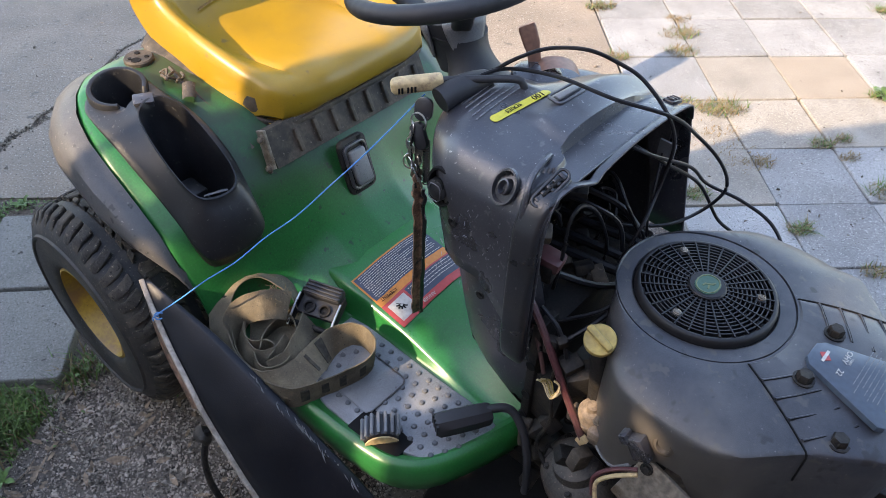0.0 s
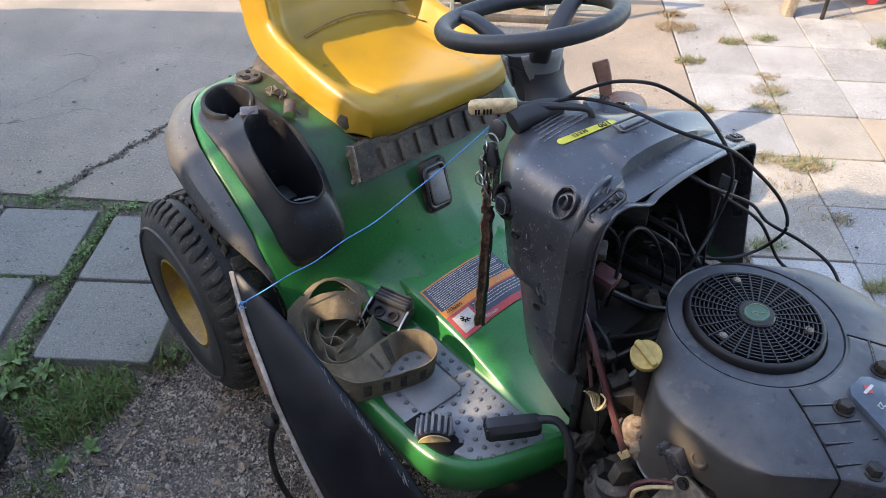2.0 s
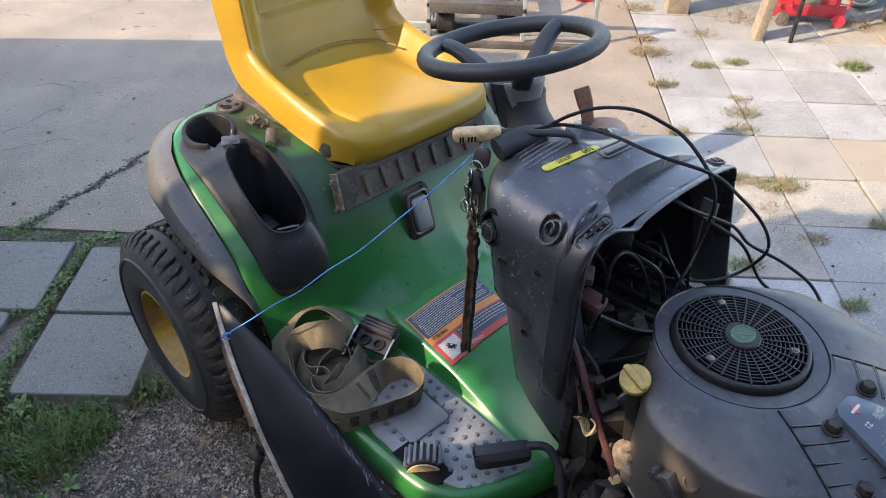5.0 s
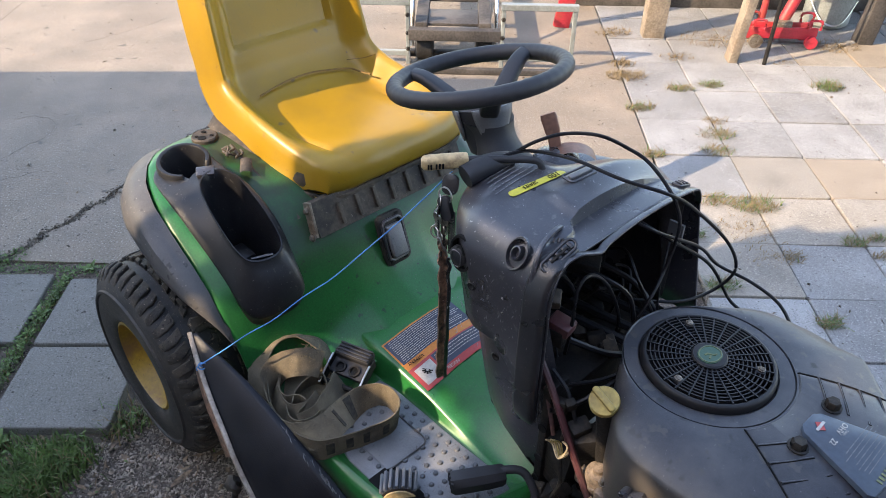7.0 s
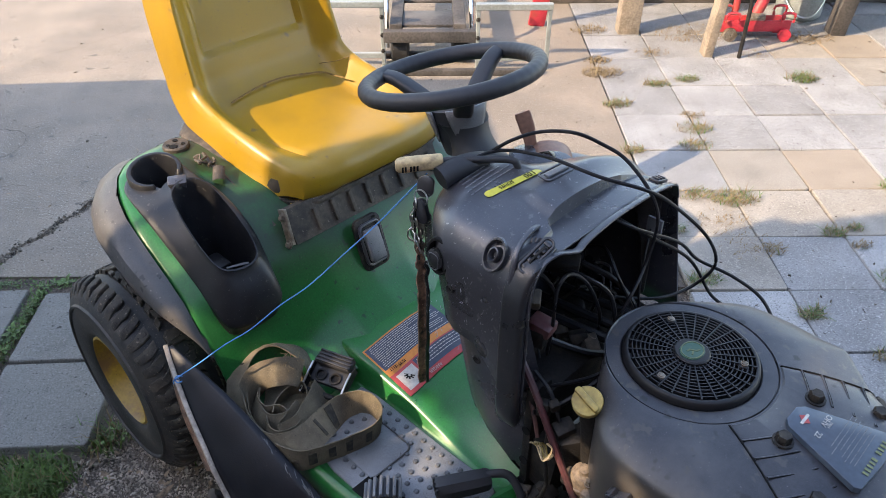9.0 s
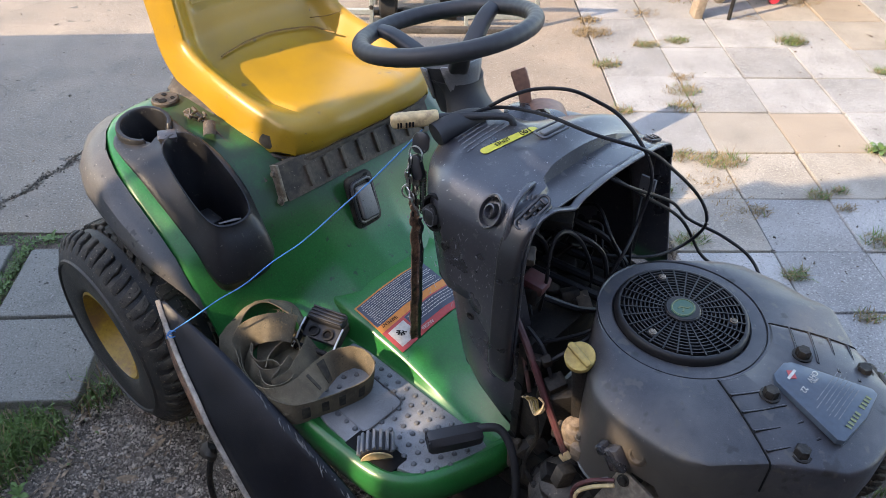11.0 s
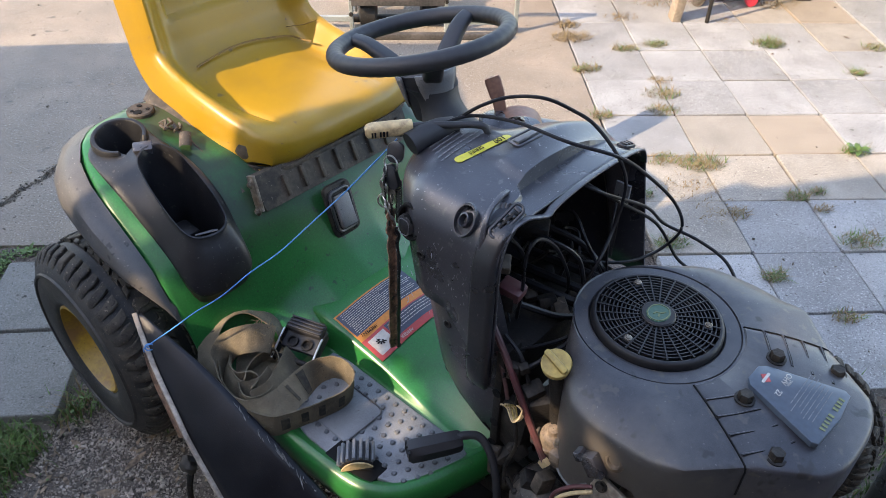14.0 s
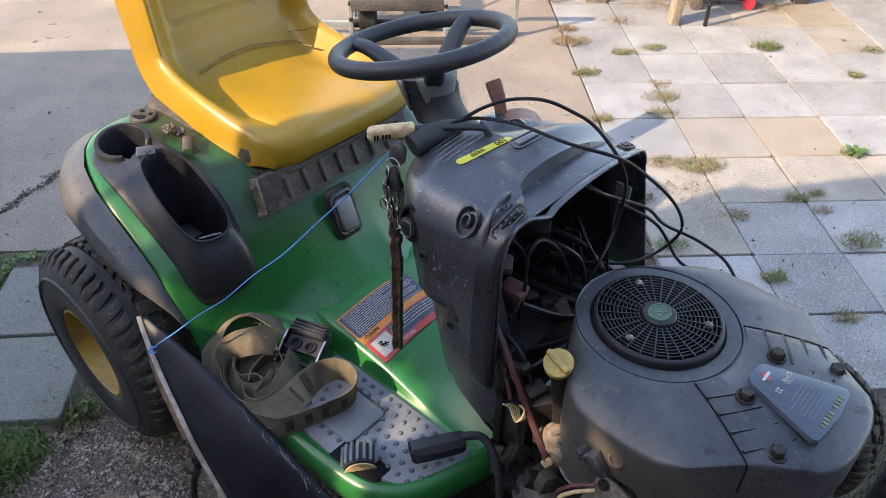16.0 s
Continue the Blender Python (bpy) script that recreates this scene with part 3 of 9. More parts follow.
def tray():
    """Cup holder and bin moulded in one black insert that drapes over the body's front face."""
    outer = [(-1.194, -0.326, 0.668), (-1.180, -0.366, 0.664), (-1.150, -0.392, 0.660), (-1.116, -0.404, 0.655), (-1.05, -0.409, 0.640), (-0.97, -0.409, 0.608), (-0.90, -0.406, 0.566), (-0.846, -0.404, 0.526),
             (-0.818, -0.401, 0.492), (-0.799, -0.390, 0.470), (-0.788, -0.366, 0.464), (-0.781, -0.325, 0.468), (-0.780, -0.288, 0.474), (-0.788, -0.268, 0.490), (-0.814, -0.259, 0.516), (-0.867, -0.249, 0.580),
             (-0.93, -0.247, 0.620), (-1.0, -0.250, 0.645), (-1.046, -0.258, 0.656), (-1.09, -0.262, 0.664), (-1.13, -0.262, 0.670), (-1.172, -0.280, 0.672)]
    opening = [(-1.046, -0.326, 0.664), (-1.020, -0.348, 0.661), (-0.975, -0.362, 0.650), (-0.925, -0.370, 0.630), (-0.872, -0.373, 0.604), (-0.838, -0.370, 0.587), (-0.820, -0.358, 0.577), (-0.812, -0.330, 0.571),
               (-0.812, -0.302, 0.572), (-0.824, -0.282, 0.579), (-0.855, -0.271, 0.595), (-0.905, -0.267, 0.621), (-0.960, -0.265, 0.643), (-1.010, -0.266, 0.659), (-1.044, -0.280, 0.666), (-1.052, -0.304, 0.667)]
    n = 96
    rim, lip = ring_curve(outer, n), ring_curve(opening, n)
    # start both loops on the same side of the bin
    c = sum(lip, Vector()) / n
    def turned(loop, at):
        i = min(range(n), key=lambda k: (loop[k] - Vector(at)).length)
        return loop[i:] + loop[:i]
    rim, lip = turned(rim, (-1.194, -0.326, 0.668)), turned(lip, (-1.042, -0.312, 0.665))
    bm = bmesh.new()
    rings = [[p - Vector((0, 0, 0.012)) for p in rim]]
    for t, h in ((0.0, 0.006), (0.02, 0.013), (0.05, 0.0165), (0.10, 0.0175), (0.30, 0.0175), (0.45, 0.017), (0.60, 0.016), (0.75, 0.015), (0.90, 0.0145)):
        row = []
        for p, q in zip(rim, lip):
            w = p.lerp(q, t)
            fore = min(1.0, max(0.0, (w.x + 0.85) / 0.05))
            h2 = h * (0.55 + 0.45 * min(1.0, max(0.0, (w.x + 1.10) / 0.07)))
            out = Vector((0.75 * fore, -0.25 * min(1, max(0, (-0.36 - w.y) / 0.04)), 1.0 - 0.45 * fore)).normalized()
            row.append(w + out * (h2 + 0.008 * fore * math.sin(math.pi * min(1, t * 1.1)) ** 0.8))
        rings.append(row)
    for k, h in ((0.985, 0.0150), (0.99, 0.0200), (1.02, 0.0205), (1.035, 0.0170), (1.07, 0.004), (1.10, -0.03), (1.16, -0.075)):
        rings.append([q + (c - q) * (k - 1.0) * 1.0 + Vector((0, 0, h)) for q in lip])
    rings.append([Vector((q.x + (c.x - q.x) * 0.24, q.y + (c.y - q.y) * 0.30, 0.485)) for q in lip])
    vs = [[bm.verts.new(p) for p in r] for r in rings]
    for a, b in zip(vs, vs[1:]):
        for k in range(n):
            q = (a[k], a[(k + 1) % n], b[(k + 1) % n], b[k])
            m = sum((v.co for v in q), Vector()) / 4
            if (m.x - CUP[0]) ** 2 + (m.y - CUP[1]) ** 2 > (CUP[2] - 0.003) ** 2:
                bm.faces.new(q)
    bm.faces.new(vs[-1])
    t = part("storage_tray", bm, TRAYP, mower, "black plastic cup holder and storage bin, dusty inside")
    # the cup's collar stands proud of the body, with a low notch towards the bin
    bm = bmesh.new()
    prof = [(0.006, -0.045), (0.0065, -0.006), (0.004, -0.001), (0.0, 0.0), (-0.004, -0.0015), (-0.0065, -0.006), (-0.008, -0.05), (-0.012, -0.088), (-0.05, -0.090)]
    grid = []
    for i in range(56):
        a = 2 * math.pi * i / 56
        off = min(abs(a - 0.10), abs(a - 0.10 - 2 * math.pi))
        low = 0.022 * min(1.0, max(0.0, (0.62 - off) / 0.12))
        tilt = 0.010 * math.cos(a - math.pi * 0.80)
        grid.append([Vector((CUP[0] + (CUP[2] + r) * math.cos(a), CUP[1] + (CUP[2] + r) * math.sin(a), 0.692 + tilt * (1 if h > -0.02 else 0) + h - (low if h > -0.02 else 0))) for r, h in prof])
    loft(bm, grid + [grid[0]], closed=False)
    bmesh.ops.remove_doubles(bm, verts=bm.verts, dist=1e-5)
    part("cup_holder", bm, TRAYP, t, "round black cup holder with a notched collar")
    # light divider clip between cup and bin
    bm = bmesh.new()
    m = Matrix.Translation((-1.062, -0.312, 0.684)) @ Matrix.Rotation(radians(-30), 4, 'Z') @ Matrix.Rotation(radians(14), 4, 'Y')
    box(bm, -0.014, 0.014, -0.018, 0.022, -0.004, 0.004, 0.003, m)
    box(bm, -0.004, 0.014, -0.016, 0.020, -0.030, 0.0, 0.002, m)
    part("divider_clip", bm, BLACKP, t, "black divider clip")
    # step and a torn corner inside the bin
    bm = bmesh.new()
    box(bm, -0.965, -0.905, -0.350, -0.300, 0.49, 0.542, 0.008, Matrix.Identity(4))
    part("bin_step", bm, TRAYP, t)
    bm = bmesh.new()
    rows = []
    for i in range(9):
        a = i / 8
        p = Vector((-0.832 + 0.012 * a, -0.352 + 0.045 * a, 0.592 - 0.004 * a))
        w = 0.004 + 0.005 * abs(noise.noise(Vector((i * 0.9, 3, 0))))
        rows.append([p, p + Vector((-w * 0.9, w * 0.4, 0.001)), p + Vector((-w * 0.6, w * 0.3, -0.003))])
    loft(bm, rows, closed=False)
    part("torn_lip", bm, FENDERP, t, "torn pale plastic lip")
    rng = random.Random(3)
    bm = bmesh.new()
    for k in range(60):
        c2 = Vector((rng.uniform(-0.90, -0.845), rng.uniform(-0.345, -0.295), 0.488 + rng.uniform(0, 0.016)))
        w = rng.uniform(0.005, 0.013)
        box(bm, -w, w, -0.003, 0.003, -0.001, 0.001, 0.0, Matrix.Translation(c2) @ Euler((rng.uniform(-1, 1), rng.uniform(-1, 1), rng.uniform(0, 6))).to_matrix().to_4x4())
    part("leaf_litter", bm, LEAF, t, "dry leaf scraps", kind="stuff")
    # hinge plate on the fender
    bm = bmesh.new()
    c = Matrix.Translation((-1.20, -0.232, body_height(-1.2, -0.232) - 0.003))
    revolve(bm, [(0.031, 0.0), (0.031, 0.010), (0.028, 0.013), (0.012, 0.012), (0.002, 0.0125)], 28, c)
    pl = part("hinge_plate", bm, DUSTY, mower, "dusty beige round plate with holes")
    # holes are solid discs, their inner shade painted near-black
    for dx, dy, r in ((0.010, -0.012, 0.010), (-0.014, 0.006, 0.006), (0.012, 0.012, 0.005), (-0.004, -0.018, 0.004)):
        bm = bmesh.new()
        revolve(bm, [(r, 0.0128), (r * 0.96, 0.0140), (0.0005, 0.0136)], 14, c @ Matrix.Translation((dx, dy, 0)))
        part("hole", bm, SHADEINK, pl)


tray()


# the tunnel between the footrests: station, height at its edge, edge, height in the middle
TUNNEL = [(-0.72, 0.368, -0.196, 0.386), (-0.66, 0.369, -0.197, 0.385), (-0.625, 0.366, -0.197, 0.383), (-0.55, 0.355, -0.193, 0.374),
          (-0.477, 0.344, -0.190, 0.366), (-0.42, 0.335, -0.191, 0.366), (-0.36, 0.326, -0.193, 0.376), (-0.31, 0.319, -0.197, 0.395), (-0.25, 0.314, -0.199, 0.41), (-0.18, 0.312, -0.19, 0.42)]


def footrest():
    """Right and left foot platform with a rounded front corner, and the tunnel between them."""
    for side in (1, -1):
        bm = bmesh.new()
        def pt(u, v, z):
            return (u, v if side == 1 else 2 * CV - v, z)
        # outline from the rear outer corner round the front to the tunnel
        line = [(-0.74, -0.43), (-0.60, -0.43), (-0.47, -0.428), (-0.375, -0.422), (-0.31, -0.412), (-0.265, -0.388), (-0.235, -0.352), (-0.215, -0.31), (-0.199, -0.265), (-0.185, -0.22), (-0.170, -0.165)]
        rings = []
        path = smooth_path([(u, v, 0) for u, v in line], 3)
        for i, p in enumerate(path):
            tan = path[min(i + 1, len(path) - 1)] - path[max(i - 1, 0)]
            a = Vector((tan.y, -tan.x, 0)).normalized()
            q = lambda d, z: pt(*(p + a * d).to_2d(), z)
            rings.append([q(-0.012, 0.235), q(0.0, 0.250), q(0.004, 0.275), q(0.002, 0.310), q(-0.006, 0.320), q(-0.016, 0.323), q(-0.026, 0.318), q(-0.032, 0.312), q(-0.045, 0.310), q(-0.055, 0.306)])
        loft(bm, rings, closed=False)
        part("footrest", bm, GREEN, mower)
    bm = bmesh.new()
    rings = []
    for u, z, ve, zm in spline_rows(TUNNEL, 4):
        def up(k):
            return z + (zm - z) * k
        lo = min(0.310, z - 0.004)
        right = [(u, ve - 0.024, lo - 0.006), (u, ve - 0.010, lo), (u, ve - 0.003, lo + 0.25 * (z - lo)), (u, ve + 0.002, z - 0.30 * (z - lo)), (u, ve + 0.007, z - 0.10 * (z - lo)), (u, ve + 0.014, z), (u, ve + 0.03, up(0.10)), (u, ve + 0.06, up(0.38)), (u, ve + 0.10, up(0.75)), (u, CV, zm)]
        rings.append(mirror_ring(right))
    loft(bm, rings, closed=False)
    part("tunnel", bm, GREEN, mower)


footrest()


# ---- wheels ----
def wheel_at(u, v_out, R, width, side, front=False):
    """Turf tyre on a painted pressed rim. side -1: its outer face looks to the right."""
    m = Matrix.Translation((u, v_out, R)) @ Matrix.Rotation(radians(90), 4, 'X') if side < 0 else Matrix.Translation((u, v_out, R)) @ Matrix.Rotation(radians(-90), 4, 'X')
    # local z runs outwards; the outer face lies at z = 0
    w = width
    rim_r = R * 0.44
    bm = bmesh.new()
    revolve(bm, [(rim_r, -0.02), (rim_r * 1.07, -0.007), (rim_r * 1.16, -0.002), (R * 0.60, 0.0015), (R * 0.72, 0.002), (R * 0.765, 0.000), (R * 0.775, 0.004), (R * 0.795, 0.004), (R * 0.805, -0.001), (R * 0.86, -0.007), (R * 0.91, -0.016), (R * 0.945, -0.030), (R * 0.957, -0.06), (R * 0.962, -w / 2), (R * 0.957, -w + 0.06), (R * 0.945, -w + 0.034), (R * 0.90, -w + 0.012), (rim_r * 1.1, -w), (rim_r, -w + 0.02)], 72, m)
    wheel = part("front_wheel" if front else "rear_wheel", bm, RUBBER, mower, "worn black turf tyre caked with soil")
    # wavy cross lugs from each shoulder past the middle, staggered, with short blocks between
    bm = bmesh.new()
    rng = random.Random(5)
    nb = 46
    pitch = 2 * math.pi / nb
    lines = [(0.010, 0.880, 0.0), (0.016, 0.930, 0.02), (0.026, 0.975, 0.05), (0.040, 0.995, 0.16), (0.056, 1.0, 0.40), (0.072, 1.002, 0.34), (0.088, 1.004, 0.62), (0.104, 1.004, 0.56), (0.116, 1.003, 0.74)]
    for half in (0, 1):
        for k in range(nb):
            a0 = pitch * (k + 0.5 * half + rng.uniform(-0.06, 0.06))
            wide = pitch * rng.uniform(0.30, 0.38)
            cut = len(lines) if (k + half) % 2 == 0 else len(lines) - 2
            rings, shift = [], 0.0
            for i, (z, rr, da) in enumerate(lines[:cut]):
                if i == 5:
                    loft(bm, rings)
                    rings, shift = [], rng.uniform(-0.16, 0.16)
                z = z * w / 0.20
                if i == 5:
                    z += 0.006
                zz = -z if half == 0 else -w + z
                a = a0 + (da + shift + rng.uniform(-0.07, 0.07)) * pitch
                hw = wide * (0.9 if i < 3 else rng.uniform(0.85, 1.15))
                top, low = R * rr - rng.uniform(0, 0.0016), R * min(0.955, rr - 0.045)
                sh = 0.004 if half == 0 else -0.004
                rings.append([m @ Vector((r2 * math.cos(a + s2 * hw), r2 * math.sin(a + s2 * hw), zz - (sh if r2 == low and i < 3 else 0))) for r2, s2 in ((low, -1.06), (top - 0.0022, -1.0), (top, -0.74), (top - rng.uniform(0, 0.001), 0.0), (top, 0.74), (top - 0.0022, 1.0), (low, 1.06))])
            loft(bm, rings)
    part("tread", bm, TREADR, wheel, "worn tread blocks caked with soil", kind="stuff")
    bm = bmesh.new()
    revolve(bm, [(rim_r * 1.03, -0.016), (rim_r * 1.05, -0.008), (rim_r, -0.006), (rim_r * 0.97, -0.018), (rim_r * 0.93, -0.05), (rim_r * 0.86, -0.062), (rim_r * 0.83, -0.075), (rim_r * 0.5, -0.085), (rim_r * 0.38, -0.070), (rim_r * 0.26, -0.068)], 48, m)
    rim = part("rim", bm, RIMY, wheel, "yellow painted steel rim")
    bm = bmesh.new()
    revolve(bm, [(rim_r * 0.28, -0.085), (rim_r * 0.28, -0.05), (rim_r * 0.22, -0.042), (rim_r * 0.0 + 0.002, -0.04)], 20, m)
    part("hub_cap", bm, GREASE, wheel)
    return wheel


wheel_at(-1.06, -0.565, 0.252, 0.20, -1)
wheel_at(-1.06, 0.50, 0.252, 0.20, 1)


# ---- fender skirt over the right wheel ----
def skirts():
    for side in (1, -1):
        bm = bmesh.new()
        inner = [(-1.285, -0.300, 0.640), (-1.262, -0.326, 0.657), (-1.235, -0.354, 0.666), (-1.19, -0.390, 0.668), (-1.13, -0.417, 0.662), (-1.06, -0.435, 0.646), (-0.98, -0.441, 0.613), (-0.91, -0.441, 0.570), (-0.865, -0.440, 0.534), (-0.835, -0.440, 0.494), (-0.812, -0.438, 0.450)]
        outer = [(-1.310, -0.320, 0.575), (-1.300, -0.375, 0.570), (-1.265, -0.425, 0.570), (-1.21, -0.460, 0.570), (-1.15, -0.479, 0.566), (-1.07, -0.489, 0.557), (-0.975, -0.497, 0.543), (-0.89, -0.492, 0.525), (-0.84, -0.474, 0.498), (-0.815, -0.456, 0.465), (-0.80, -0.443, 0.43)]
        rings = []
        for a, b in zip(inner, outer):
            a, b = Vector(a) + Vector((0, 0.009 - 0.012 * min(1.0, max(0.0, (a[0] + 1.22) / 0.08)), 0.002)), Vector(b)
            g = min(1.0, max(0.25, (-0.82 - a.x) / 0.10))
            rear = min(1.0, max(0.0, (-1.20 - a.x) / 0.08))
            way = Vector((-0.8 * rear, -1.0 + 0.4 * rear, 1.0)) * 0.020 * g
            q1, mid, q3 = a.lerp(b, 0.22) + way * 0.62, a.lerp(b, 0.5) + way, a.lerp(b, 0.80) + way * 0.66
            ins = [b + Vector((0, 0.008, -0.012)), b + Vector((0, 0.02, 0.0))]
            ring = [a, q1, mid, q3, b] + ins
            if side < 0:
                ring = [Vector((p.x, 2 * CV - p.y, p.z)) for p in ring]
            rings.append(ring)
        loft(bm, rings, closed=False)
        part("fender_skirt", bm, FENDERP, mower, "faded grey-black plastic skirt over the wheel")


skirts()


# ---- seat ----
def seat():
    """Bucket seat: cushion with bolsters, smooth crook, backrest with a recessed panel, closed behind."""
    bm = bmesh.new()
    sc, N = 0.070, 64
    def ease(a, b, x):
        t = min(1.0, max(0.0, (x - a) / (b - a)))
        return t * t * (3 - 2 * t)
    def side(i):
        t = i / (N / 2) - 1
        return math.copysign(abs(t) ** 0.85, t)
    K0, K1 = 0.66, 0.90
    def row(u, w, zc, zb, zedge, curl=0.0, wide=0.92, groove=0.0):
        pts = []
        for i in range(N + 1):
            t = side(i)
            k = abs(t)
            if k < K0:
                z = zc
            elif k < K1:
                z = zc + (zb - zc) * (0.5 - 0.5 * math.cos((k - K0) / (K1 - K0) * math.pi))
            else:
                z = zedge + (zb - zedge) * math.sqrt(max(0, 1 - ((k - K1) / (1 - K1)) ** 2))
            z += 0.004 * ease(0.62, 0.4, k) - groove * 0.007 * math.exp(-((k - 0.62) / 0.03) ** 2)
            z += 0.0025 * noise.noise(Vector((u * 9, t * 3, 1)))
            pts.append(Vector((u - curl * (0.45 * k ** 4), sc + t * w * (wide if t > 0 else 1), z)))
        return pts
    rows = []
    for k in range(8):
        a = radians(-62 + 152 * k / 7)
        rows.append((-0.882 + 0.036 * math.cos(a), 0.192 + 0.022 * (1 - math.cos(a)) + 0.006 * (k / 7), 0.660 + 0.043 * math.sin(a), 0.660 + 0.044 * math.sin(a), 0.634 + 0.008 * math.sin(a), 0.052, 1.12))
    rows += [(-0.905, 0.222, 0.7045, 0.709, 0.632, 0.044, 1.12, 0.3), (-0.93, 0.227, 0.704, 0.714, 0.634, 0.036, 1.09, 0.8), (-0.955, 0.232, 0.703, 0.720, 0.636, 0.028, 1.06, 1.0), (-0.98, 0.237, 0.702, 0.727, 0.640, 0.020, 1.03, 1.0), (-1.01, 0.241, 0.700, 0.735, 0.645, 0.013, 1.0, 1.0),
             (-1.04, 0.244, 0.698, 0.742, 0.650, 0.008, 0.98, 0.9), (-1.07, 0.246, 0.6965, 0.748, 0.656, 0.003, 0.97, 0.5), (-1.10, 0.247, 0.695, 0.754, 0.663, 0, 0.96, 0.1)]
    rings = [row(*r) for r in rows]
    def back(u0, w, z, bulge, edge):
        pts = []
        for i in range(N + 1):
            t = side(i)
            k = abs(t)
            if k < K0:
                u = u0
            elif k < K1:
                u = u0 + bulge * (0.5 - 0.5 * math.cos((k - K0) / (K1 - K0) * math.pi))
            else:
                u = u0 - edge + (bulge + edge) * math.sqrt(max(0, 1 - ((k - K1) / (1 - K1)) ** 2))
            v = sc + t * w
            u -= 0.016 * ease(0.150, 0.136, abs(v - sc)) * ease(0.822, 0.836, z + 0.05 * max(0, abs(v - sc) - 0.11)) * ease(1.02, 1.005, z)
            u += 0.002 * noise.noise(Vector((v * 9, z * 9, 4)))
            pts.append(Vector((u, v, z)))
        return pts
    table = [(-1.272, 0.238, 0.795, 0.05, 0.045), (-1.285, 0.235, 0.84, 0.05, 0.05), (-1.300, 0.231, 0.90, 0.048, 0.055), (-1.315, 0.226, 0.96, 0.046, 0.055), (-1.325, 0.218, 1.01, 0.042, 0.05), (-1.332, 0.202, 1.04, 0.034, 0.04), (-1.342, 0.168, 1.058, 0.02, 0.03), (-1.352, 0.12, 1.064, 0.0, 0.01)]
    upper = [back(*r) for r in spline_rows(table, 9)]
    for k in range(1, 12):
        t = k / 12
        rings.append([p * (1 - t) ** 2 + Vector((q.x + 0.012, (p.y + q.y) / 2, p.z + 0.012)) * (2 * t * (1 - t)) + q * t * t for p, q in zip(rings[len(rows) - 1], upper[0])])
    rings += upper
    # rear of the shell
    for z, w in ((1.05, 0.12), (1.0, 0.18), (0.80, 0.200)):
        rings.append([(-1.374 + (1.06 - z) * 0.12, sc + (2 * i / N - 1) * w, z) for i in range(N + 1)])
    for u, w, z in ((-1.30, 0.21, 0.68), (-1.0, 0.225, 0.636), (-0.875, 0.21, 0.620)):
        rings.append([(u, sc + (2 * i / N - 1) * w, z) for i in range(N + 1)])
    loft(bm, rings, closed=False)
    return part("seat", bm, YELLOW, mower, "yellow vinyl seat, scuffed, high backrest")


seat_ob = seat()


# ---- steering wheel and column ----
def steering():
    c = Vector((-0.600, 0.062, 0.954))
    tilt = Matrix.Translation(c) @ Matrix.Rotation(radians(-14), 4, 'Y')
    bm = bmesh.new()
    R, r = 0.165, 0.0165
    ring = []
    n = 300
    for i in range(n):
        a = 2 * math.pi * i / n
        ring.append(tilt @ Vector((R * math.cos(a), R * math.sin(a), 0)))
    sweep(bm, ring, circle2(r, 14), up=tilt.to_3x3() @ Vector((0, 0, 1)), closed=True, scales=[1.0 + 0.009 * math.cos(2 * math.pi * i / 6) for i in range(n)])
    w = part("steering_wheel", bm, RUBBERG, mower, "black moulded steering wheel")
    for ang in (97, 195, 326):
        bm = bmesh.new()
        d = Vector((math.cos(radians(ang)), math.sin(radians(ang)), 0))
        pts = [d * (R + 0.004) + Vector((0, 0, 0.004)), d * 0.13 + Vector((0, 0, -0.006)), d * 0.09 + Vector((0, 0, -0.032)), d * 0.05 + Vector((0, 0, -0.062)), Vector((0, 0, -0.085))]
        sweep(bm, [tilt @ p for p in smooth_path(pts, 5)], rrect2(0.036, 0.022, 0.009, 3), scales=[0.85 + 0.35 * i / 20 for i in range(21)])
        part("spoke", bm, RUBBERG, w)
    bm = bmesh.new()
    revolve(bm, [(0.001, -0.046), (0.050, -0.048), (0.058, -0.056), (0.052, -0.085), (0.044, -0.125), (0.038, -0.15)], 28, tilt)
    hub = part("hub", bm, RUBBERG, w)
    for a0, a1, z0, z1 in ((-128, -98, -0.056, -0.120), (-66, 16, -0.052, -0.142)):
        bm = bmesh.new()
        grid = []
        for i in range(7):
            t = i / 6
            mid, half = (a0 + a1) / 2, (a1 - a0) / 2 * (1 - 0.75 * t * t)
            z = z0 + (z1 - z0) * t
            r = 0.060 - 0.22 * (-0.056 - z)
            grid.append([tilt @ Vector((r * math.cos(radians(mid + half * k / 4)), r * math.sin(radians(mid + half * k / 4)), z)) for k in range(-4, 5)])
        loft(bm, grid, closed=False)
        pt = part("worn_panel", bm, TREADP, hub, "grey worn panel on the hub")
        pt.modifiers.new("thick", 'SOLIDIFY').thickness = 0.004
    bm = bmesh.new()
    base = Vector((-0.505, 0.055, 0.80))
    top = tilt @ Vector((0, 0, -0.08))
    rings = []
    for k in range(9):
        t = k / 8
        p = base.lerp(top, t)
        rr = 0.046 + 0.016 * (t - 0.5) ** 2 * 4 - 0.006 * t
        rings.append([p + Vector((rr * 1.05 * math.cos(2 * math.pi * i / 24), rr * math.sin(2 * math.pi * i / 24), 0)) for i in range(24)])
    loft(bm, rings)
    part("steering_column", bm, RUBBERG, mower, "black plastic steering column shroud")


steering()



# ---- dash tower: a shell open to the front ----
DC = 0.008


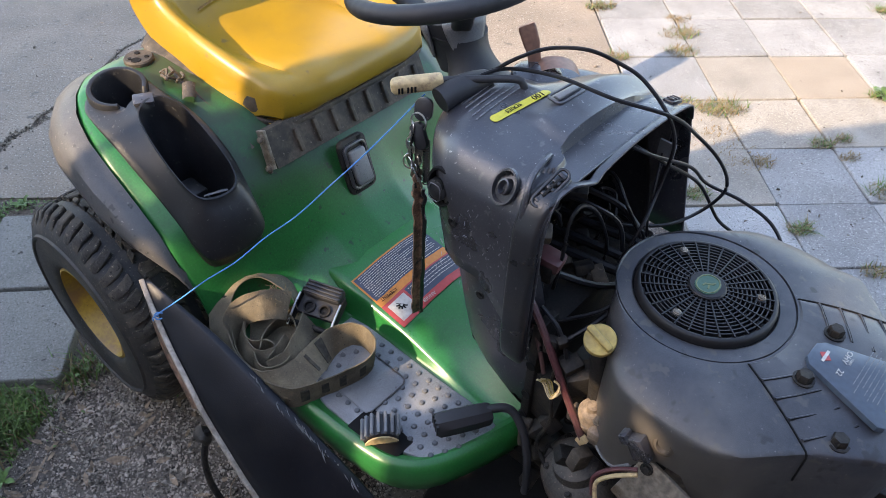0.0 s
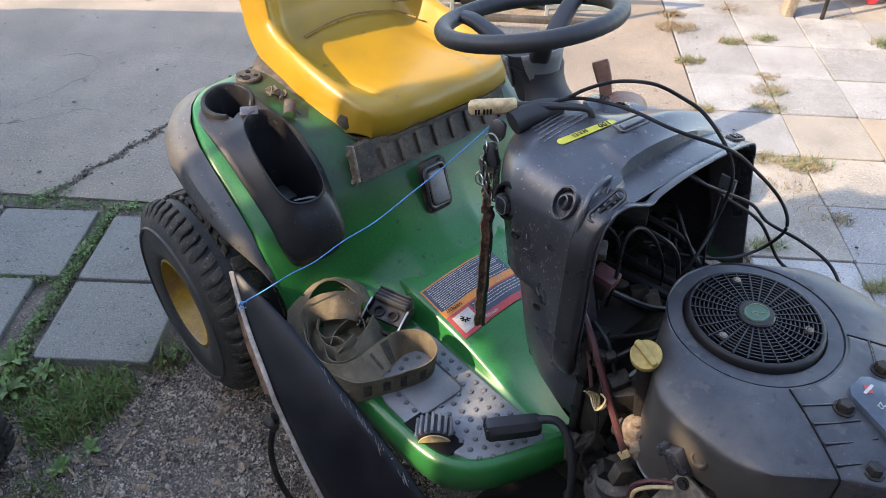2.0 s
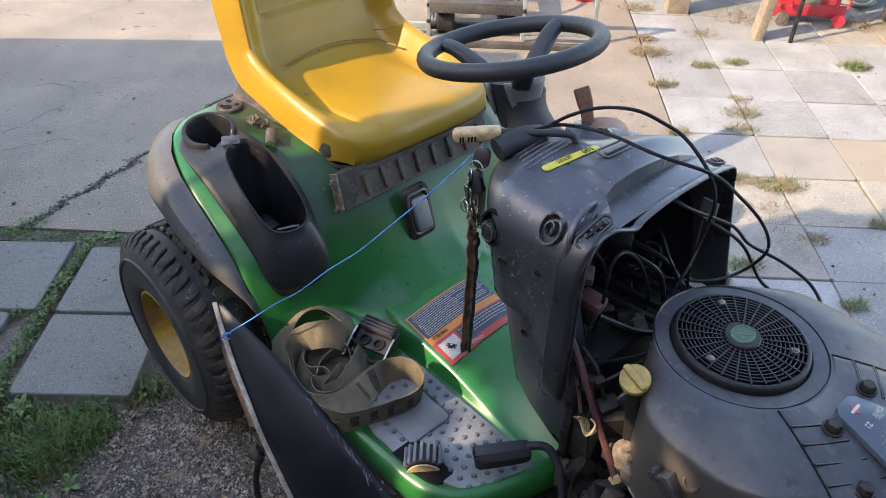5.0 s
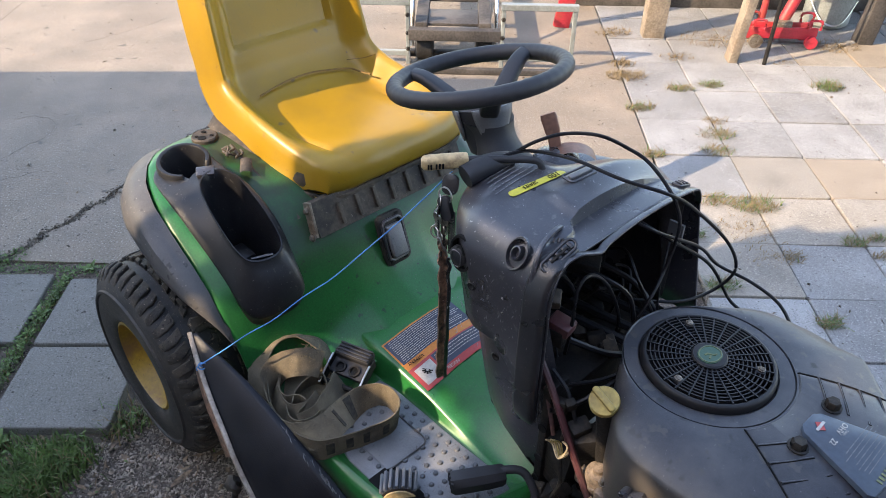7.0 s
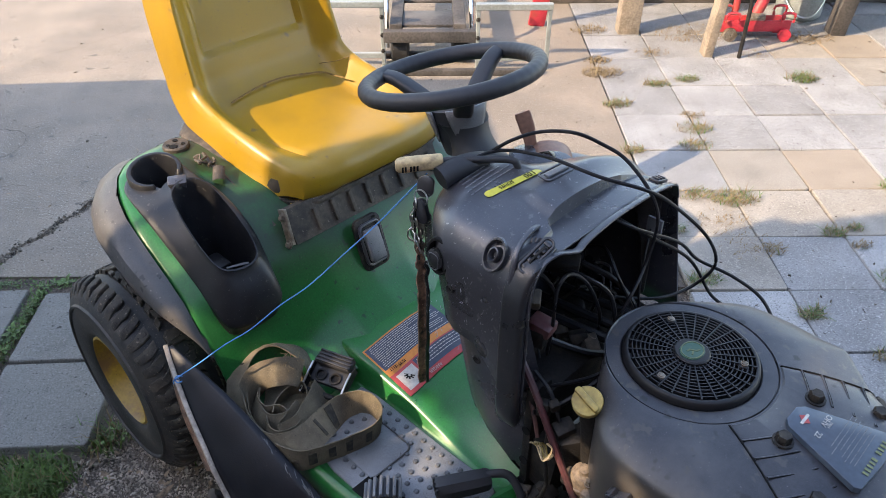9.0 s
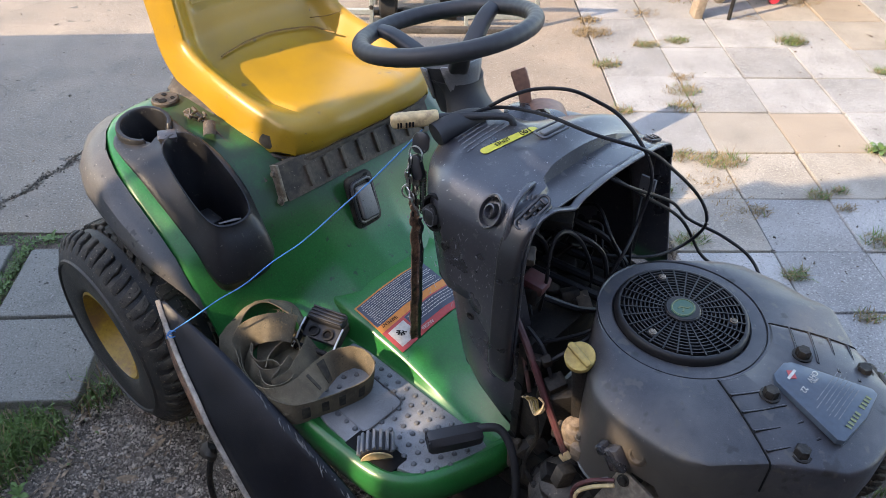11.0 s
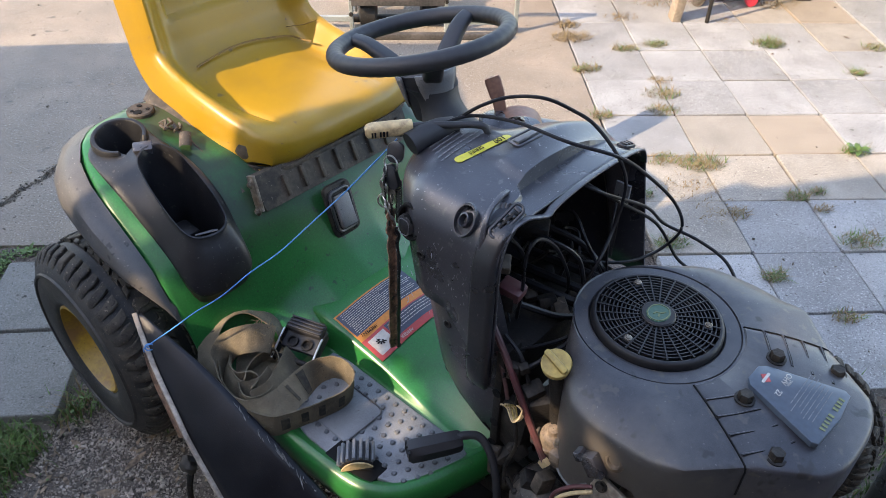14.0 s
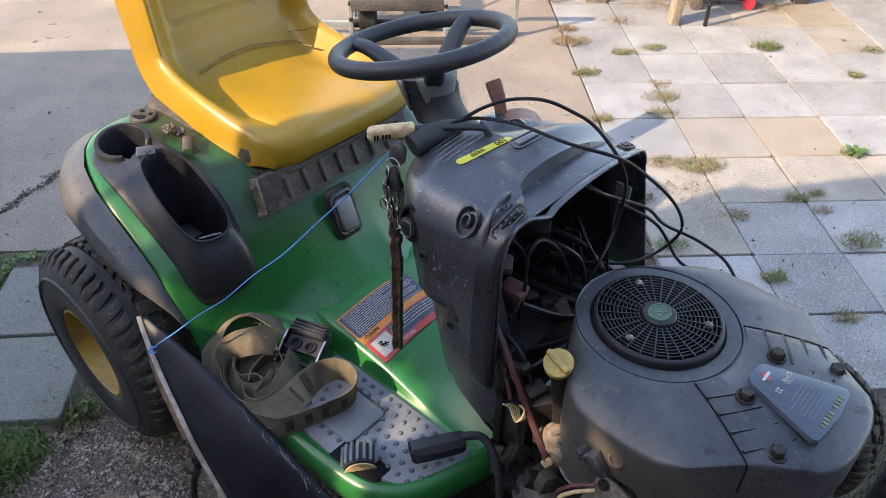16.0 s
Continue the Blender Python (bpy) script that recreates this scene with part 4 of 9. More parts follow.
def roof_z(u, v):
    """Upper face of the dash."""
    def sm(a, b, x):
        t = min(1, max(0, (x - a) / (b - a)))
        return t * t * (3 - 2 * t)
    y = (v - DC) / 0.215
    z = 0.878 - 0.020 * y * y - 0.012 * abs(y) ** 6
    z -= 0.03 * max(0.0, (-0.40 - u) / 0.08) ** 1.5            # falls to the rear edge
    z -= 0.006 * max(0.0, (u + 0.30) / 0.1)
    z -= 1.2 * max(0.0, v - 0.03) ** 2 + 0.5 * max(0.0, v) * sm(-0.33, -0.40, u)   # falls to the left, most at the rear
    z = max(z, 0.815)
    # smooth dome behind the front step, falling away to the left
    dome = 0.893 - (1.5 if v > 0.03 else 0.5) * (v - 0.03) ** 2 - (0.006 + 0.014 * sm(-0.06, 0.14, v)) * sm(-0.300, -0.244, u)
    z += (dome - z) * sm(-0.094, -0.066, v - 0.25 * max(0.0, -0.275 - u)) * sm(-0.345, -0.285, u)
    # step down to the front ledge that carried the hood
    ledge = min(0.857 - 0.6 * max(0.0, v - 0.03) ** 2 - 0.25 * max(0.0, v - 0.15), z - 0.003)
    us = -0.245 + 0.020 * sm(-0.088, -0.11, v) * sm(-0.148, -0.128, v) + 0.014 * sm(0.10, 0.2, v)
    z += (ledge - z) * sm(us, us + 0.0035, u) * sm(-0.19, -0.16, v)
    return z


def dash():
    us = [-0.478, -0.474, -0.466, -0.455] + [-0.445 + 0.005 * i for i in range(38)] + [-0.256 + 0.0016 * i for i in range(22)] + [-0.221 + 0.005 * i for i in range(8)]
    bm = bmesh.new()
    rings = []
    for u in us:
        k = max(0.0, (-0.43 - u) / 0.048)
        hw = 0.214 - 0.022 * k ** 2
        pts = []
        # right wall from its lower edge up
        zb = 0.645 if u < -0.36 else 0.645 - (u + 0.36) / 0.165 * 0.115
        if u > -0.20:
            zb = 0.53
        for i in range(7):
            z = zb + (0.80 - zb) * i / 6
            pts.append((u, DC - hw + 0.004 * (0.80 - z) / 0.2, z))
        n = 8
        for i in range(1, n):
            a = radians(90 * i / n)
            v = DC - hw + 0.045 * (1 - math.cos(a))
            pts.append((u, v, 0.80 + (roof_z(u, v) - 0.80) * math.sin(a)))
        for i in range(81):
            v = DC - hw + 0.045 + (2 * hw - 0.09) * i / 80
            pts.append((u, v, roof_z(u, v)))
        for i in range(n - 1, 0, -1):
            a = radians(90 * i / n)
            v = DC + hw - 0.045 * (1 - math.cos(a))
            pts.append((u, v, 0.80 + (roof_z(u, v) - 0.80) * math.sin(a)))
        for i in range(7):
            z = 0.80 - 0.25 * i / 6
            pts.append((u, DC + hw, z))
        f = (u + 0.186) / (-0.478 + 0.186)
        out = []
        for q in pts:
            y = min(1.0, abs(q[1] - DC) / 0.214)
            rear = -0.474 + 0.072 * y ** 2.5 + 0.2 * max(0.0, 0.86 - q[2])
            fr = -0.186 + (0.20 * max(0.0, 0.83 - q[2]) if q[1] > DC + 0.15 else 0.0)
            out.append((fr + f * (rear - fr), q[1], q[2]))
        rings.append(out)
    loft(bm, rings, closed=False)
    # rear closure
    r0 = rings[0]
    loft(bm, [r0, [(p[0] - 0.003, p[1] * 0.985, p[2] - 0.010) for p in r0], [(p[0] + 0.01, p[1] * 0.96, min(p[2] - 0.03, 0.83)) for p in r0], [(-0.37, p[1] * 0.85, min(p[2], 0.66)) for p in r0]], closed=False)
    d = part("dash_tower", bm, BLACKP, mower, "scuffed black plastic dash tower, open at the front")
    d.modifiers.new("shell", 'SOLIDIFY').thickness = 0.004
    d.modifiers["shell"].offset = -1
    # recessed lower column below the panel
    bm = bmesh.new()
    rings = []
    for z, u0, u1, hw in ((0.30, -0.21, -0.15, 0.150), (0.335, -0.235, -0.15, 0.165), (0.37, -0.285, -0.15, 0.178), (0.41, -0.325, -0.15, 0.185), (0.45, -0.348, -0.16, 0.188), (0.50, -0.362, -0.17, 0.188), (0.56, -0.374, -0.185, 0.19), (0.62, -0.384, -0.19, 0.194), (0.70, -0.40, -0.21, 0.20), (0.76, -0.43, -0.23, 0.20)):
        right = [(u1, DC - hw + 0.035), (u1 - 0.02, DC - hw + 0.012), (u1 - 0.06, DC - hw + 0.004), ((u0 + u1) / 2, DC - hw), (u0 + 0.05, DC - hw + 0.006), (u0 + 0.02, DC - hw + 0.02), (u0 + 0.004, DC - hw + 0.05), (u0, DC - hw + 0.09), (u0, DC)]
        rings.append([(u, v, z) for u, v in right] + [(u, 2 * DC - v, z) for u, v in right[:-1][::-1]])
    loft(bm, rings, closed=False)
    part("lower_column", bm, BLACKP, mower, "black plastic lower dash column, dusty")
    # flange round the opening: raised rib on the right side and along the roof
    bm = bmesh.new()
    rib = [(-0.212, DC - 0.212, 0.535), (-0.214, DC - 0.214, 0.65), (-0.216, DC - 0.216, 0.76), (-0.22, DC - 0.213, 0.81), (-0.226, DC - 0.200, 0.845), (-0.232, DC - 0.180, 0.866), (-0.236, DC - 0.150, 0.875), (-0.241, DC - 0.126, 0.871)]
    sweep(bm, smooth_path(rib, 5), rrect2(0.009, 0.007, 0.003, 2))
    part("flange_rib", bm, BLACKP, d)
    bm = bmesh.new()
    lip = [(-0.190, DC - 0.207, 0.53), (-0.188, DC - 0.209, 0.66), (-0.188, DC - 0.209, 0.78), (-0.190, DC - 0.198, 0.825), (-0.192, DC - 0.178, 0.848), (-0.186, DC - 0.15, 0.858), (-0.178, DC - 0.125, 0.853), (-0.174, DC - 0.108, 0.850), (-0.178, DC - 0.080, 0.854), (-0.182, DC, 0.8555), (-0.182, DC + 0.08, 0.853), (-0.182, DC + 0.14, 0.846), (-0.180, DC + 0.185, 0.836), (-0.182, DC + 0.207, 0.80)]
    sweep(bm, smooth_path(lip, 5), rrect2(0.004, 0.014, 0.0015, 2), up=(1, 0, 0.15))
    part("front_lip", bm, BLACKP, d)
    # thick glossy flange down the right edge of the opening
    bm = bmesh.new()
    edge = smooth_path([(-0.202, -0.132, 0.860), (-0.206, -0.162, 0.848), (-0.208, -0.186, 0.832), (-0.208, -0.203, 0.800), (-0.206, -0.209, 0.755), (-0.204, -0.213, 0.70), (-0.202, -0.215, 0.62), (-0.200, -0.215, 0.56), (-0.196, -0.206, 0.522)], 6)
    sweep(bm, edge, rrect2(0.020, 0.044, 0.008, 3), up=(1, 0, 0), scales=[min(1.0, 0.5 + 0.06 * i) if i < len(edge) - 4 else 0.9 - 0.12 * (i - len(edge) + 4) for i in range(len(edge))])
    part("flange", bm, FLANGEP, d, "glossy black flange round the opening")
    # hood hinge rack on the right shoulder
    a, b = Vector((-0.212, -0.184, 0.838)), Vector((-0.202, -0.138, 0.867))
    x = (b - a).normalized()
    zn = Vector((0.35, -0.50, 0.80))
    zn = (zn - x * zn.dot(x)).normalized()
    yn = zn.cross(x)
    m = Matrix.Translation((a + b) / 2 + zn * 0.004) @ Matrix((x, yn, zn)).transposed().to_4x4()
    bm = bmesh.new()
    sweep(bm, [m @ Vector((px, py, 0.002)) for px, py in rrect2(0.066, 0.018, 0.008, 4)], rrect2(0.0045, 0.006, 0.0015, 2), up=zn, closed=True)
    sl = part("hinge_rack", bm, FLANGEP, d, "black hinge rack with teeth")
    for k in range(5):
        bm = bmesh.new()
        box(bm, -0.027 + 0.012 * k, -0.021 + 0.012 * k, -0.006, 0.006, -0.003, 0.0045, 0.001, m)
        part("tooth", bm, FLANGEP, sl)
    bm = bmesh.new()
    box(bm, -0.016, 0.019, -0.002, 0.002, 0.003, 0.0065, 0.0008, m)
    part("hinge_bar", bm, GREASE, sl)
    # its fellow at the far end of the ledge
    bm = bmesh.new()
    m = Matrix.Translation((-0.206, 0.184, 0.8370)) @ Matrix.Rotation(radians(-18), 4, 'X')
    box(bm, -0.010, 0.010, -0.020, 0.018, -0.003, 0.004, 0.002, m)
    sr = part("hinge_rack", bm, FLANGEP, d, "black hinge rack with teeth")
    for k in range(3):
        bm = bmesh.new()
        box(bm, -0.007, 0.007, -0.015 + 0.011 * k, -0.010 + 0.011 * k, 0.003, 0.007, 0.001, m)
        part("tooth", bm, FLANGEP, sr)
    # mounting sockets on the right shoulder and side
    for (c, r, tilt, nm) in (((-0.262, DC - 0.2035, 0.846), 0.019, 58, "socket"), ((-0.376, DC - 0.2105, 0.785), 0.024, 86, "key_socket")):
        m = Matrix.Translation(c) @ Matrix.Rotation(radians(tilt), 4, 'X')
        bm = bmesh.new()
        rr = [(r * 1.22, -0.003), (r * 1.16, 0.0015), (r * 1.02, 0.0015), (r * 0.95, -0.016), (r * 0.55, -0.014), (r * 0.52, 0.004), (r * 0.42, 0.005), (r * 0.30, 0.001), (r * 0.28, -0.012), (0.0005, -0.012)]
        revolve(bm, rr, 28, m @ Matrix.Diagonal((0.9, 1.25, 1, 1)))
        part(nm, bm, BLACKP if nm == "socket" else SHADEINK, d)
        if nm != "socket":
            bm = bmesh.new()
            revolve(bm, [(r * 0.8, -0.006), (r * 0.75, 0.004), (r * 0.4, 0.007), (0.0005, 0.0075)], 24, m @ Matrix.Translation((-0.004, -0.006, 0)))
            part("switch_face", bm, FLANGEP, d)
            bm = bmesh.new()
            sweep(bm, [m @ Vector((x - 0.004, y - 0.008, 0.0078)) for x, y in rrect2(r * 0.95, r * 1.25, r * 0.35, 4)], rrect2(0.0016, 0.0016, 0.0004, 1), closed=True)
            part("switch_outline", bm, TREADP, d, "pale outline round the switch")
    for c in ((-0.345, DC - 0.2145, 0.735), (-0.28, DC - 0.213, 0.615)):
        bm = bmesh.new()
        m = Matrix.Translation(c) @ Matrix.Rotation(radians(90), 4, 'X')
        revolve(bm, [(0.0085, 0), (0.0075, 0.002), (0.005, 0.0015), (0.004, -0.002), (0.0005, -0.002)], 16, m)
        part("screw", bm, GREASE, d)
    rng = random.Random(52)
    bm = bmesh.new()
    for k in range(70):
        u, z = -0.245 - 0.17 * rng.random() ** 1.3, rng.uniform(0.60, 0.79)
        v = DC - 0.2146 + 0.004 * (0.80 - z) / 0.2
        a, L, w = rng.uniform(0.9, 2.2), rng.uniform(0.0008, 0.006), rng.uniform(0.0003, 0.0011)
        along, q = Vector((math.cos(a), 0, math.sin(a))) * L, Vector((-math.sin(a), 0, math.cos(a))) * w
        c = Vector((u, v, z))
        loft(bm, [[c - along - q * 0.3, c - along + q * 0.3], [c - q + Vector((0, -0.0004, 0)), c + q + Vector((0, -0.0004, 0))], [c + along - q * 0.3, c + along + q * 0.3]], closed=False)
    part("scuffs", bm, SCUFF, d, "pale scuff marks", kind="stuff")
    # label band and console print
    lab = Matrix.Translation((-0.345, -0.054, 0)) @ Matrix.Rotation(radians(80), 4, 'Z')
    bm = bmesh.new()
    slab_shape(bm, [(lab @ Vector((x, y, 0))).to_2d() for x, y in rrect2(0.118, 0.0165, 0.007, 4)], 0, 0.0006, 0.0003)
    for v in bm.verts:
        v.co.z += roof_z(v.co.x, v.co.y) + 0.0012
    band = part("label_band", bm, YELLOWL, d, "yellow-green label band")
    m = Matrix.Translation((-0.3385, -0.020, roof_z(-0.3385, -0.020) + 0.0036)) @ Matrix.Rotation(radians(3), 4, 'X') @ Matrix.Rotation(radians(-100), 4, 'Z')
    writing("100", 0.0165, SHADEINK, m, band)
    m = Matrix.Translation((-0.3475, -0.070, roof_z(-0.3475, -0.070) + 0.0036)) @ Matrix.Rotation(radians(6), 4, 'X') @ Matrix.Rotation(radians(-100), 4, 'Z')
    writing("SERIES", 0.011, SHADEINK, m, band)
    rng = random.Random(8)
    for row in range(5):
        bm = bmesh.new()
        u = -0.375 - row * 0.0105
        a = -0.125 + 0.004 * row
        while a < -0.02 - 0.008 * row:
            w = rng.uniform(0.004, 0.013)
            box(bm, u - 0.0011, u + 0.0011, a, a + w, 0, 0.0006, 0)
            a += w + 0.003
        for v in bm.verts:
            v.co.z += roof_z(v.co.x, v.co.y) + 0.001
        part("print_line", bm, TREADP, band, smooth=False)
    # slot with a frame on the roof
    bm = bmesh.new()
    m = Matrix.Translation((-0.301, 0.004, roof_z(-0.301, 0.004) + 0.002)) @ Matrix.Rotation(radians(85), 4, 'Z')
    sweep(bm, [m @ Vector((x, y, 0)) for x, y in rrect2(0.066, 0.026, 0.006, 4)], rrect2(0.004, 0.004, 0.001, 1), closed=True)
    part("latch_slot", bm, BLACKP, d)
    bm = bmesh.new()
    box(bm, -0.026, 0.026, -0.006, 0.006, -0.002, 0.004, 0.002, m)
    part("latch_tongue", bm, TREADP, d)
    # ignition housing at the rear right corner
    bm = bmesh.new()
    sweep(bm, smooth_path([(-0.435, -0.03, 0.868), (-0.442, -0.06, 0.874), (-0.448, -0.09, 0.873), (-0.454, -0.118, 0.866)], 6), circle2(0.021, 16))
    part("ignition_housing", bm, RUBBERG, mower, "black ignition housing")


dash()


def dash_inside():
    """Battery bay and wiring seen through the open front."""
    bm = bmesh.new()
    box(bm, -0.34, -0.17, -0.145, 0.19, 0.40, 0.56, 0.01)
    part("battery_box", bm, GREASE, mower, "dark greasy battery tray")
    # frame rails running forward over the bay
    for k, v in enumerate((-0.02, 0.02, 0.07)):
        bm = bmesh.new()
        tube(bm, [(-0.33, v, 0.60), (-0.20, v + 0.03, 0.592), (-0.08, v + 0.07, 0.575)], 0.009, 8)
        part("harness_tube", bm, CABLE, mower)
    # fuse box with a red cover
    bm = bmesh.new()
    box(bm, -0.024, 0.024, -0.020, 0.020, -0.020, 0.016, 0.005, Matrix.Translation((-0.218, -0.128, 0.672)) @ Matrix.Rotation(radians(10), 4, 'Z'))
    fb = part("fuse_box", bm, GREASE, mower, "fuse box with a dusty red cover")
    bm = bmesh.new()
    box(bm, -0.022, 0.022, -0.0185, 0.0185, 0.0, 0.022, 0.005, Matrix.Translation((-0.210, -0.126, 0.678)) @ Matrix.Rotation(radians(10), 4, 'Z') @ Matrix.Rotation(radians(8), 4, 'Y'))
    part("cover", bm, MAROON, fb, "dusty red cover")
    bm = bmesh.new()
    box(bm, -0.018, 0.018, -0.014, 0.014, -0.012, 0.014, 0.004, Matrix.Translation((-0.215, -0.158, 0.762)) @ Matrix.Rotation(radians(35), 4, 'Z') @ Matrix.Rotation(radians(25), 4, 'X'))
    part("connector", bm, DUSTY, fb, "pale plug connector")
    bm = bmesh.new()
    tube(bm, [(-0.22, -0.155, 0.755), (-0.215, -0.165, 0.73), (-0.215, -0.16, 0.69)], 0.003, 6)
    part("pigtail", bm, TREADP, fb)
    bm = bmesh.new()
    box(bm, -0.06, 0.06, -0.035, 0.035, -0.004, 0.004, 0.002, Matrix.Translation((-0.30, -0.04, 0.775)) @ Matrix.Rotation(radians(-25), 4, 'Y') @ Matrix.Rotation(radians(20), 4, 'X'))
    part("bracket", bm, STEEL, mower, "rusty bracket under the dash")
    bm = bmesh.new()
    box(bm, -0.035, 0.035, -0.02, 0.02, -0.012, 0.012, 0.004, Matrix.Translation((-0.27, 0.0, 0.72)) @ Matrix.Rotation(radians(30), 4, 'Z'))
    part("relay", bm, GREASE, mower)
    rng = random.Random(21)
    loops = [[(-0.20, -0.115, 0.62), (-0.19, -0.122, 0.70), (-0.19, -0.120, 0.772), (-0.19, -0.090, 0.787), (-0.19, -0.032, 0.734), (-0.19, 0.023, 0.637), (-0.19, 0.03, 0.58)],
             [(-0.30, -0.02, 0.72), (-0.22, 0.0, 0.715), (-0.18, 0.03, 0.68), (-0.165, 0.04, 0.62)],
             [(-0.20, -0.12, 0.66), (-0.15, -0.06, 0.62), (-0.13, 0.0, 0.60), (-0.15, 0.06, 0.60)],
             [(-0.20, -0.17, 0.57), (-0.16, -0.13, 0.585), (-0.12, -0.08, 0.60), (-0.10, -0.02, 0.62), (-0.12, 0.05, 0.63)],
             [(-0.32, -0.10, 0.78), (-0.27, -0.09, 0.76), (-0.25, -0.06, 0.72), (-0.26, -0.02, 0.66)],
             [(-0.34, 0.05, 0.70), (-0.26, 0.06, 0.69), (-0.20, 0.09, 0.66), (-0.14, 0.10, 0.60)],
             [(-0.30, 0.10, 0.68), (-0.24, 0.09, 0.72), (-0.19, 0.07, 0.69), (-0.16, 0.09, 0.62)]]
    for k, pts in enumerate(loops):
        bm = bmesh.new()
        tube(bm, pts, 0.0035 + 0.0012 * (k % 3), 7, 8)
        part("wire", bm, CABLE, mower)
    for k in range(8):
        bm = bmesh.new()
        p = Vector((rng.uniform(-0.33, -0.16), rng.uniform(-0.13, 0.14), 0.57))
        q = p + Vector((rng.uniform(-0.06, 0.08), rng.uniform(-0.05, 0.1), rng.uniform(0.02, 0.14)))
        r = q + Vector((rng.uniform(-0.06, 0.1), rng.uniform(-0.02, 0.1), -rng.uniform(0.03, 0.1)))
        tube(bm, [p, p.lerp(q, 0.5) + Vector((0.02, 0, 0.03)), q, q.lerp(r, 0.5) + Vector((0, 0.02, 0.01)), r], rng.choice((0.002, 0.003, 0.004)), 6, 6)
        part("wire", bm, rng.choice((CABLE, CABLE, GREASE)), mower)
    for k in range(6):
        bm = bmesh.new()
        m = Matrix.Translation((rng.uniform(-0.30, -0.17), rng.uniform(-0.10, 0.07), rng.uniform(0.57, 0.60))) @ Euler((rng.uniform(-0.4, 0.4), rng.uniform(-0.4, 0.4), rng.uniform(0, 3))).to_matrix().to_4x4()
        box(bm, -rng.uniform(0.01, 0.03), 0.015, -0.012, 0.012, -0.01, 0.012, 0.003, m)
        part("fitting", bm, rng.choice((GREASE, GREASE, DUSTY, GREASE)), mower)
    # added lining whose lifted colour imitates haze inside the opening
    bm = bmesh.new()
    slab_shape(bm, [(-0.40, 0.202), (-0.205, 0.212), (-0.205, 0.2145), (-0.40, 0.2045)], 0.56, 0.79, 0.001)
    part("inner_wall", bm, HAZEP, mower, "dark inner wall of the dash, colour lifted for lens haze")
    # torn tab by the left wall
    bm = bmesh.new()
    box(bm, -0.20, -0.17, 0.16, 0.165, 0.735, 0.775, 0.0, Matrix.Identity(4))
    part("torn_tag", bm, TREADP, mower, "torn grey plastic tab")


dash_inside()

# ---- engine ----
# half of the blower cover's plan: rounded nose, two flat facets with crisp corners, rounded rear
NOSE = [(0.346, 0.0), (0.345, 0.03), (0.340, 0.060), (0.332, 0.080), (0.322, 0.096)]
FACETS = [(0.322, 0.096), (0.237, 0.154), (0.176, 0.218)]
REAR = [(0.176, 0.218), (0.148, 0.230), (0.105, 0.236), (0.057, 0.236), (-0.010, 0.222), (-0.060, 0.170), (-0.107, 0.090), (-0.128, 0.0)]


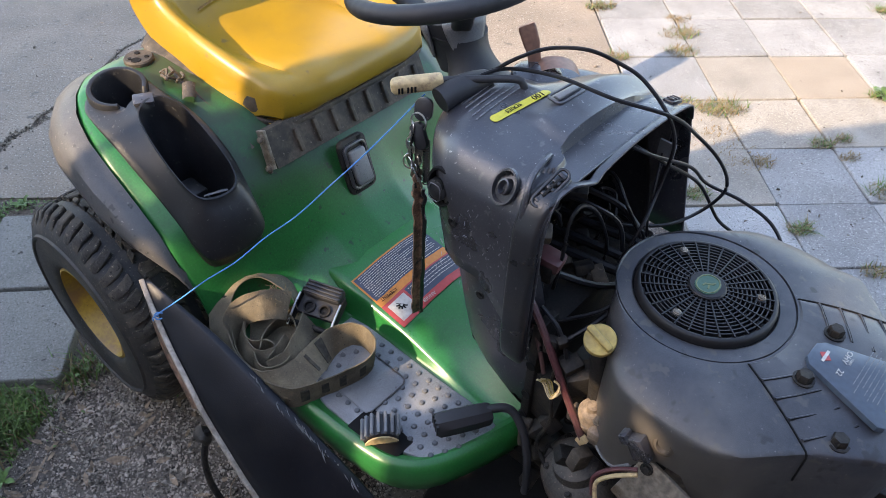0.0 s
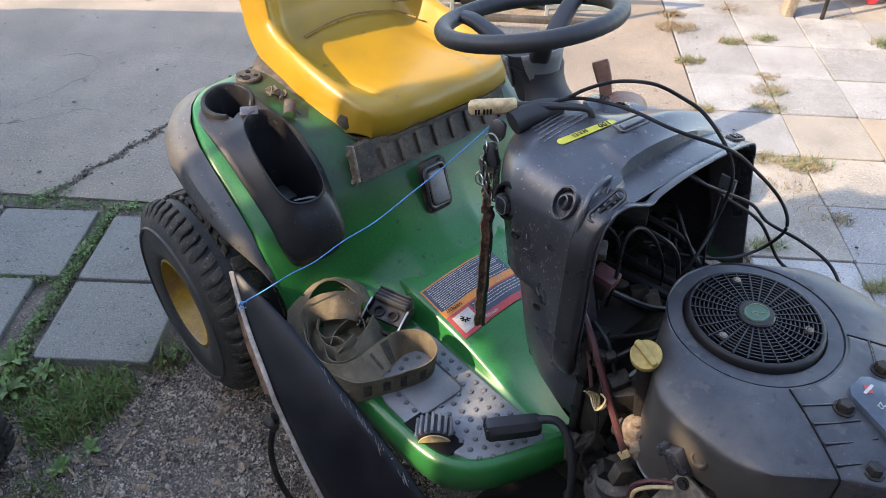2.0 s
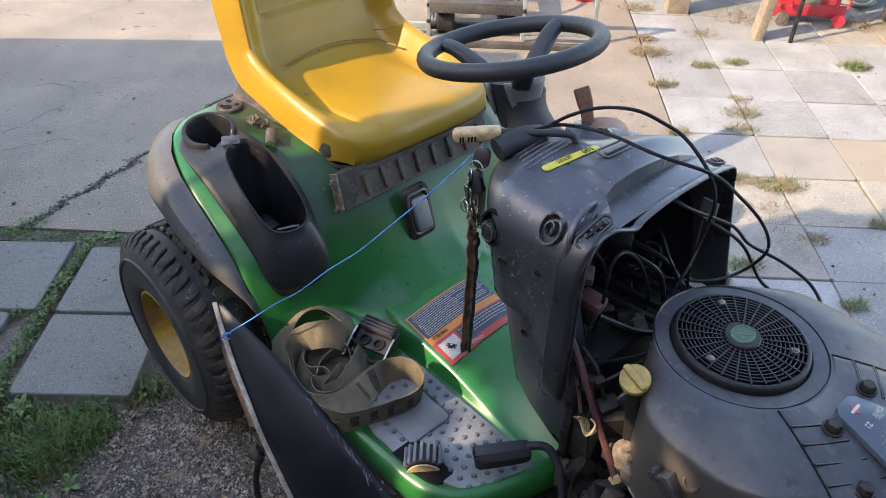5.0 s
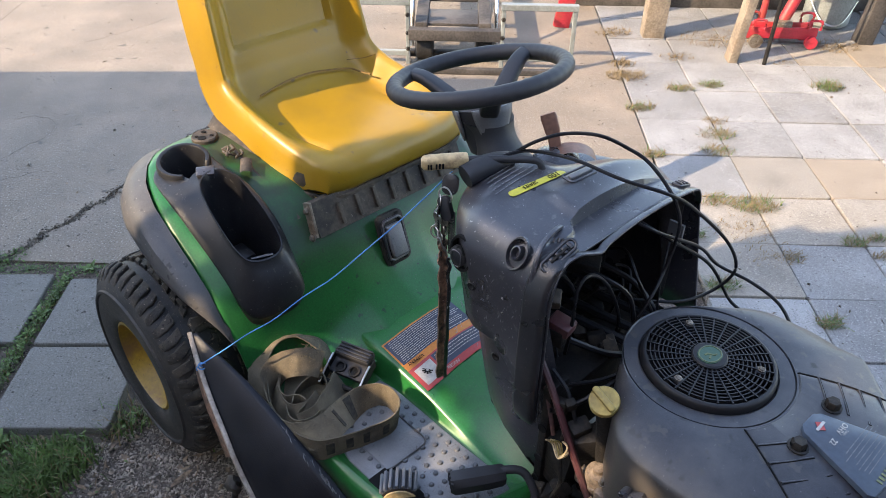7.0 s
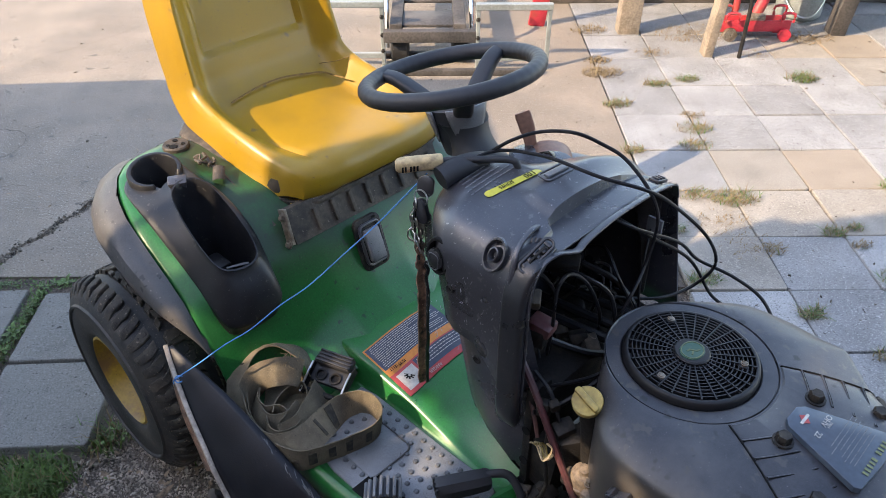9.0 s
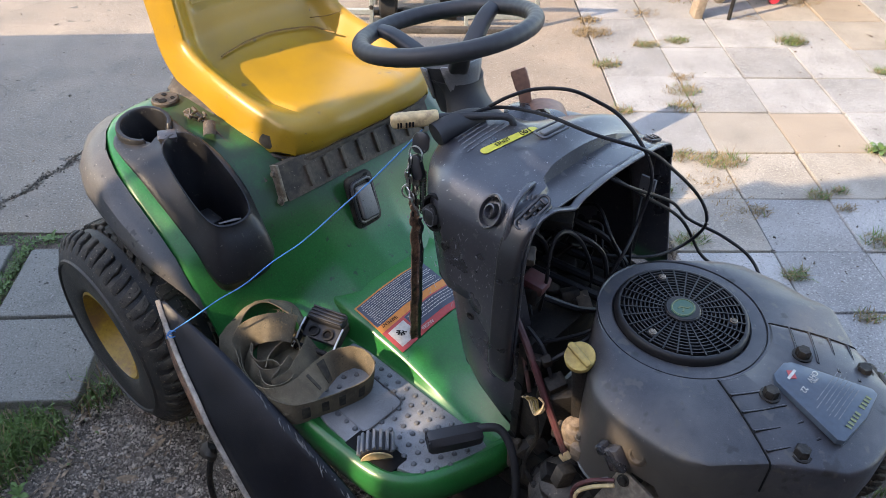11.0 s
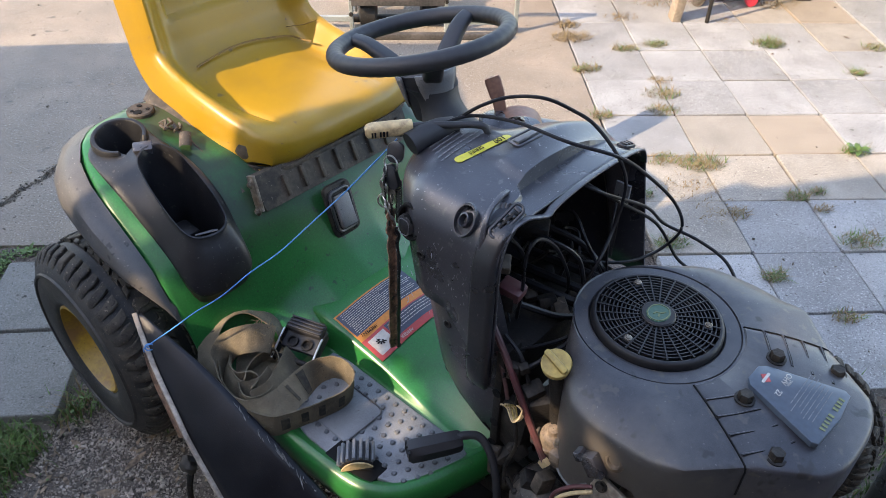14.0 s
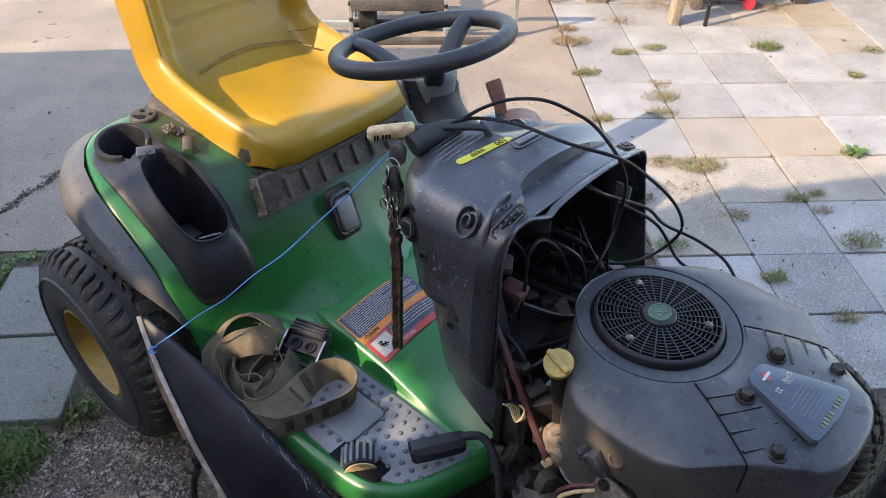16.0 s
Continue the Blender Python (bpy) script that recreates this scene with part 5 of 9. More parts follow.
def engine():
    half = smooth_path([(x, y, 0) for x, y in NOSE], 5)
    for a, b in zip(FACETS, FACETS[1:]):
        half += [Vector((a[0] + (b[0] - a[0]) * k / 8, a[1] + (b[1] - a[1]) * k / 8, 0)) for k in range(1, 9)]
    half += smooth_path([(x, y, 0) for x, y in REAR], 6)[1:]
    ring = [(p.x, p.y) for p in half] + [(p.x, -p.y) for p in half[1:-1][::-1]]
    bm = bmesh.new()
    rings = []
    n = len(ring)
    def circ(r, z):
        return [(r * math.cos(math.atan2(y, x)), r * math.sin(math.atan2(y, x)), z) for x, y in ring]
    rings += [circ(0.09, 0.652), circ(0.107, 0.652), circ(0.110, 0.664), circ(0.113, 0.6665), circ(0.132, 0.667), circ(0.1355, 0.667), circ(0.1362, 0.6635), circ(0.1375, 0.6635), circ(0.1385, 0.668)]
    c0 = rings[-1]
    for t, zz in ((0.15, 0.669), (0.35, 0.667), (0.55, 0.662), (0.72, 0.655), (0.86, 0.647), (0.94, 0.641), (0.97, 0.638), (0.99, 0.634), (1.0, 0.624)):
        row = []
        for (x, y), (a, b, c) in zip(ring, c0):
            crisp = min(1.0, max(0.0, (x - 0.13) / 0.04))
            hard = 0.6685 - 0.020 * t * t - (0.0015 if t == 0.99 else 0.009 if t == 1.0 else 0.0)
            row.append((a + (x - a) * t, b + (y - b) * t, zz + (hard - zz) * crisp))
        rings.append(row)
    low = rings[-1]
    for k, z in ((1.0, 0.57), (0.995, 0.53), (0.985, 0.49), (0.98, 0.455), (0.955, 0.455), (0.95, 0.50)):
        rings.append([(x * k, y * k, z + (0.095 * min(1, max(0, (x - 0.02) / 0.06)) - 0.075 * min(1, max(0, (x - 0.12) / 0.05))) * (0.61 - z) / 0.155) for x, y, _ in low])
    loft(bm, rings, cap0=True, cap1=False)
    e = part("engine", bm, ENGINEP, mower, "black engine with a dusty moulded blower cover")
    # middle panel, flush with the cover between two straight seams, with ribs
    side = [Vector((0.237 + 0.085 * k / 6, 0.154 - 0.058 * k / 6, 0)) for k in range(7)] + smooth_path([(x, y, 0) for x, y in NOSE[::-1]], 4)[1:]
    bound = side + [Vector((p.x, -p.y, 0)) for p in side[:-1][::-1]]
    N = len(bound)
    inner = []
    for i in range(N):
        a = radians(37 - 74 * i / (N - 1))
        inner.append(Vector((0.1405 * math.cos(a), 0.1405 * math.sin(a), 0)))
    bm = bmesh.new()
    rows = [[Vector((p.x, p.y, 0.655)) for p in inner]]
    for t, dz in ((0.0, -0.003), (0.02, 0.0), (0.2, 0.0), (0.4, 0.0), (0.6, 0.0), (0.8, 0.0), (0.93, 0.0), (0.975, -0.0006), (0.995, -0.0028), (1.006, -0.009)):
        row = []
        for i, (p, q) in enumerate(zip(inner, bound)):
            w = p.lerp(q, t)
            row.append(Vector((w.x, w.y, 0.6702 - 0.020 * t * t + dz - (0.0022 if i in (0, N - 1) else 0.0))))
        rows.append(row)
    rows.append([Vector((p.x * 1.004, p.y * 1.004, 0.585)) for p in bound])
    loft(bm, rows, closed=False)
    pan = part("centre_panel", bm, ENGINEP, e)
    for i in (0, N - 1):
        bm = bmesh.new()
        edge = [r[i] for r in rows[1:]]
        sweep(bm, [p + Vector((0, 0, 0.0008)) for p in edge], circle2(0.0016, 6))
        part("panel_seam", bm, SHADEINK, pan)
    def top(x, y):
        t = max(0.0, (math.hypot(x, y) - 0.14) / (0.15 if abs(y) > 0.08 else 0.19))
        return 0.6702 - 0.020 * min(1.0, t) ** 2
    for sgn in (1, -1):
        for k in range(4):
            bm = bmesh.new()
            u = 0.141 + 0.0275 * k
            ve, vi = (0.099 + 0.0148 * k) * sgn, (0.050 + 0.008 * k) * sgn
            pts = [(u + (0.036 + 0.003 * k) * f + 0.004 * f * (1 - f), ve + (vi - ve) * f, top(u + 0.036 * f, ve + (vi - ve) * f) + 0.0002) for f in (0, 0.25, 0.5, 0.75, 1.0)]
            sweep(bm, smooth_path(pts, 3), [(-0.0040, -0.002), (0.0022, -0.002), (0.0010, 0.0014), (-0.0004, 0.0014)])
            rb = part("rib", bm, ENGINEP, pan)
            # near-black line paints the shade beside the rib
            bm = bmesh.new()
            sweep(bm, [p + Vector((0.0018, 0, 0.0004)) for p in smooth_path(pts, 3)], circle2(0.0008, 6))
            part("rib_shade", bm, SHADEINK, rb)
    for c in ((0.183, 0.054), (0.183, -0.058), (0.264, 0.106), (0.260, -0.112)):
        bm = bmesh.new()
        bolt(bm, Matrix.Translation((c[0], c[1], top(c[0], c[1]) + 0.0005)) @ Matrix.Rotation(radians(20 * c[0] * 100), 4, 'Z'), 0.0115, 0.014, 0.0155)
        part("bolt", bm, GREASE, pan, "black hex bolt")
    # label plate
    bm = bmesh.new()
    slab_shape(bm, [(0.170, -0.022), (0.178, -0.034), (0.288, -0.071), (0.297, -0.066), (0.303, 0.0), (0.298, 0.054), (0.289, 0.059), (0.180, 0.020), (0.171, 0.010)], 0.668, 0.6782, 0.001)
    for v in bm.verts:
        v.co.z -= 0.010 * max(0, (v.co.x - 0.17) / 0.18) ** 2
    lp = part("label_plate", bm, LABELB, pan, "dark blue-grey engine label")
    def lm(u, v, rot=0):
        return Matrix.Translation((u, v, 0.6787 - 0.010 * max(0, (u - 0.17) / 0.18) ** 2)) @ Matrix.Rotation(radians(4.5), 4, 'Y') @ Matrix.Rotation(radians(-90 + rot), 4, 'Z')
    writing("OHV", 0.0125, WHITEL, lm(0.214, 0.014), lp)
    writing("TWIN", 0.0055, WHITEL, lm(0.221, 0.010), lp)
    writing("22", 0.0125, WHITEL, lm(0.216, -0.020), lp)
    bm = bmesh.new()
    box(bm, -0.0075, 0.0075, -0.0055, 0.0055, 0, 0.0005, 0, lm(0.190, -0.006) @ Matrix.Rotation(radians(45), 4, 'Z'))
    part("emblem", bm, REDL, lp, smooth=False)
    bm = bmesh.new()
    box(bm, -0.012, 0.012, -0.0022, 0.0022, 0.0005, 0.001, 0, lm(0.190, -0.006))
    part("emblem_bar", bm, WHITEL, lp, smooth=False)
    rng = random.Random(4)
    for r in range(7):
        bm = bmesh.new()
        a, u = 0.048 - 0.002 * r, 0.238 + r * 0.0062
        while a > -0.045 + rng.uniform(0, 0.02):
            w = rng.uniform(0.004, 0.010)
            box(bm, -w / 2, w / 2, -0.0006, 0.0006, 0, 0.0004, 0, lm(u, a))
            a -= w + 0.0025
        part("print_line", bm, TREADP, lp, smooth=False)
    bm = bmesh.new()
    for k, w in enumerate((0.006, 0.007, 0.006, 0.007, 0.0, 0.007, 0.006, 0.006, 0.007, 0.006)):
        if w:
            box(bm, -w * 0.36, w * 0.36, -0.0042, 0.0042, 0, 0.0005, 0, lm(0.291, 0.036 - 0.0082 * k))
    part("maker_bar", bm, PALEINK, lp, smooth=False)
    # fan screen
    bm = bmesh.new()
    revolve(bm, [(0.1095, 0.655), (0.1093, 0.675), (0.1080, 0.680), (0.1055, 0.6825), (0.1025, 0.6832), (0.1005, 0.6825), (0.1000, 0.676)], 72)
    ns = 28
    bars = []
    for k in range(ns):
        a = 2 * math.pi * k / ns
        m = Matrix.Rotation(a, 4, 'Z')
        bars.append(m)
    fs = part("fan_screen", bm, SCREENP, e, "black round fan screen with radial slots")
    fs.location.z = -0.004
    for k in range(3):
        bm = bmesh.new()
        box(bm, 0.074, 0.088, -0.0085, 0.0085, 0.676, 0.6852, 0.002, Matrix.Rotation(radians(25 + 120 * k), 4, 'Z'))
        part("screw_pad", bm, SCREENP, fs)
    for r in [0.0330 + 0.0068 * i for i in range(10)]:
        bm = bmesh.new()
        revolve(bm, [(r - 0.0010, 0.676), (r - 0.0010, 0.6838), (r + 0.0010, 0.6838), (r + 0.0010, 0.676), (r - 0.0010, 0.676)], 64)
        part("screen_ring", bm, SCREENP, fs)
    bar = None
    for m in bars:
        if bar is None:
            bm = bmesh.new()
            box(bm, 0.024, 0.101, -0.0012, 0.0012, 0.676, 0.6848, 0)
            bar = part("screen_bar", bm, SCREENP, fs, smooth=False)
        else:
            o = new("screen_bar", bar.data)
            o.parent = fs
            o.matrix_basis = m
    for k in range(3):
        bm = bmesh.new()
        bolt(bm, Matrix.Rotation(radians(25 + 120 * k), 4, 'Z') @ Matrix.Translation((0.081, 0, 0.6852)), 0.0042, 0.003, 0.0062)
        part("screw", bm, STEEL, fs)
    bm = bmesh.new()
    revolve(bm, [(0.0295, 0.678), (0.0295, 0.6868), (0.027, 0.689), (0.0005, 0.6894)], 32)
    hub = part("hub_disc", bm, SCREENP, fs)
    bm = bmesh.new()
    sh = [(0.021 * math.cos(radians(a)) * (0.9 if abs(math.cos(radians(a))) > 0.7 else 1.05), 0.024 * math.sin(radians(a)) * (0.95 if abs(math.sin(radians(a))) > 0.7 else 1.05)) for a in range(0, 360, 15)]
    slab_shape(bm, sh, 0.6885, 0.6902, 0.0006)
    part("emblem", bm, mat("emblem_green", (0.025, 0.085, 0.055), 0.4), hub, "plain green emblem shield", smooth=False)
    bm = bmesh.new()
    sweep(bm, [Vector((x * 0.88, y * 0.88, 0.6906)) for x, y in sh], rrect2(0.0018, 0.0012, 0.0003, 1), closed=True)
    part("emblem_border", bm, PALEINK, hub)
    bm = bmesh.new()
    for x, y, L, a in ((0.002, 0.001, 0.007, 30), (-0.004, -0.004, 0.004, 80), (0.004, -0.006, 0.004, 110), (0.007, 0.006, 0.003, 60)):
        box(bm, -L, L, -0.0014, 0.0014, 0.0, 0.0006, 0, Matrix.Translation((x, y, 0.6903)) @ Matrix.Rotation(radians(a), 4, 'Z'))
    part("emblem_mark", bm, PALEINK, hub, smooth=False)
    # near-black disc paints the shade below the screen
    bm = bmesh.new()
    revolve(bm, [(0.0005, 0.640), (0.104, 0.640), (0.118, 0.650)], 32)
    part("fan", bm, SHADEINK, e)
    for k in range(16):
        bm = bmesh.new()
        box(bm, 0.035, 0.100, -0.002, 0.002, -0.010, 0.010, 0, Matrix.Translation((0, 0, 0.656)) @ Matrix.Rotation(2 * math.pi * k / 16, 4, 'Z') @ Matrix.Rotation(radians(25), 4, 'X'))
        part("fan_blade", bm, GREASE, e)
    # block and head under the cover
    bm = bmesh.new()
    slab_shape(bm, [(x * 0.82, y * 0.80) for x, y in ring], 0.27, 0.58, 0.02)
    part("crankcase", bm, GREASE, e, "greasy dark crankcase")
    for sgn in (1, -1):
        bm = bmesh.new()
        box(bm, 0.09, 0.23, sgn * 0.205 - 0.018, sgn * 0.205 + 0.018, 0.35, 0.51, 0.006)
        ch = part("cylinder_head", bm, STEEL, e, "dusty finned cylinder head")
        for k in range(7):
            bm = bmesh.new()
            u = 0.10 + 0.018 * k
            box(bm, u, u + 0.006, sgn * 0.20 - 0.03, sgn * 0.20 + 0.03, 0.36, 0.50, 0.002)
            part("fin", bm, STEEL, ch)
    # pale lip at the curved end of the shroud
    path = [Vector((x * 0.975, y * 0.975, 0.456 + (0.095 * min(1, max(0, (x - 0.02) / 0.06))))) for x, y, _ in low if y < 0 and -0.10 < x < 0.055]
    bm = bmesh.new()
    sweep(bm, [p for p in path], circle2(0.0035, 6))
    part("shroud_lip", bm, TREADP, e)
    # clip bracket, boss and coil plate
    bm = bmesh.new()
    m = Matrix.Translation((0.050, -0.242, 0.580)) @ Matrix.Rotation(radians(-35), 4, 'Y')
    box(bm, -0.014, 0.014, -0.012, 0.006, -0.028, 0.012, 0.002, m)
    box(bm, -0.020, -0.008, -0.016, 0.004, 0.004, 0.020, 0.002, m)
    part("clip_bracket", bm, BLACKP, e)
    bm = bmesh.new()
    revolve(bm, [(0.020, -0.02), (0.017, 0.006), (0.012, 0.010), (0.010, 0.010), (0.007, 0.004), (0.0005, 0.004)], 24, Matrix.Translation((0.082, -0.230, 0.596)) @ Matrix.Rotation(radians(66), 4, 'X'))
    part("screw_boss", bm, DUSTY, e, "dusty tan screw boss")
    bm = bmesh.new()
    m = Matrix.Translation((0.110, -0.232, 0.492)) @ Matrix.Rotation(radians(-20), 4, 'X') @ Matrix.Rotation(radians(14), 4, 'Y')
    box(bm, -0.06, 0.085, -0.004, 0.004, -0.05, 0.045, 0.002, m)
    box(bm, -0.02, 0.03, -0.018, 0.0, -0.052, -0.02, 0.003, m)
    pl = part("coil_plate", bm, STEEL, e, "dusty pale steel plate")
    for dx, dz in ((-0.045, 0.03), (0.05, 0.02), (0.0, -0.035)):
        bm = bmesh.new()
        bolt(bm, m @ Matrix.Translation((dx, -0.004, dz)) @ Matrix.Rotation(radians(90), 4, 'X'), 0.007, 0.006, 0.010)
        part("bolt", bm, GREASE, pl)
    for pts, mt in (([(0.065, -0.235, 0.535), (0.035, -0.250, 0.520), (0.015, -0.262, 0.490), (0.022, -0.268, 0.455)], MAROON), ([(0.068, -0.238, 0.528), (0.040, -0.254, 0.512), (0.022, -0.264, 0.485), (0.030, -0.27, 0.45)], CREAM)):
        bm = bmesh.new()
        tube(bm, pts, 0.0035, 7)
        part("lead", bm, mt, e)
    # starter end, lit and dusty, with its cable
    bm = bmesh.new()
    m = Matrix.Translation((-0.052, -0.180, 0.434)) @ Matrix.Rotation(radians(6), 4, 'X')
    revolve(bm, [(0.023, 0.0), (0.024, 0.035), (0.027, 0.037), (0.027, 0.046), (0.024, 0.048), (0.023, 0.060), (0.020, 0.068), (0.011, 0.070), (0.010, 0.078), (0.0005, 0.079)], 28, m)
    box(bm, 0.012, 0.034, -0.030, -0.008, 0.020, 0.056, 0.004, m)
    box(bm, -0.034, -0.016, -0.022, 0.006, 0.028, 0.050, 0.004, m)
    stt = part("starter", bm, TANMETAL, e, "dusty tan starter motor")
    bm = bmesh.new()
    bolt(bm, m @ Matrix.Translation((0.02, -0.015, 0.07)), 0.006, 0.012, 0.008)
    part("stud", bm, STEEL, stt)
    bm = bmesh.new()
    tube(bm, [(-0.205, -0.175, 0.64), (-0.165, -0.185, 0.60), (-0.11, -0.20, 0.535), (-0.06, -0.212, 0.475), (-0.045, -0.214, 0.455)], 0.0065, 8)
    part("starter_cable", bm, MAROON, e, "dusty maroon starter cable")
    bm = bmesh.new()
    box(bm, -0.007, 0.007, -0.005, 0.005, -0.011, 0.011, 0.002, Matrix.Translation((-0.044, -0.215, 0.452)) @ Matrix.Rotation(radians(30), 4, 'Y'))
    part("terminal", bm, CREAM, e)
    # oil filler
    bm = bmesh.new()
    tube(bm, [(-0.055, -0.15, 0.40), (-0.060, -0.162, 0.52), (-0.072, -0.170, 0.638)], 0.017, 14)
    part("filler_tube", bm, GREASE, e)
    m = Matrix.Translation((-0.074, -0.174, 0.640)) @ Matrix.Rotation(radians(26), 4, 'X') @ Matrix.Rotation(radians(10), 4, 'Y')
    bm = bmesh.new()
    revolve(bm, [(0.017, -0.002), (0.0230, 0.0), (0.0245, 0.003), (0.0250, 0.013), (0.0235, 0.016), (0.0005, 0.0165)], 36, m)
    cap = part("filler_cap", bm, CAPY, e, "faded yellow oil filler cap")
    bm = bmesh.new()
    box(bm, -0.026, 0.023, -0.006, 0.006, 0.0145, 0.026, 0.0045, m @ Matrix.Rotation(radians(-14), 4, 'Z'))
    part("grip", bm, CAPY, cap)

    for ch in e.children:
        if ch.name.split(".")[0] in ("coil_plate", "lead"):
            ch.location = (0, -0.018, 0)


engine()


# ---- frame, wiring beside the column, front wheels ----
def chassis():
    for v in (-0.165, 0.18):
        bm = bmesh.new()
        box(bm, -1.25, 0.48, v - 0.02, v + 0.02, 0.20, 0.29, 0.005)
        part("frame_rail", bm, GREASE, mower)
    bm = bmesh.new()
    box(bm, -0.185, -0.168, -0.185, -0.135, 0.28, 0.60, 0.003)
    up = part("upright", bm, GREASE, mower, "black steel upright with punched holes")
    # punched holes: discs coloured as dark as their shade
    for z in (0.50, 0.42, 0.36):
        bm = bmesh.new()
        revolve(bm, [(0.010, 0), (0.009, 0.0015), (0.0005, 0.001)], 12, Matrix.Translation((-0.1765, -0.186, z)) @ Matrix.Rotation(radians(90), 4, 'X'))
        part("hole", bm, SHADEINK, up)
    # deck gets the near-black so that it reads as in shade
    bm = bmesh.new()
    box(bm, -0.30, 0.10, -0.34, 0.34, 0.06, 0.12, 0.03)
    part("mower_deck", bm, SHADEINK, mower, "mower deck under the footrest, coloured near-black for shade")
    bm = bmesh.new()
    box(bm, 0.16, 0.22, -0.36, 0.38, 0.17, 0.21, 0.01)
    part("front_axle", bm, GREASE, mower)
    # bundled yellow wires and connectors between column and engine
    rng = random.Random(9)
    for k in range(6):
        bm = bmesh.new()
        c = Vector((-0.122, -0.198, 0.512))
        r = 0.013 + 0.0022 * k % 0.006
        pts = [c + Vector((r * math.cos(a) * 1.1, -0.004 * k + 0.008 * math.sin(2 * a), r * math.sin(a) * 0.9 + 0.003 * k)) for a in [radians(150 + 40 * j) for j in range(8)]]
        tube(bm, pts, 0.0015, 6)
        part("wire_loop", bm, CREAM if k % 3 else CAPY, mower, "tangled pale yellow wires")
    for mt, pts in ((GREASE, [(-0.13, -0.195, 0.49), (-0.115, -0.205, 0.46), (-0.112, -0.205, 0.42), (-0.125, -0.21, 0.36), (-0.12, -0.215, 0.31)]), (GREASE, [(-0.185, -0.17, 0.60), (-0.16, -0.18, 0.585), (-0.135, -0.185, 0.555), (-0.13, -0.19, 0.51)]),
                    (CABLE, [(-0.19, -0.16, 0.62), (-0.15, -0.165, 0.60), (-0.12, -0.175, 0.56)]), (GREASE, [(-0.12, -0.21, 0.33), (-0.09, -0.215, 0.30), (-0.06, -0.21, 0.24)]),
                    (MAROON, [(-0.19, -0.175, 0.59), (-0.16, -0.19, 0.55), (-0.145, -0.197, 0.52)])):
        bm = bmesh.new()
        tube(bm, pts, 0.004, 7)
        part("wire", bm, mt, mower)
    for c, s, mt in (((-0.150, -0.18, 0.575), (0.012, 0.009, 0.016), GREASE), ((-0.135, -0.172, 0.585), (0.009, 0.008, 0.012), GREASE), ((-0.115, -0.165, 0.535), (0.018, 0.014, 0.02), GREASE), ((-0.09, -0.15, 0.50), (0.03, 0.02, 0.04), GREASE), ((-0.14, -0.14, 0.42), (0.04, 0.03, 0.06), GREASE), ((-0.16, -0.195, 0.33), (0.012, 0.010, 0.03), DUSTY), ((-0.04, -0.215, 0.40), (0.016, 0.012, 0.02), DUSTY)):
        bm = bmesh.new()
        box(bm, -s[0], s[0], -s[1], s[1], -s[2], s[2], 0.004, Matrix.Translation(c) @ Euler((rng.uniform(-0.3, 0.3), rng.uniform(-0.3, 0.3), rng.uniform(0, 2))).to_matrix().to_4x4())
        part("fitting", bm, mt, mower)
    # rounded, oily gear housing low beside the frame
    bm = bmesh.new()
    revolve(bm, [(0.0005, 0.05), (0.03, 0.048), (0.042, 0.040), (0.046, 0.02), (0.062, 0.012), (0.072, 0.0), (0.075, -0.03), (0.072, -0.08)], 36, Matrix.Translation((-0.045, -0.185, 0.325)) @ Matrix.Rotation(radians(18), 4, 'X') @ Matrix.Rotation(radians(-12), 4, 'Y'))
    gh = part("gear_housing", bm, OILY, mower, "oily grey-brown gear housing")
    for k in range(5):
        bm = bmesh.new()
        bolt(bm, Matrix.Translation((-0.045, -0.185, 0.325)) @ Matrix.Rotation(radians(18), 4, 'X') @ Matrix.Rotation(radians(-12), 4, 'Y') @ Matrix.Rotation(radians(72 * k), 4, 'Z') @ Matrix.Translation((0.056, 0, 0.014)), 0.005, 0.005, 0.007)
        part("bolt", bm, GREASE, gh)
    for k in range(18):
        bm = bmesh.new()
        c = Vector((rng.uniform(-0.15, -0.03), rng.uniform(-0.21, -0.10), rng.uniform(0.22, 0.42)))
        if k % 3:
            box(bm, -rng.uniform(0.01, 0.035), 0.02, -0.015, 0.015, -0.012, 0.012, 0.004, Matrix.Translation(c) @ Euler((rng.uniform(-1, 1), rng.uniform(-1, 1), rng.uniform(0, 3))).to_matrix().to_4x4())
            part("fitting", bm, GREASE, mower)
        else:
            tube(bm, [c, c + Vector((0.03, -0.02, 0.03)), c + Vector((0.06, 0.0, -0.02))], 0.004, 6)
            part("wire", bm, CABLE, mower)


chassis()
wheel_at(0.19, 0.50, 0.19, 0.15, 1, True)
wheel_at(0.19, -0.44, 0.19, 0.15, -1, True)

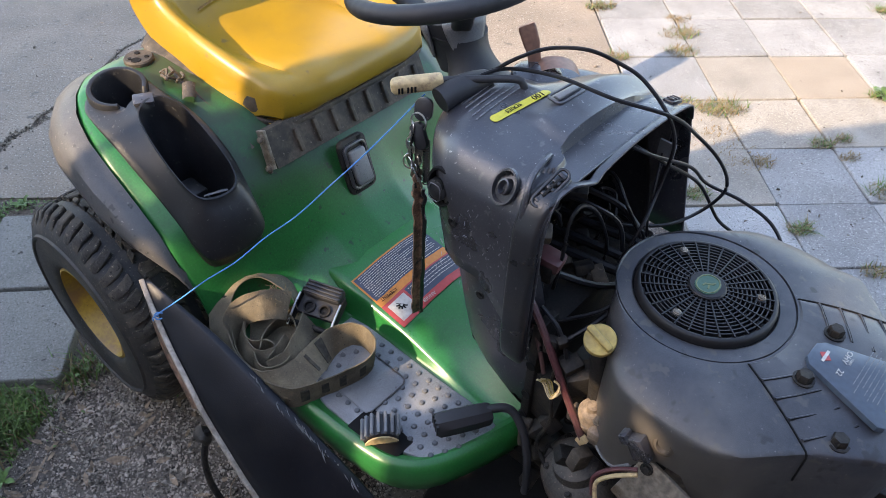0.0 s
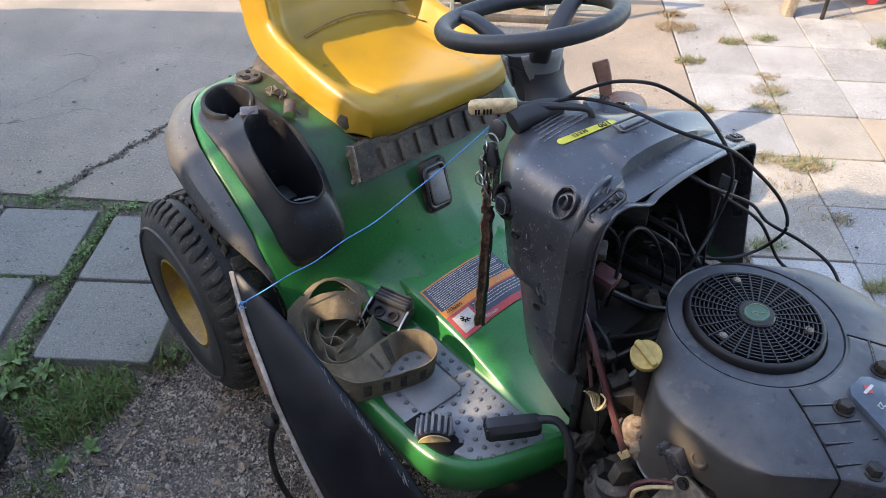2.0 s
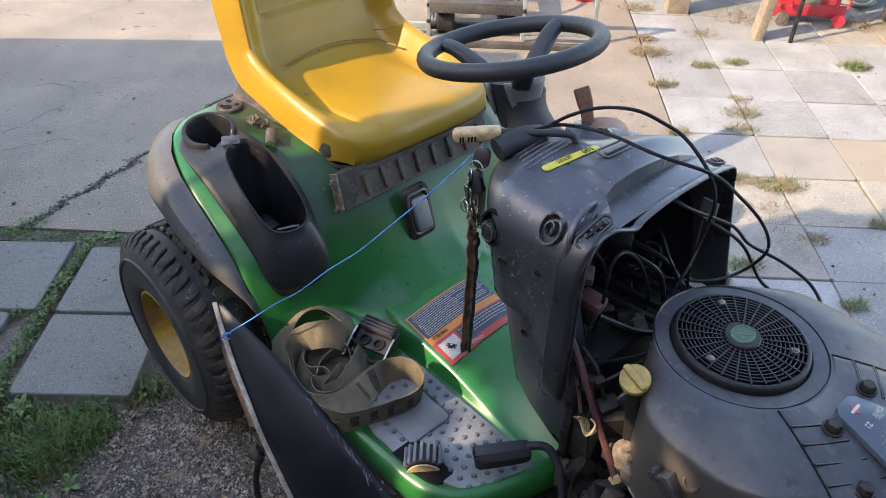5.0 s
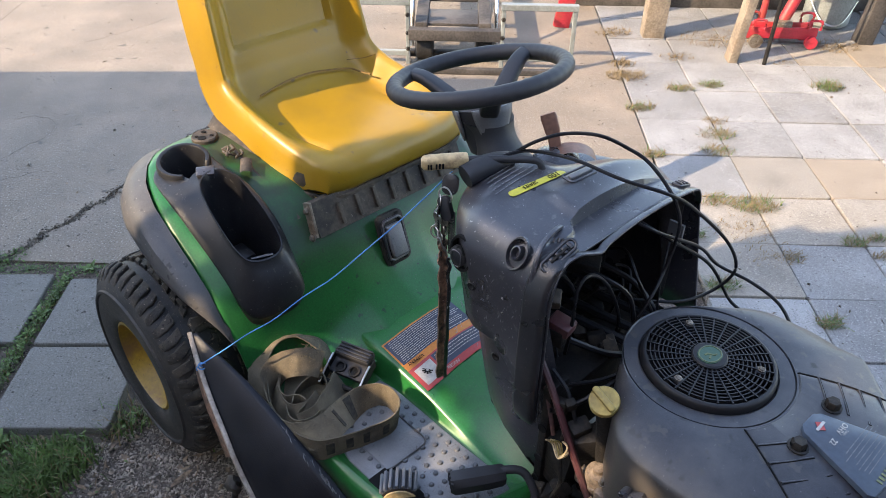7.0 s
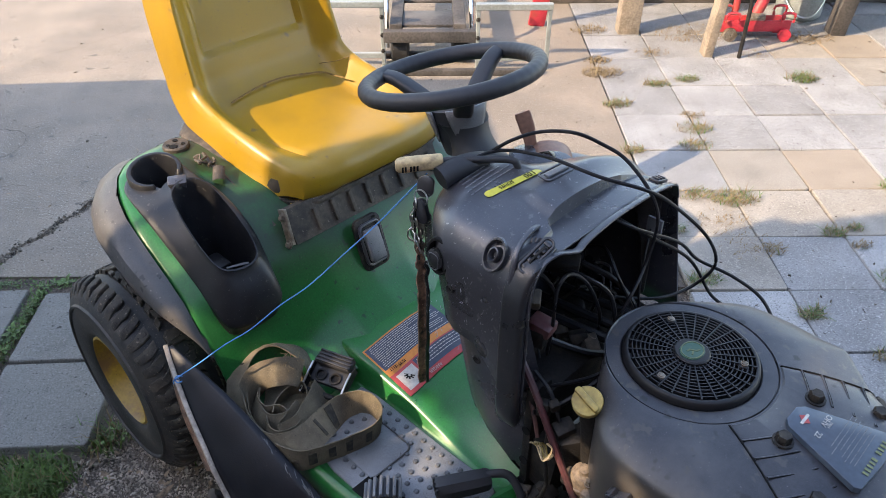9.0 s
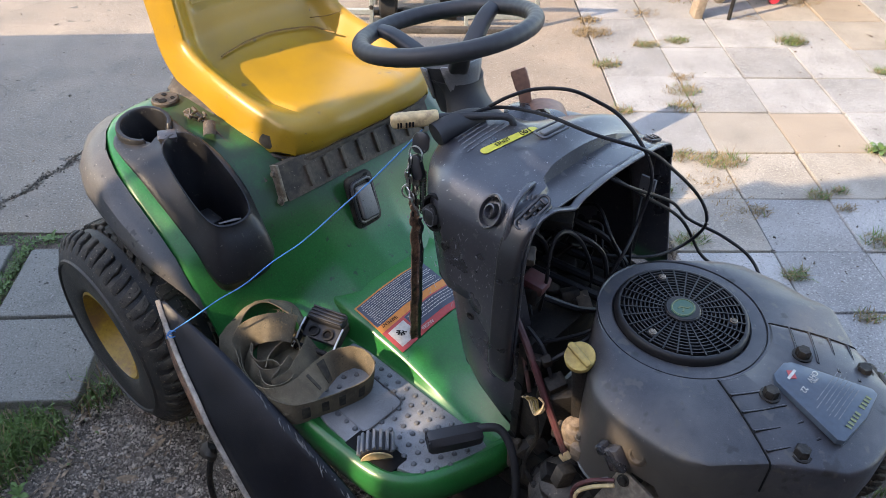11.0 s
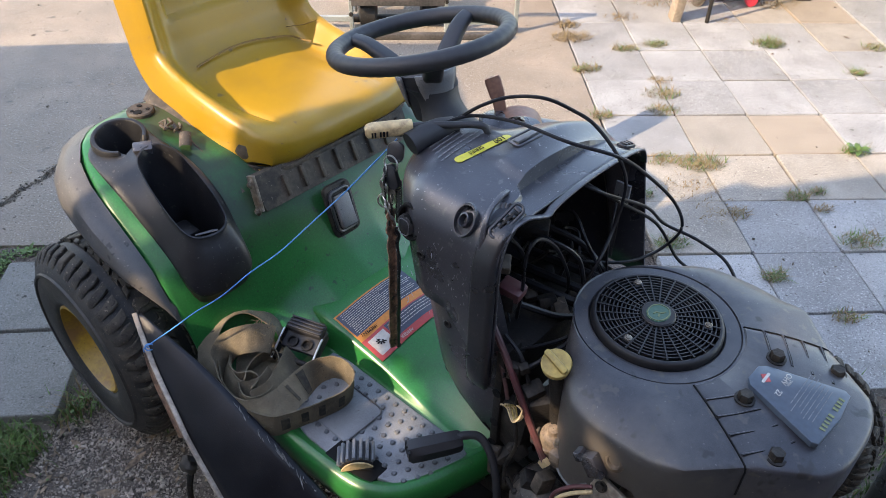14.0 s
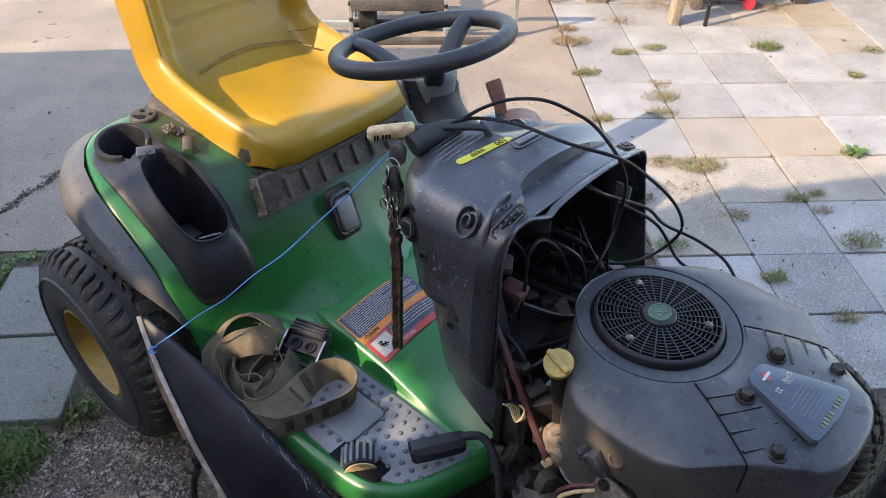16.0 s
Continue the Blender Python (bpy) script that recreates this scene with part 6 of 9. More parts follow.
# ---- foot area ----
def foot_parts():
    for v0, v1 in ((-0.405, -0.165), (0.12, 0.34)):
        bm = bmesh.new()
        edge = [(-0.74, -0.405), (-0.40, -0.402), (-0.315, -0.388), (-0.28, -0.366), (-0.255, -0.335), (-0.235, -0.29), (-0.222, -0.25), (-0.20, -0.165), (-0.74, -0.165)]
        slab_shape(bm, edge if v0 < 0 else [(u, v1 + v0 - (v + 0.405 + v0)) for u, v in edge], 0.296, 0.3085, 0.002)
        part("foot_floor", bm, GREEN, mower)
    # ribbed rubber pad with round studs
    out = [(-0.50, -0.392), (-0.47, -0.398), (-0.40, -0.398), (-0.395, -0.372), (-0.30, -0.372), (-0.285, -0.365), (-0.25, -0.352), (-0.228, -0.325), (-0.212, -0.28), (-0.205, -0.235), (-0.212, -0.214), (-0.235, -0.206), (-0.29, -0.206), (-0.36, -0.208), (-0.45, -0.208), (-0.56, -0.208), (-0.60, -0.215), (-0.60, -0.385)]
    bm = bmesh.new()
    slab_shape(bm, out, 0.306, 0.3195, 0.004)
    pad = part("tread_pad", bm, PADP, mower, "grey rubber tread pad with round studs")
    master = None
    rng = random.Random(2)
    for i in range(15):
        for j in range(7):
            u = -0.575 + 0.0255 * i + (0.012 if j % 2 else 0)
            v = -0.225 - 0.0235 * j
            if u > -0.225 - 0.4 * max(0, -0.30 - v) or (v < -0.345 and u > -0.42) or (-0.52 < u < -0.40 and -0.36 < v < -0.25):
                continue
            if master is None:
                bm = bmesh.new()
                revolve(bm, [(0.0060, 0.0), (0.0056, 0.0022), (0.0040, 0.0042), (0.0005, 0.0048)], 12)
                master = part("stud", bm, STUDP, pad)
                master.location = (u, v, 0.3185)
            else:
                o = new("stud", master.data)
                o.parent = pad
                o.location = (u, v, 0.3185)
    bm = bmesh.new()
    slab_shape(bm, [(-0.515, -0.36), (-0.405, -0.36), (-0.40, -0.35), (-0.40, -0.262), (-0.405, -0.255), (-0.515, -0.255)], 0.316, 0.3225, 0.003)
    part("smooth_panel", bm, PADP, pad)
    bm = bmesh.new()
    sweep(bm, smooth_path([(-0.51, -0.254, 0.3225), (-0.42, -0.254, 0.3225), (-0.402, -0.262, 0.3225), (-0.399, -0.28, 0.3225), (-0.399, -0.352, 0.3225)], 5), circle2(0.0018, 6))
    part("panel_ridge", bm, FENDERP, pad)
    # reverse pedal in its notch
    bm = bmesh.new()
    # solid block; the slot's shade is its near-black colour
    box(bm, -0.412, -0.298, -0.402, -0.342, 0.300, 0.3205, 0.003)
    part("pedal_slot", bm, SHADEINK, mower, "pedal slot, its shade painted near-black")
    m = Matrix.Translation((-0.352, -0.372, 0.334)) @ Matrix.Rotation(radians(46), 4, 'Z') @ Matrix.Rotation(radians(-10), 4, 'Y')
    bm = bmesh.new()
    rings = []
    for k in range(9):
        a = radians(-60 + 120 * k / 8)
        x = 0.037 * math.sin(a)
        z = 0.034 * math.cos(a) - 0.014
        rings.append([m @ Vector((x * 0.8, -0.020, -0.022)), m @ Vector((x, -0.021, z)), m @ Vector((x, 0.021, z)), m @ Vector((x * 0.8, 0.020, -0.022))])
    loft(bm, rings)
    rp = part("reverse_pedal", bm, RUBBERG, mower, "worn reverse pedal with a ribbed rubber top")
    bm = bmesh.new()
    face = [m @ Vector((0.033 * math.sin(radians(a)), -0.0225, 0.029 * math.cos(radians(a)) - 0.014)) for a in range(-70, 71, 14)]
    loft(bm, [face, [p + m.to_3x3() @ Vector((0, -0.003, 0)) for p in face]])
    part("side_face", bm, CREAM, rp, "worn cream side of the pedal")
    for k in range(7):
        a = radians(-52 + 104 * k / 6)
        bm = bmesh.new()
        box(bm, -0.0030, 0.0030, -0.0205, 0.0225, 0.0, 0.008, 0.0012, m @ Matrix.Translation((0.037 * math.sin(a), 0, 0.034 * math.cos(a) - 0.015)) @ Matrix.Rotation(a * 0.9, 4, 'Y'))
        part("rib", bm, TREADP, rp)
    # brake pedal arm with its rubber block
    bm = bmesh.new()
    tube(bm, [(-0.262, -0.305, 0.372), (-0.235, -0.262, 0.380), (-0.213, -0.228, 0.386), (-0.192, -0.206, 0.380), (-0.165, -0.205, 0.355), (-0.140, -0.215, 0.315), (-0.125, -0.225, 0.26), (-0.120, -0.23, 0.21)], 0.0080, 10)
    ba = part("brake_pedal", bm, RUBBERG, mower, "bent black brake pedal arm")
    bm = bmesh.new()
    d = Vector((0.046, 0.074, 0.008)).normalized()
    mm = Matrix.Translation((-0.243, -0.273, 0.376)) @ Matrix.Rotation(math.atan2(d.y, d.x), 4, 'Z')
    sec = [(-0.020, -0.016), (0.018, -0.017), (0.022, 0.002), (0.010, 0.018), (-0.012, 0.018), (-0.022, 0.006)]
    loft(bm, [[mm @ Vector((x, y * k, z * k)) for y, z in sec] for x, k in ((-0.052, 0.82), (-0.047, 0.98), (-0.02, 1.0), (0.02, 0.98), (0.044, 0.92), (0.050, 0.78))])
    blk = part("pedal_block", bm, RUBBERG, ba, "black rubber pedal block")
    for k in range(4):
        bm = bmesh.new()
        box(bm, -0.0545, -0.050, -0.017 + 0.009 * k, -0.012 + 0.009 * k, -0.012, 0.013, 0.001, mm)
        part("groove_rib", bm, RUBBERG, blk)



foot_parts()


def warning_label():
    """Safety label on the tunnel."""
    def tz(u, v):
        for (a, z0, e0, m0), (b, z1, e1, m1) in zip(TUNNEL, TUNNEL[1:]):
            if a <= u <= b:
                t = (u - a) / (b - a)
                z, e, m = z0 + (z1 - z0) * t, e0 + (e1 - e0) * t, m0 + (m1 - m0) * t
                d = min(v, 2 * CV - v) - e
                k = 0.0
                for (d0, k0), (d1, k1) in zip(((0.014, 0), (0.03, 0.10), (0.06, 0.38), (0.10, 0.75), (CV - e, 1.0)), ((0.03, 0.10), (0.06, 0.38), (0.10, 0.75), (CV - e, 1.0), (9, 1.0))):
                    if d0 <= d <= d1:
                        k = k0 + (k1 - k0) * (d - d0) / (d1 - d0)
                return z + (m - z) * k + 0.0008
        return 0.36
    def plate(name, mt, u0, u1, v0, v1, lift, parent):
        bm = bmesh.new()
        n, k = 10, 10
        vs = [[bm.verts.new((u0 + (u1 - u0) * i / n, v0 + (v1 - v0) * j / k, tz(u0 + (u1 - u0) * i / n, v0 + (v1 - v0) * j / k) + lift)) for j in range(k + 1)] for i in range(n + 1)]
        for i in range(n):
            for j in range(k):
                bm.faces.new((vs[i][j], vs[i + 1][j], vs[i + 1][j + 1], vs[i][j + 1]))
        return part(name, bm, mt, parent)
    u0, u1, v0, v1 = -0.636, -0.482, -0.178, 0.03
    lab = plate("warning_label", ORANGE, u0, u1, v0, v1, 0.0012, mower)
    lab["label"] = "orange, blue and red safety label"
    plate("text_field", LABELW, u0 + 0.004, u0 + 0.072, v0 + 0.004, v1, 0.0016, lab)
    plate("red_field", REDL, u0 + 0.090, u1, v0, v1, 0.0016, lab)
    plate("blue_field", LABELW, u0 + 0.094, u1 - 0.018, v0 + 0.062, v1, 0.0020, lab)
    plate("pictogram_field", WHITEL, u0 + 0.098, u1 - 0.010, v0 + 0.010, v0 + 0.056, 0.0020, lab)
    bm = bmesh.new()
    for k in range(9):
        a = radians(40 * k)
        box(bm, 0.003, 0.012, -0.0016, 0.0016, 0, 0.0004, 0, Matrix.Translation((u0 + 0.116, v0 + 0.033, tz(u0 + 0.116, v0 + 0.033) + 0.0024)) @ Matrix.Rotation(a, 4, 'Z'))
    part("pictogram", bm, SHADEINK, lab, smooth=False)
    rng = random.Random(6)
    for r in range(13):
        bm = bmesh.new()
        u, a = u0 + 0.008 + 0.0050 * r, v0 + 0.009 + rng.uniform(0, 0.006)
        end = v1 - 0.008 - (rng.uniform(0.02, 0.09) if r % 4 == 3 else rng.uniform(0, 0.01))
        while a < end:
            w = rng.uniform(0.0025, 0.009)
            box(bm, u - 0.0007, u + 0.0007, a, a + w, 0, 0.0003, 0)
            a += w + 0.0016
        for v in bm.verts:
            v.co.z += tz(v.co.x, v.co.y) + 0.0020
        part("print_line", bm, WHITEL, lab, smooth=False)
    for r in range(4):
        bm = bmesh.new()
        u, a = u0 + 0.100 + 0.0075 * r, v0 + 0.068
        while a < v1 - 0.01:
            w = rng.uniform(0.003, 0.009)
            box(bm, u - 0.0009, u + 0.0009, a, a + w, 0, 0.0004, 0)
            a += w + 0.0025
        for v in bm.verts:
            v.co.z += tz(v.co.x, v.co.y) + 0.0024
        part("print_line", bm, WHITEL, lab, smooth=False)
    m = Matrix.Translation((u0 + 0.081, v0 + 0.046, tz(u0 + 0.081, v0 + 0.046) + 0.0026)) @ Matrix.Rotation(radians(12), 4, 'Y') @ Matrix.Rotation(radians(90), 4, 'Z') @ Matrix.Rotation(radians(180), 4, 'Z')
    writing("AVERTISSEMENT", 0.0105, SHADEINK, m, lab)
    m = Matrix.Translation((u1 - 0.009, v0 + 0.088, tz(u1 - 0.009, v0 + 0.088) + 0.0026)) @ Matrix.Rotation(radians(8), 4, 'Y') @ Matrix.Rotation(radians(-90), 4, 'Z')
    writing("DANGER", 0.0115, WHITEL, m, lab)


warning_label()


# ---- discharge chute, propped up beside the wheel ----
def chute():
    bm = bmesh.new()
    # outer (right) rim from the raised tip down to the soil, and the upper edge along the footrest
    rim = smooth_path([(-0.846, -0.505, 0.472), (-0.800, -0.520, 0.440), (-0.735, -0.537, 0.390), (-0.672, -0.549, 0.340), (-0.632, -0.556, 0.300), (-0.575, -0.560, 0.240), (-0.520, -0.562, 0.180), (-0.45, -0.56, 0.105), (-0.38, -0.555, 0.04)], 4)
    top = smooth_path([(-0.838, -0.498, 0.474), (-0.775, -0.492, 0.460), (-0.690, -0.478, 0.430), (-0.610, -0.468, 0.395), (-0.520, -0.460, 0.355), (-0.430, -0.452, 0.310), (-0.350, -0.440, 0.255), (-0.270, -0.43, 0.19), (-0.19, -0.42, 0.12)], 4)
    rows = []
    for a, b in zip(rim, top):
        d = (a - b).length
        row = []
        for k in range(9):
            t = k / 8
            p = b.lerp(a, t)
            p += Vector((0.25, -0.75, 0.45)).normalized() * (0.30 * d * t * (1 - t))
            row.append(p)
        rows.append(row)
    loft(bm, rows, closed=False)
    c = part("discharge_chute", bm, CHUTEP, mower, "dark plastic discharge chute, scratched, tied up with cord")
    c.modifiers.new("thick", 'SOLIDIFY').thickness = 0.007
    # rusty inner flap that folds back under the raised edge
    bm = bmesh.new()
    fold = smooth_path([(-0.850, -0.500, 0.466), (-0.800, -0.517, 0.432), (-0.735, -0.534, 0.384), (-0.672, -0.546, 0.335), (-0.640, -0.552, 0.305)], 4)
    n = len(fold)
    rows = []
    for i, p in enumerate(fold):
        w = 0.050 * math.sin(min(1, (i + 1) / n * 1.6) * math.pi / 2)
        rows.append([p, p + Vector((-0.75, -0.20, -0.55)).normalized() * w * 0.5, p + Vector((-0.80, -0.15, -0.60)).normalized() * w])
    loft(bm, rows, closed=False)
    f = part("back_flap", bm, BARK, c, "brown worn back of the chute")
    f.modifiers.new("thick", 'SOLIDIFY').thickness = 0.005
    bm = bmesh.new()
    sweep(bm, [p + Vector((-0.003, -0.003, 0.001)) for p in rim], rrect2(0.010, 0.010, 0.003, 2))
    part("pale_edge", bm, EDGEP, c, "pale worn plastic edge")
    rng = random.Random(12)
    for k in range(44):
        bm = bmesh.new()
        i = rng.randrange(13, 25)
        p = top[i] + (rim[i] - top[i]) * rng.uniform(0.0, 0.10) ** 1.2 + Vector((rng.uniform(-0.02, 0.02), 0, 0))
        row = []
        q = p + Vector((rng.uniform(0.01, 0.05), rng.uniform(-0.02, 0.012), -0.030)) * rng.uniform(0.1, 0.6)
        nrm = Vector((0.25, -0.75, 0.45)).normalized()
        side = (q - p).cross(nrm).normalized() * rng.uniform(0.0006, 0.0018)
        loft(bm, [[p - side * 0.2 + nrm * 0.006, p + side * 0.2 + nrm * 0.006], [p.lerp(q, 0.5) - side + nrm * 0.0075, p.lerp(q, 0.5) + side + nrm * 0.0075], [q - side * 0.2 + nrm * 0.006, q + side * 0.2 + nrm * 0.006]], closed=False)
        part("scratch", bm, TREADP, c)


chute()

# ---- seat base, switch box, levers, cables ----
def seat_base():
    bm = bmesh.new()
    # pan under the cushion
    rings = []
    for z, k in ((0.672, 0.98), (0.650, 1.0), (0.632, 0.985), (0.622, 0.95), (0.60, 0.90)):
        rings.append([(-1.066 + x * k, 0.07 + y * k, z) for x, y in rrect2(0.385, 0.455, 0.075, 8)])
    loft(bm, rings)
    sb = part("seat_pan", bm, DUSTY, mower, "dusty brown seat pan")
    # ribbed front plate of the pan
    bm = bmesh.new()
    loft(bm, [[(-0.880 + 0.036 * k + d, v, 0.632 - 0.072 * k) for d, k in ((0, 0), (0.012, 0), (0.012, 1), (0, 1))] for v in (-0.178, -0.174, 0.266, 0.270)])
    part("front_plate", bm, DUSTY, sb, "dusty ribbed plate below the cushion")
    for k in range(8):
        bm = bmesh.new()
        v = -0.110 + 0.050 * k
        box(bm, -0.005, 0.006, v - 0.005, v + 0.005, -0.028, 0.022, 0.0025, Matrix.Translation((-0.846, 0, 0.594)) @ Matrix.Rotation(radians(-26), 4, 'Y'))
        part("rib", bm, DUSTY, sb)
    # side arm with bolts, and the lower bracket
    bm = bmesh.new()
    pts = [(-0.866, -0.184, 0.640), (-0.850, -0.188, 0.604), (-0.834, -0.192, 0.568)]
    sweep(bm, smooth_path(pts, 4), rrect2(0.028, 0.008, 0.003, 2), up=(0, 1, 0))
    part("side_arm", bm, STEEL, sb, "pale worn steel arm")
    for c in ((-0.858, -0.190, 0.625), (-0.834, -0.197, 0.570)):
        bm = bmesh.new()
        bolt(bm, Matrix.Translation(c) @ Matrix.Rotation(radians(75), 4, 'X'), 0.0065, 0.008, 0.010)
        part("bolt", bm, STEEL, sb)
    bm = bmesh.new()
    tube(bm, [(-0.885, -0.195, 0.592), (-0.96, -0.205, 0.632), (-1.06, -0.21, 0.662), (-1.14, -0.20, 0.672)], 0.007, 8)
    part("side_rail", bm, DUSTY, sb)
    # torn fabric boot and crumpled liner along the right edge of the cushion
    bm = bmesh.new()
    rng = random.Random(31)
    path = smooth_path([(-1.00, -0.182, 0.640), (-1.05, -0.192, 0.654), (-1.10, -0.198, 0.664), (-1.15, -0.198, 0.672), (-1.20, -0.190, 0.680), (-1.26, -0.175, 0.695)], 5)
    rows = []
    for i, p in enumerate(path):
        w = 0.018 + 0.010 * noise.noise(Vector((i * 0.6, 0, 0)))
        rows.append([p + Vector((0, 0.03, 0.012)), p + Vector((0, 0.004, 0.004)), p + Vector((0.004 * rng.uniform(-1, 1), -w * 0.6, -0.008 + 0.006 * rng.uniform(-1, 1))), p + Vector((0.006 * rng.uniform(-1, 1), -w, -0.018 + 0.008 * rng.uniform(-1, 1)))])
    loft(bm, rows, closed=False)
    part("seat_liner", bm, DUSTY, sb, "crumpled dusty liner under the cushion")
    bm = bmesh.new()
    for k in range(6):
        c = Vector((-1.085 + rng.uniform(-0.02, 0.02), -0.225 + rng.uniform(-0.012, 0.012), 0.678))
        tube(bm, [c, c + Vector((rng.uniform(-0.02, 0.02), rng.uniform(-0.02, 0.02), 0.012)), c + Vector((rng.uniform(-0.03, 0.03), rng.uniform(-0.02, 0.02), 0.004))], 0.003, 5)
    part("wire_knot", bm, DUSTY, sb, "knotted pale wire", kind="stuff")
    bm = bmesh.new()
    m = Matrix.Translation((-1.035, -0.225, 0.672)) @ Matrix.Rotation(radians(-35), 4, 'Z') @ Matrix.Rotation(radians(12), 4, 'Y')
    loft(bm, [[m @ Vector((x, 0.014 * math.cos(a), 0.010 * math.sin(a))) for a in [radians(20 + 140 * j / 8) for j in range(9)]] for x in (-0.022, 0.0, 0.022)], closed=False)
    part("torn_sleeve", bm, DUSTY, sb, "torn dusty plastic sleeve")


seat_base()


def seat_trim():
    # dark line under the cushion, pad seams, recessed back panel, split in the vinyl
    bm = bmesh.new()
    edge = [(-0.866, -0.100, 0.619), (-0.864, -0.04, 0.618), (-0.864, 0.07, 0.619), (-0.864, 0.18, 0.619), (-0.870, 0.262, 0.622), (-0.895, 0.305, 0.632), (-0.94, 0.318, 0.640)]
    sweep(bm, smooth_path([(-1.12, -0.175, 0.660), (-1.04, -0.172, 0.645), (-0.97, -0.162, 0.631), (-0.925, -0.150, 0.624), (-0.892, -0.132, 0.620)] + edge, 6), rrect2(0.010, 0.014, 0.004, 2))
    part("lower_trim", bm, DUSTY, seat_ob, "dusty dark edge trim")
    bm = bmesh.new()
    tube(bm, [(-1.2335, 0.220, 0.7385), (-1.205, 0.228, 0.7480), (-1.182, 0.240, 0.7550), (-1.165, 0.266, 0.7635)], 0.0012, 6)
    part("vinyl_split", bm, SEAMB, seat_ob, "dark split in the vinyl")
    bm = bmesh.new()
    sweep(bm, smooth_path([(-1.215, -0.063, 0.7305), (-1.225, 0.021, 0.7405), (-1.226, 0.093, 0.7415), (-1.216, 0.16, 0.7345), (-1.204, 0.207, 0.7275), (-1.165, 0.215, 0.728), (-1.133, 0.219, 0.7315)], 6), [(-0.0022, -0.002), (0.0022, -0.002), (0.001, 0.0014), (-0.001, 0.0014)])
    part("pan_seam", bm, SEAMB, seat_ob)


seat_trim()


def switch_box():
    # socket plate on the body's front face
    m = Matrix.Translation((-0.782, -0.012, 0.508)) @ Matrix.Rotation(radians(72), 4, 'Y') @ Matrix.Rotation(radians(90), 4, 'Z')
    bm = bmesh.new()
    slab_shape(bm, [(x, y) for x, y in rrect2(0.076, 0.128, 0.016, 5)], -0.006, 0.004, 0.002)
    bmesh.ops.transform(bm, matrix=m, verts=bm.verts)
    s = part("switch_plate", bm, GREASE, mower, "dusty black switch plate on the green body")
    bm = bmesh.new()
    sweep(bm, [m @ Vector((x, y, 0.006)) for x, y in rrect2(0.056, 0.098, 0.012, 5)], rrect2(0.006, 0.010, 0.002, 2), up=m.to_3x3() @ Vector((0, 0, 1)), closed=True)
    part("rim", bm, BLACKP, s)
    bm = bmesh.new()
    box(bm, -0.021, 0.021, -0.042, 0.036, 0.002, 0.020, 0.005, m @ Matrix.Rotation(radians(-4), 4, 'X'))
    part("rocker", bm, TREADP, s, "dusty grey cover")
    # slots are raised blocks, the shade in them painted on
    for x, y in ((-0.02, -0.056), (0.02, -0.056), (0.02, 0.056)):
        bm = bmesh.new()
        box(bm, x - 0.006, x + 0.006, y - 0.003, y + 0.003, 0.002, 0.0052, 0.001, m)
        part("slot", bm, SHADEINK, s)
    for v, z0, z1 in ((-0.052, 0.36, 0.47),):
        bm = bmesh.new()
        tube(bm, [(-0.7625 - (z0 - 0.43) * 0.2, v, z0 + 0.03), (-0.785 , v - 0.004, (z0 + z1) / 2 + 0.01), (-0.80 - (z1 - 0.5) * 0.15, v - 0.008, z1)], 0.0012, 5)
        part("stain_drip", bm, GREASE, mower)


switch_box()


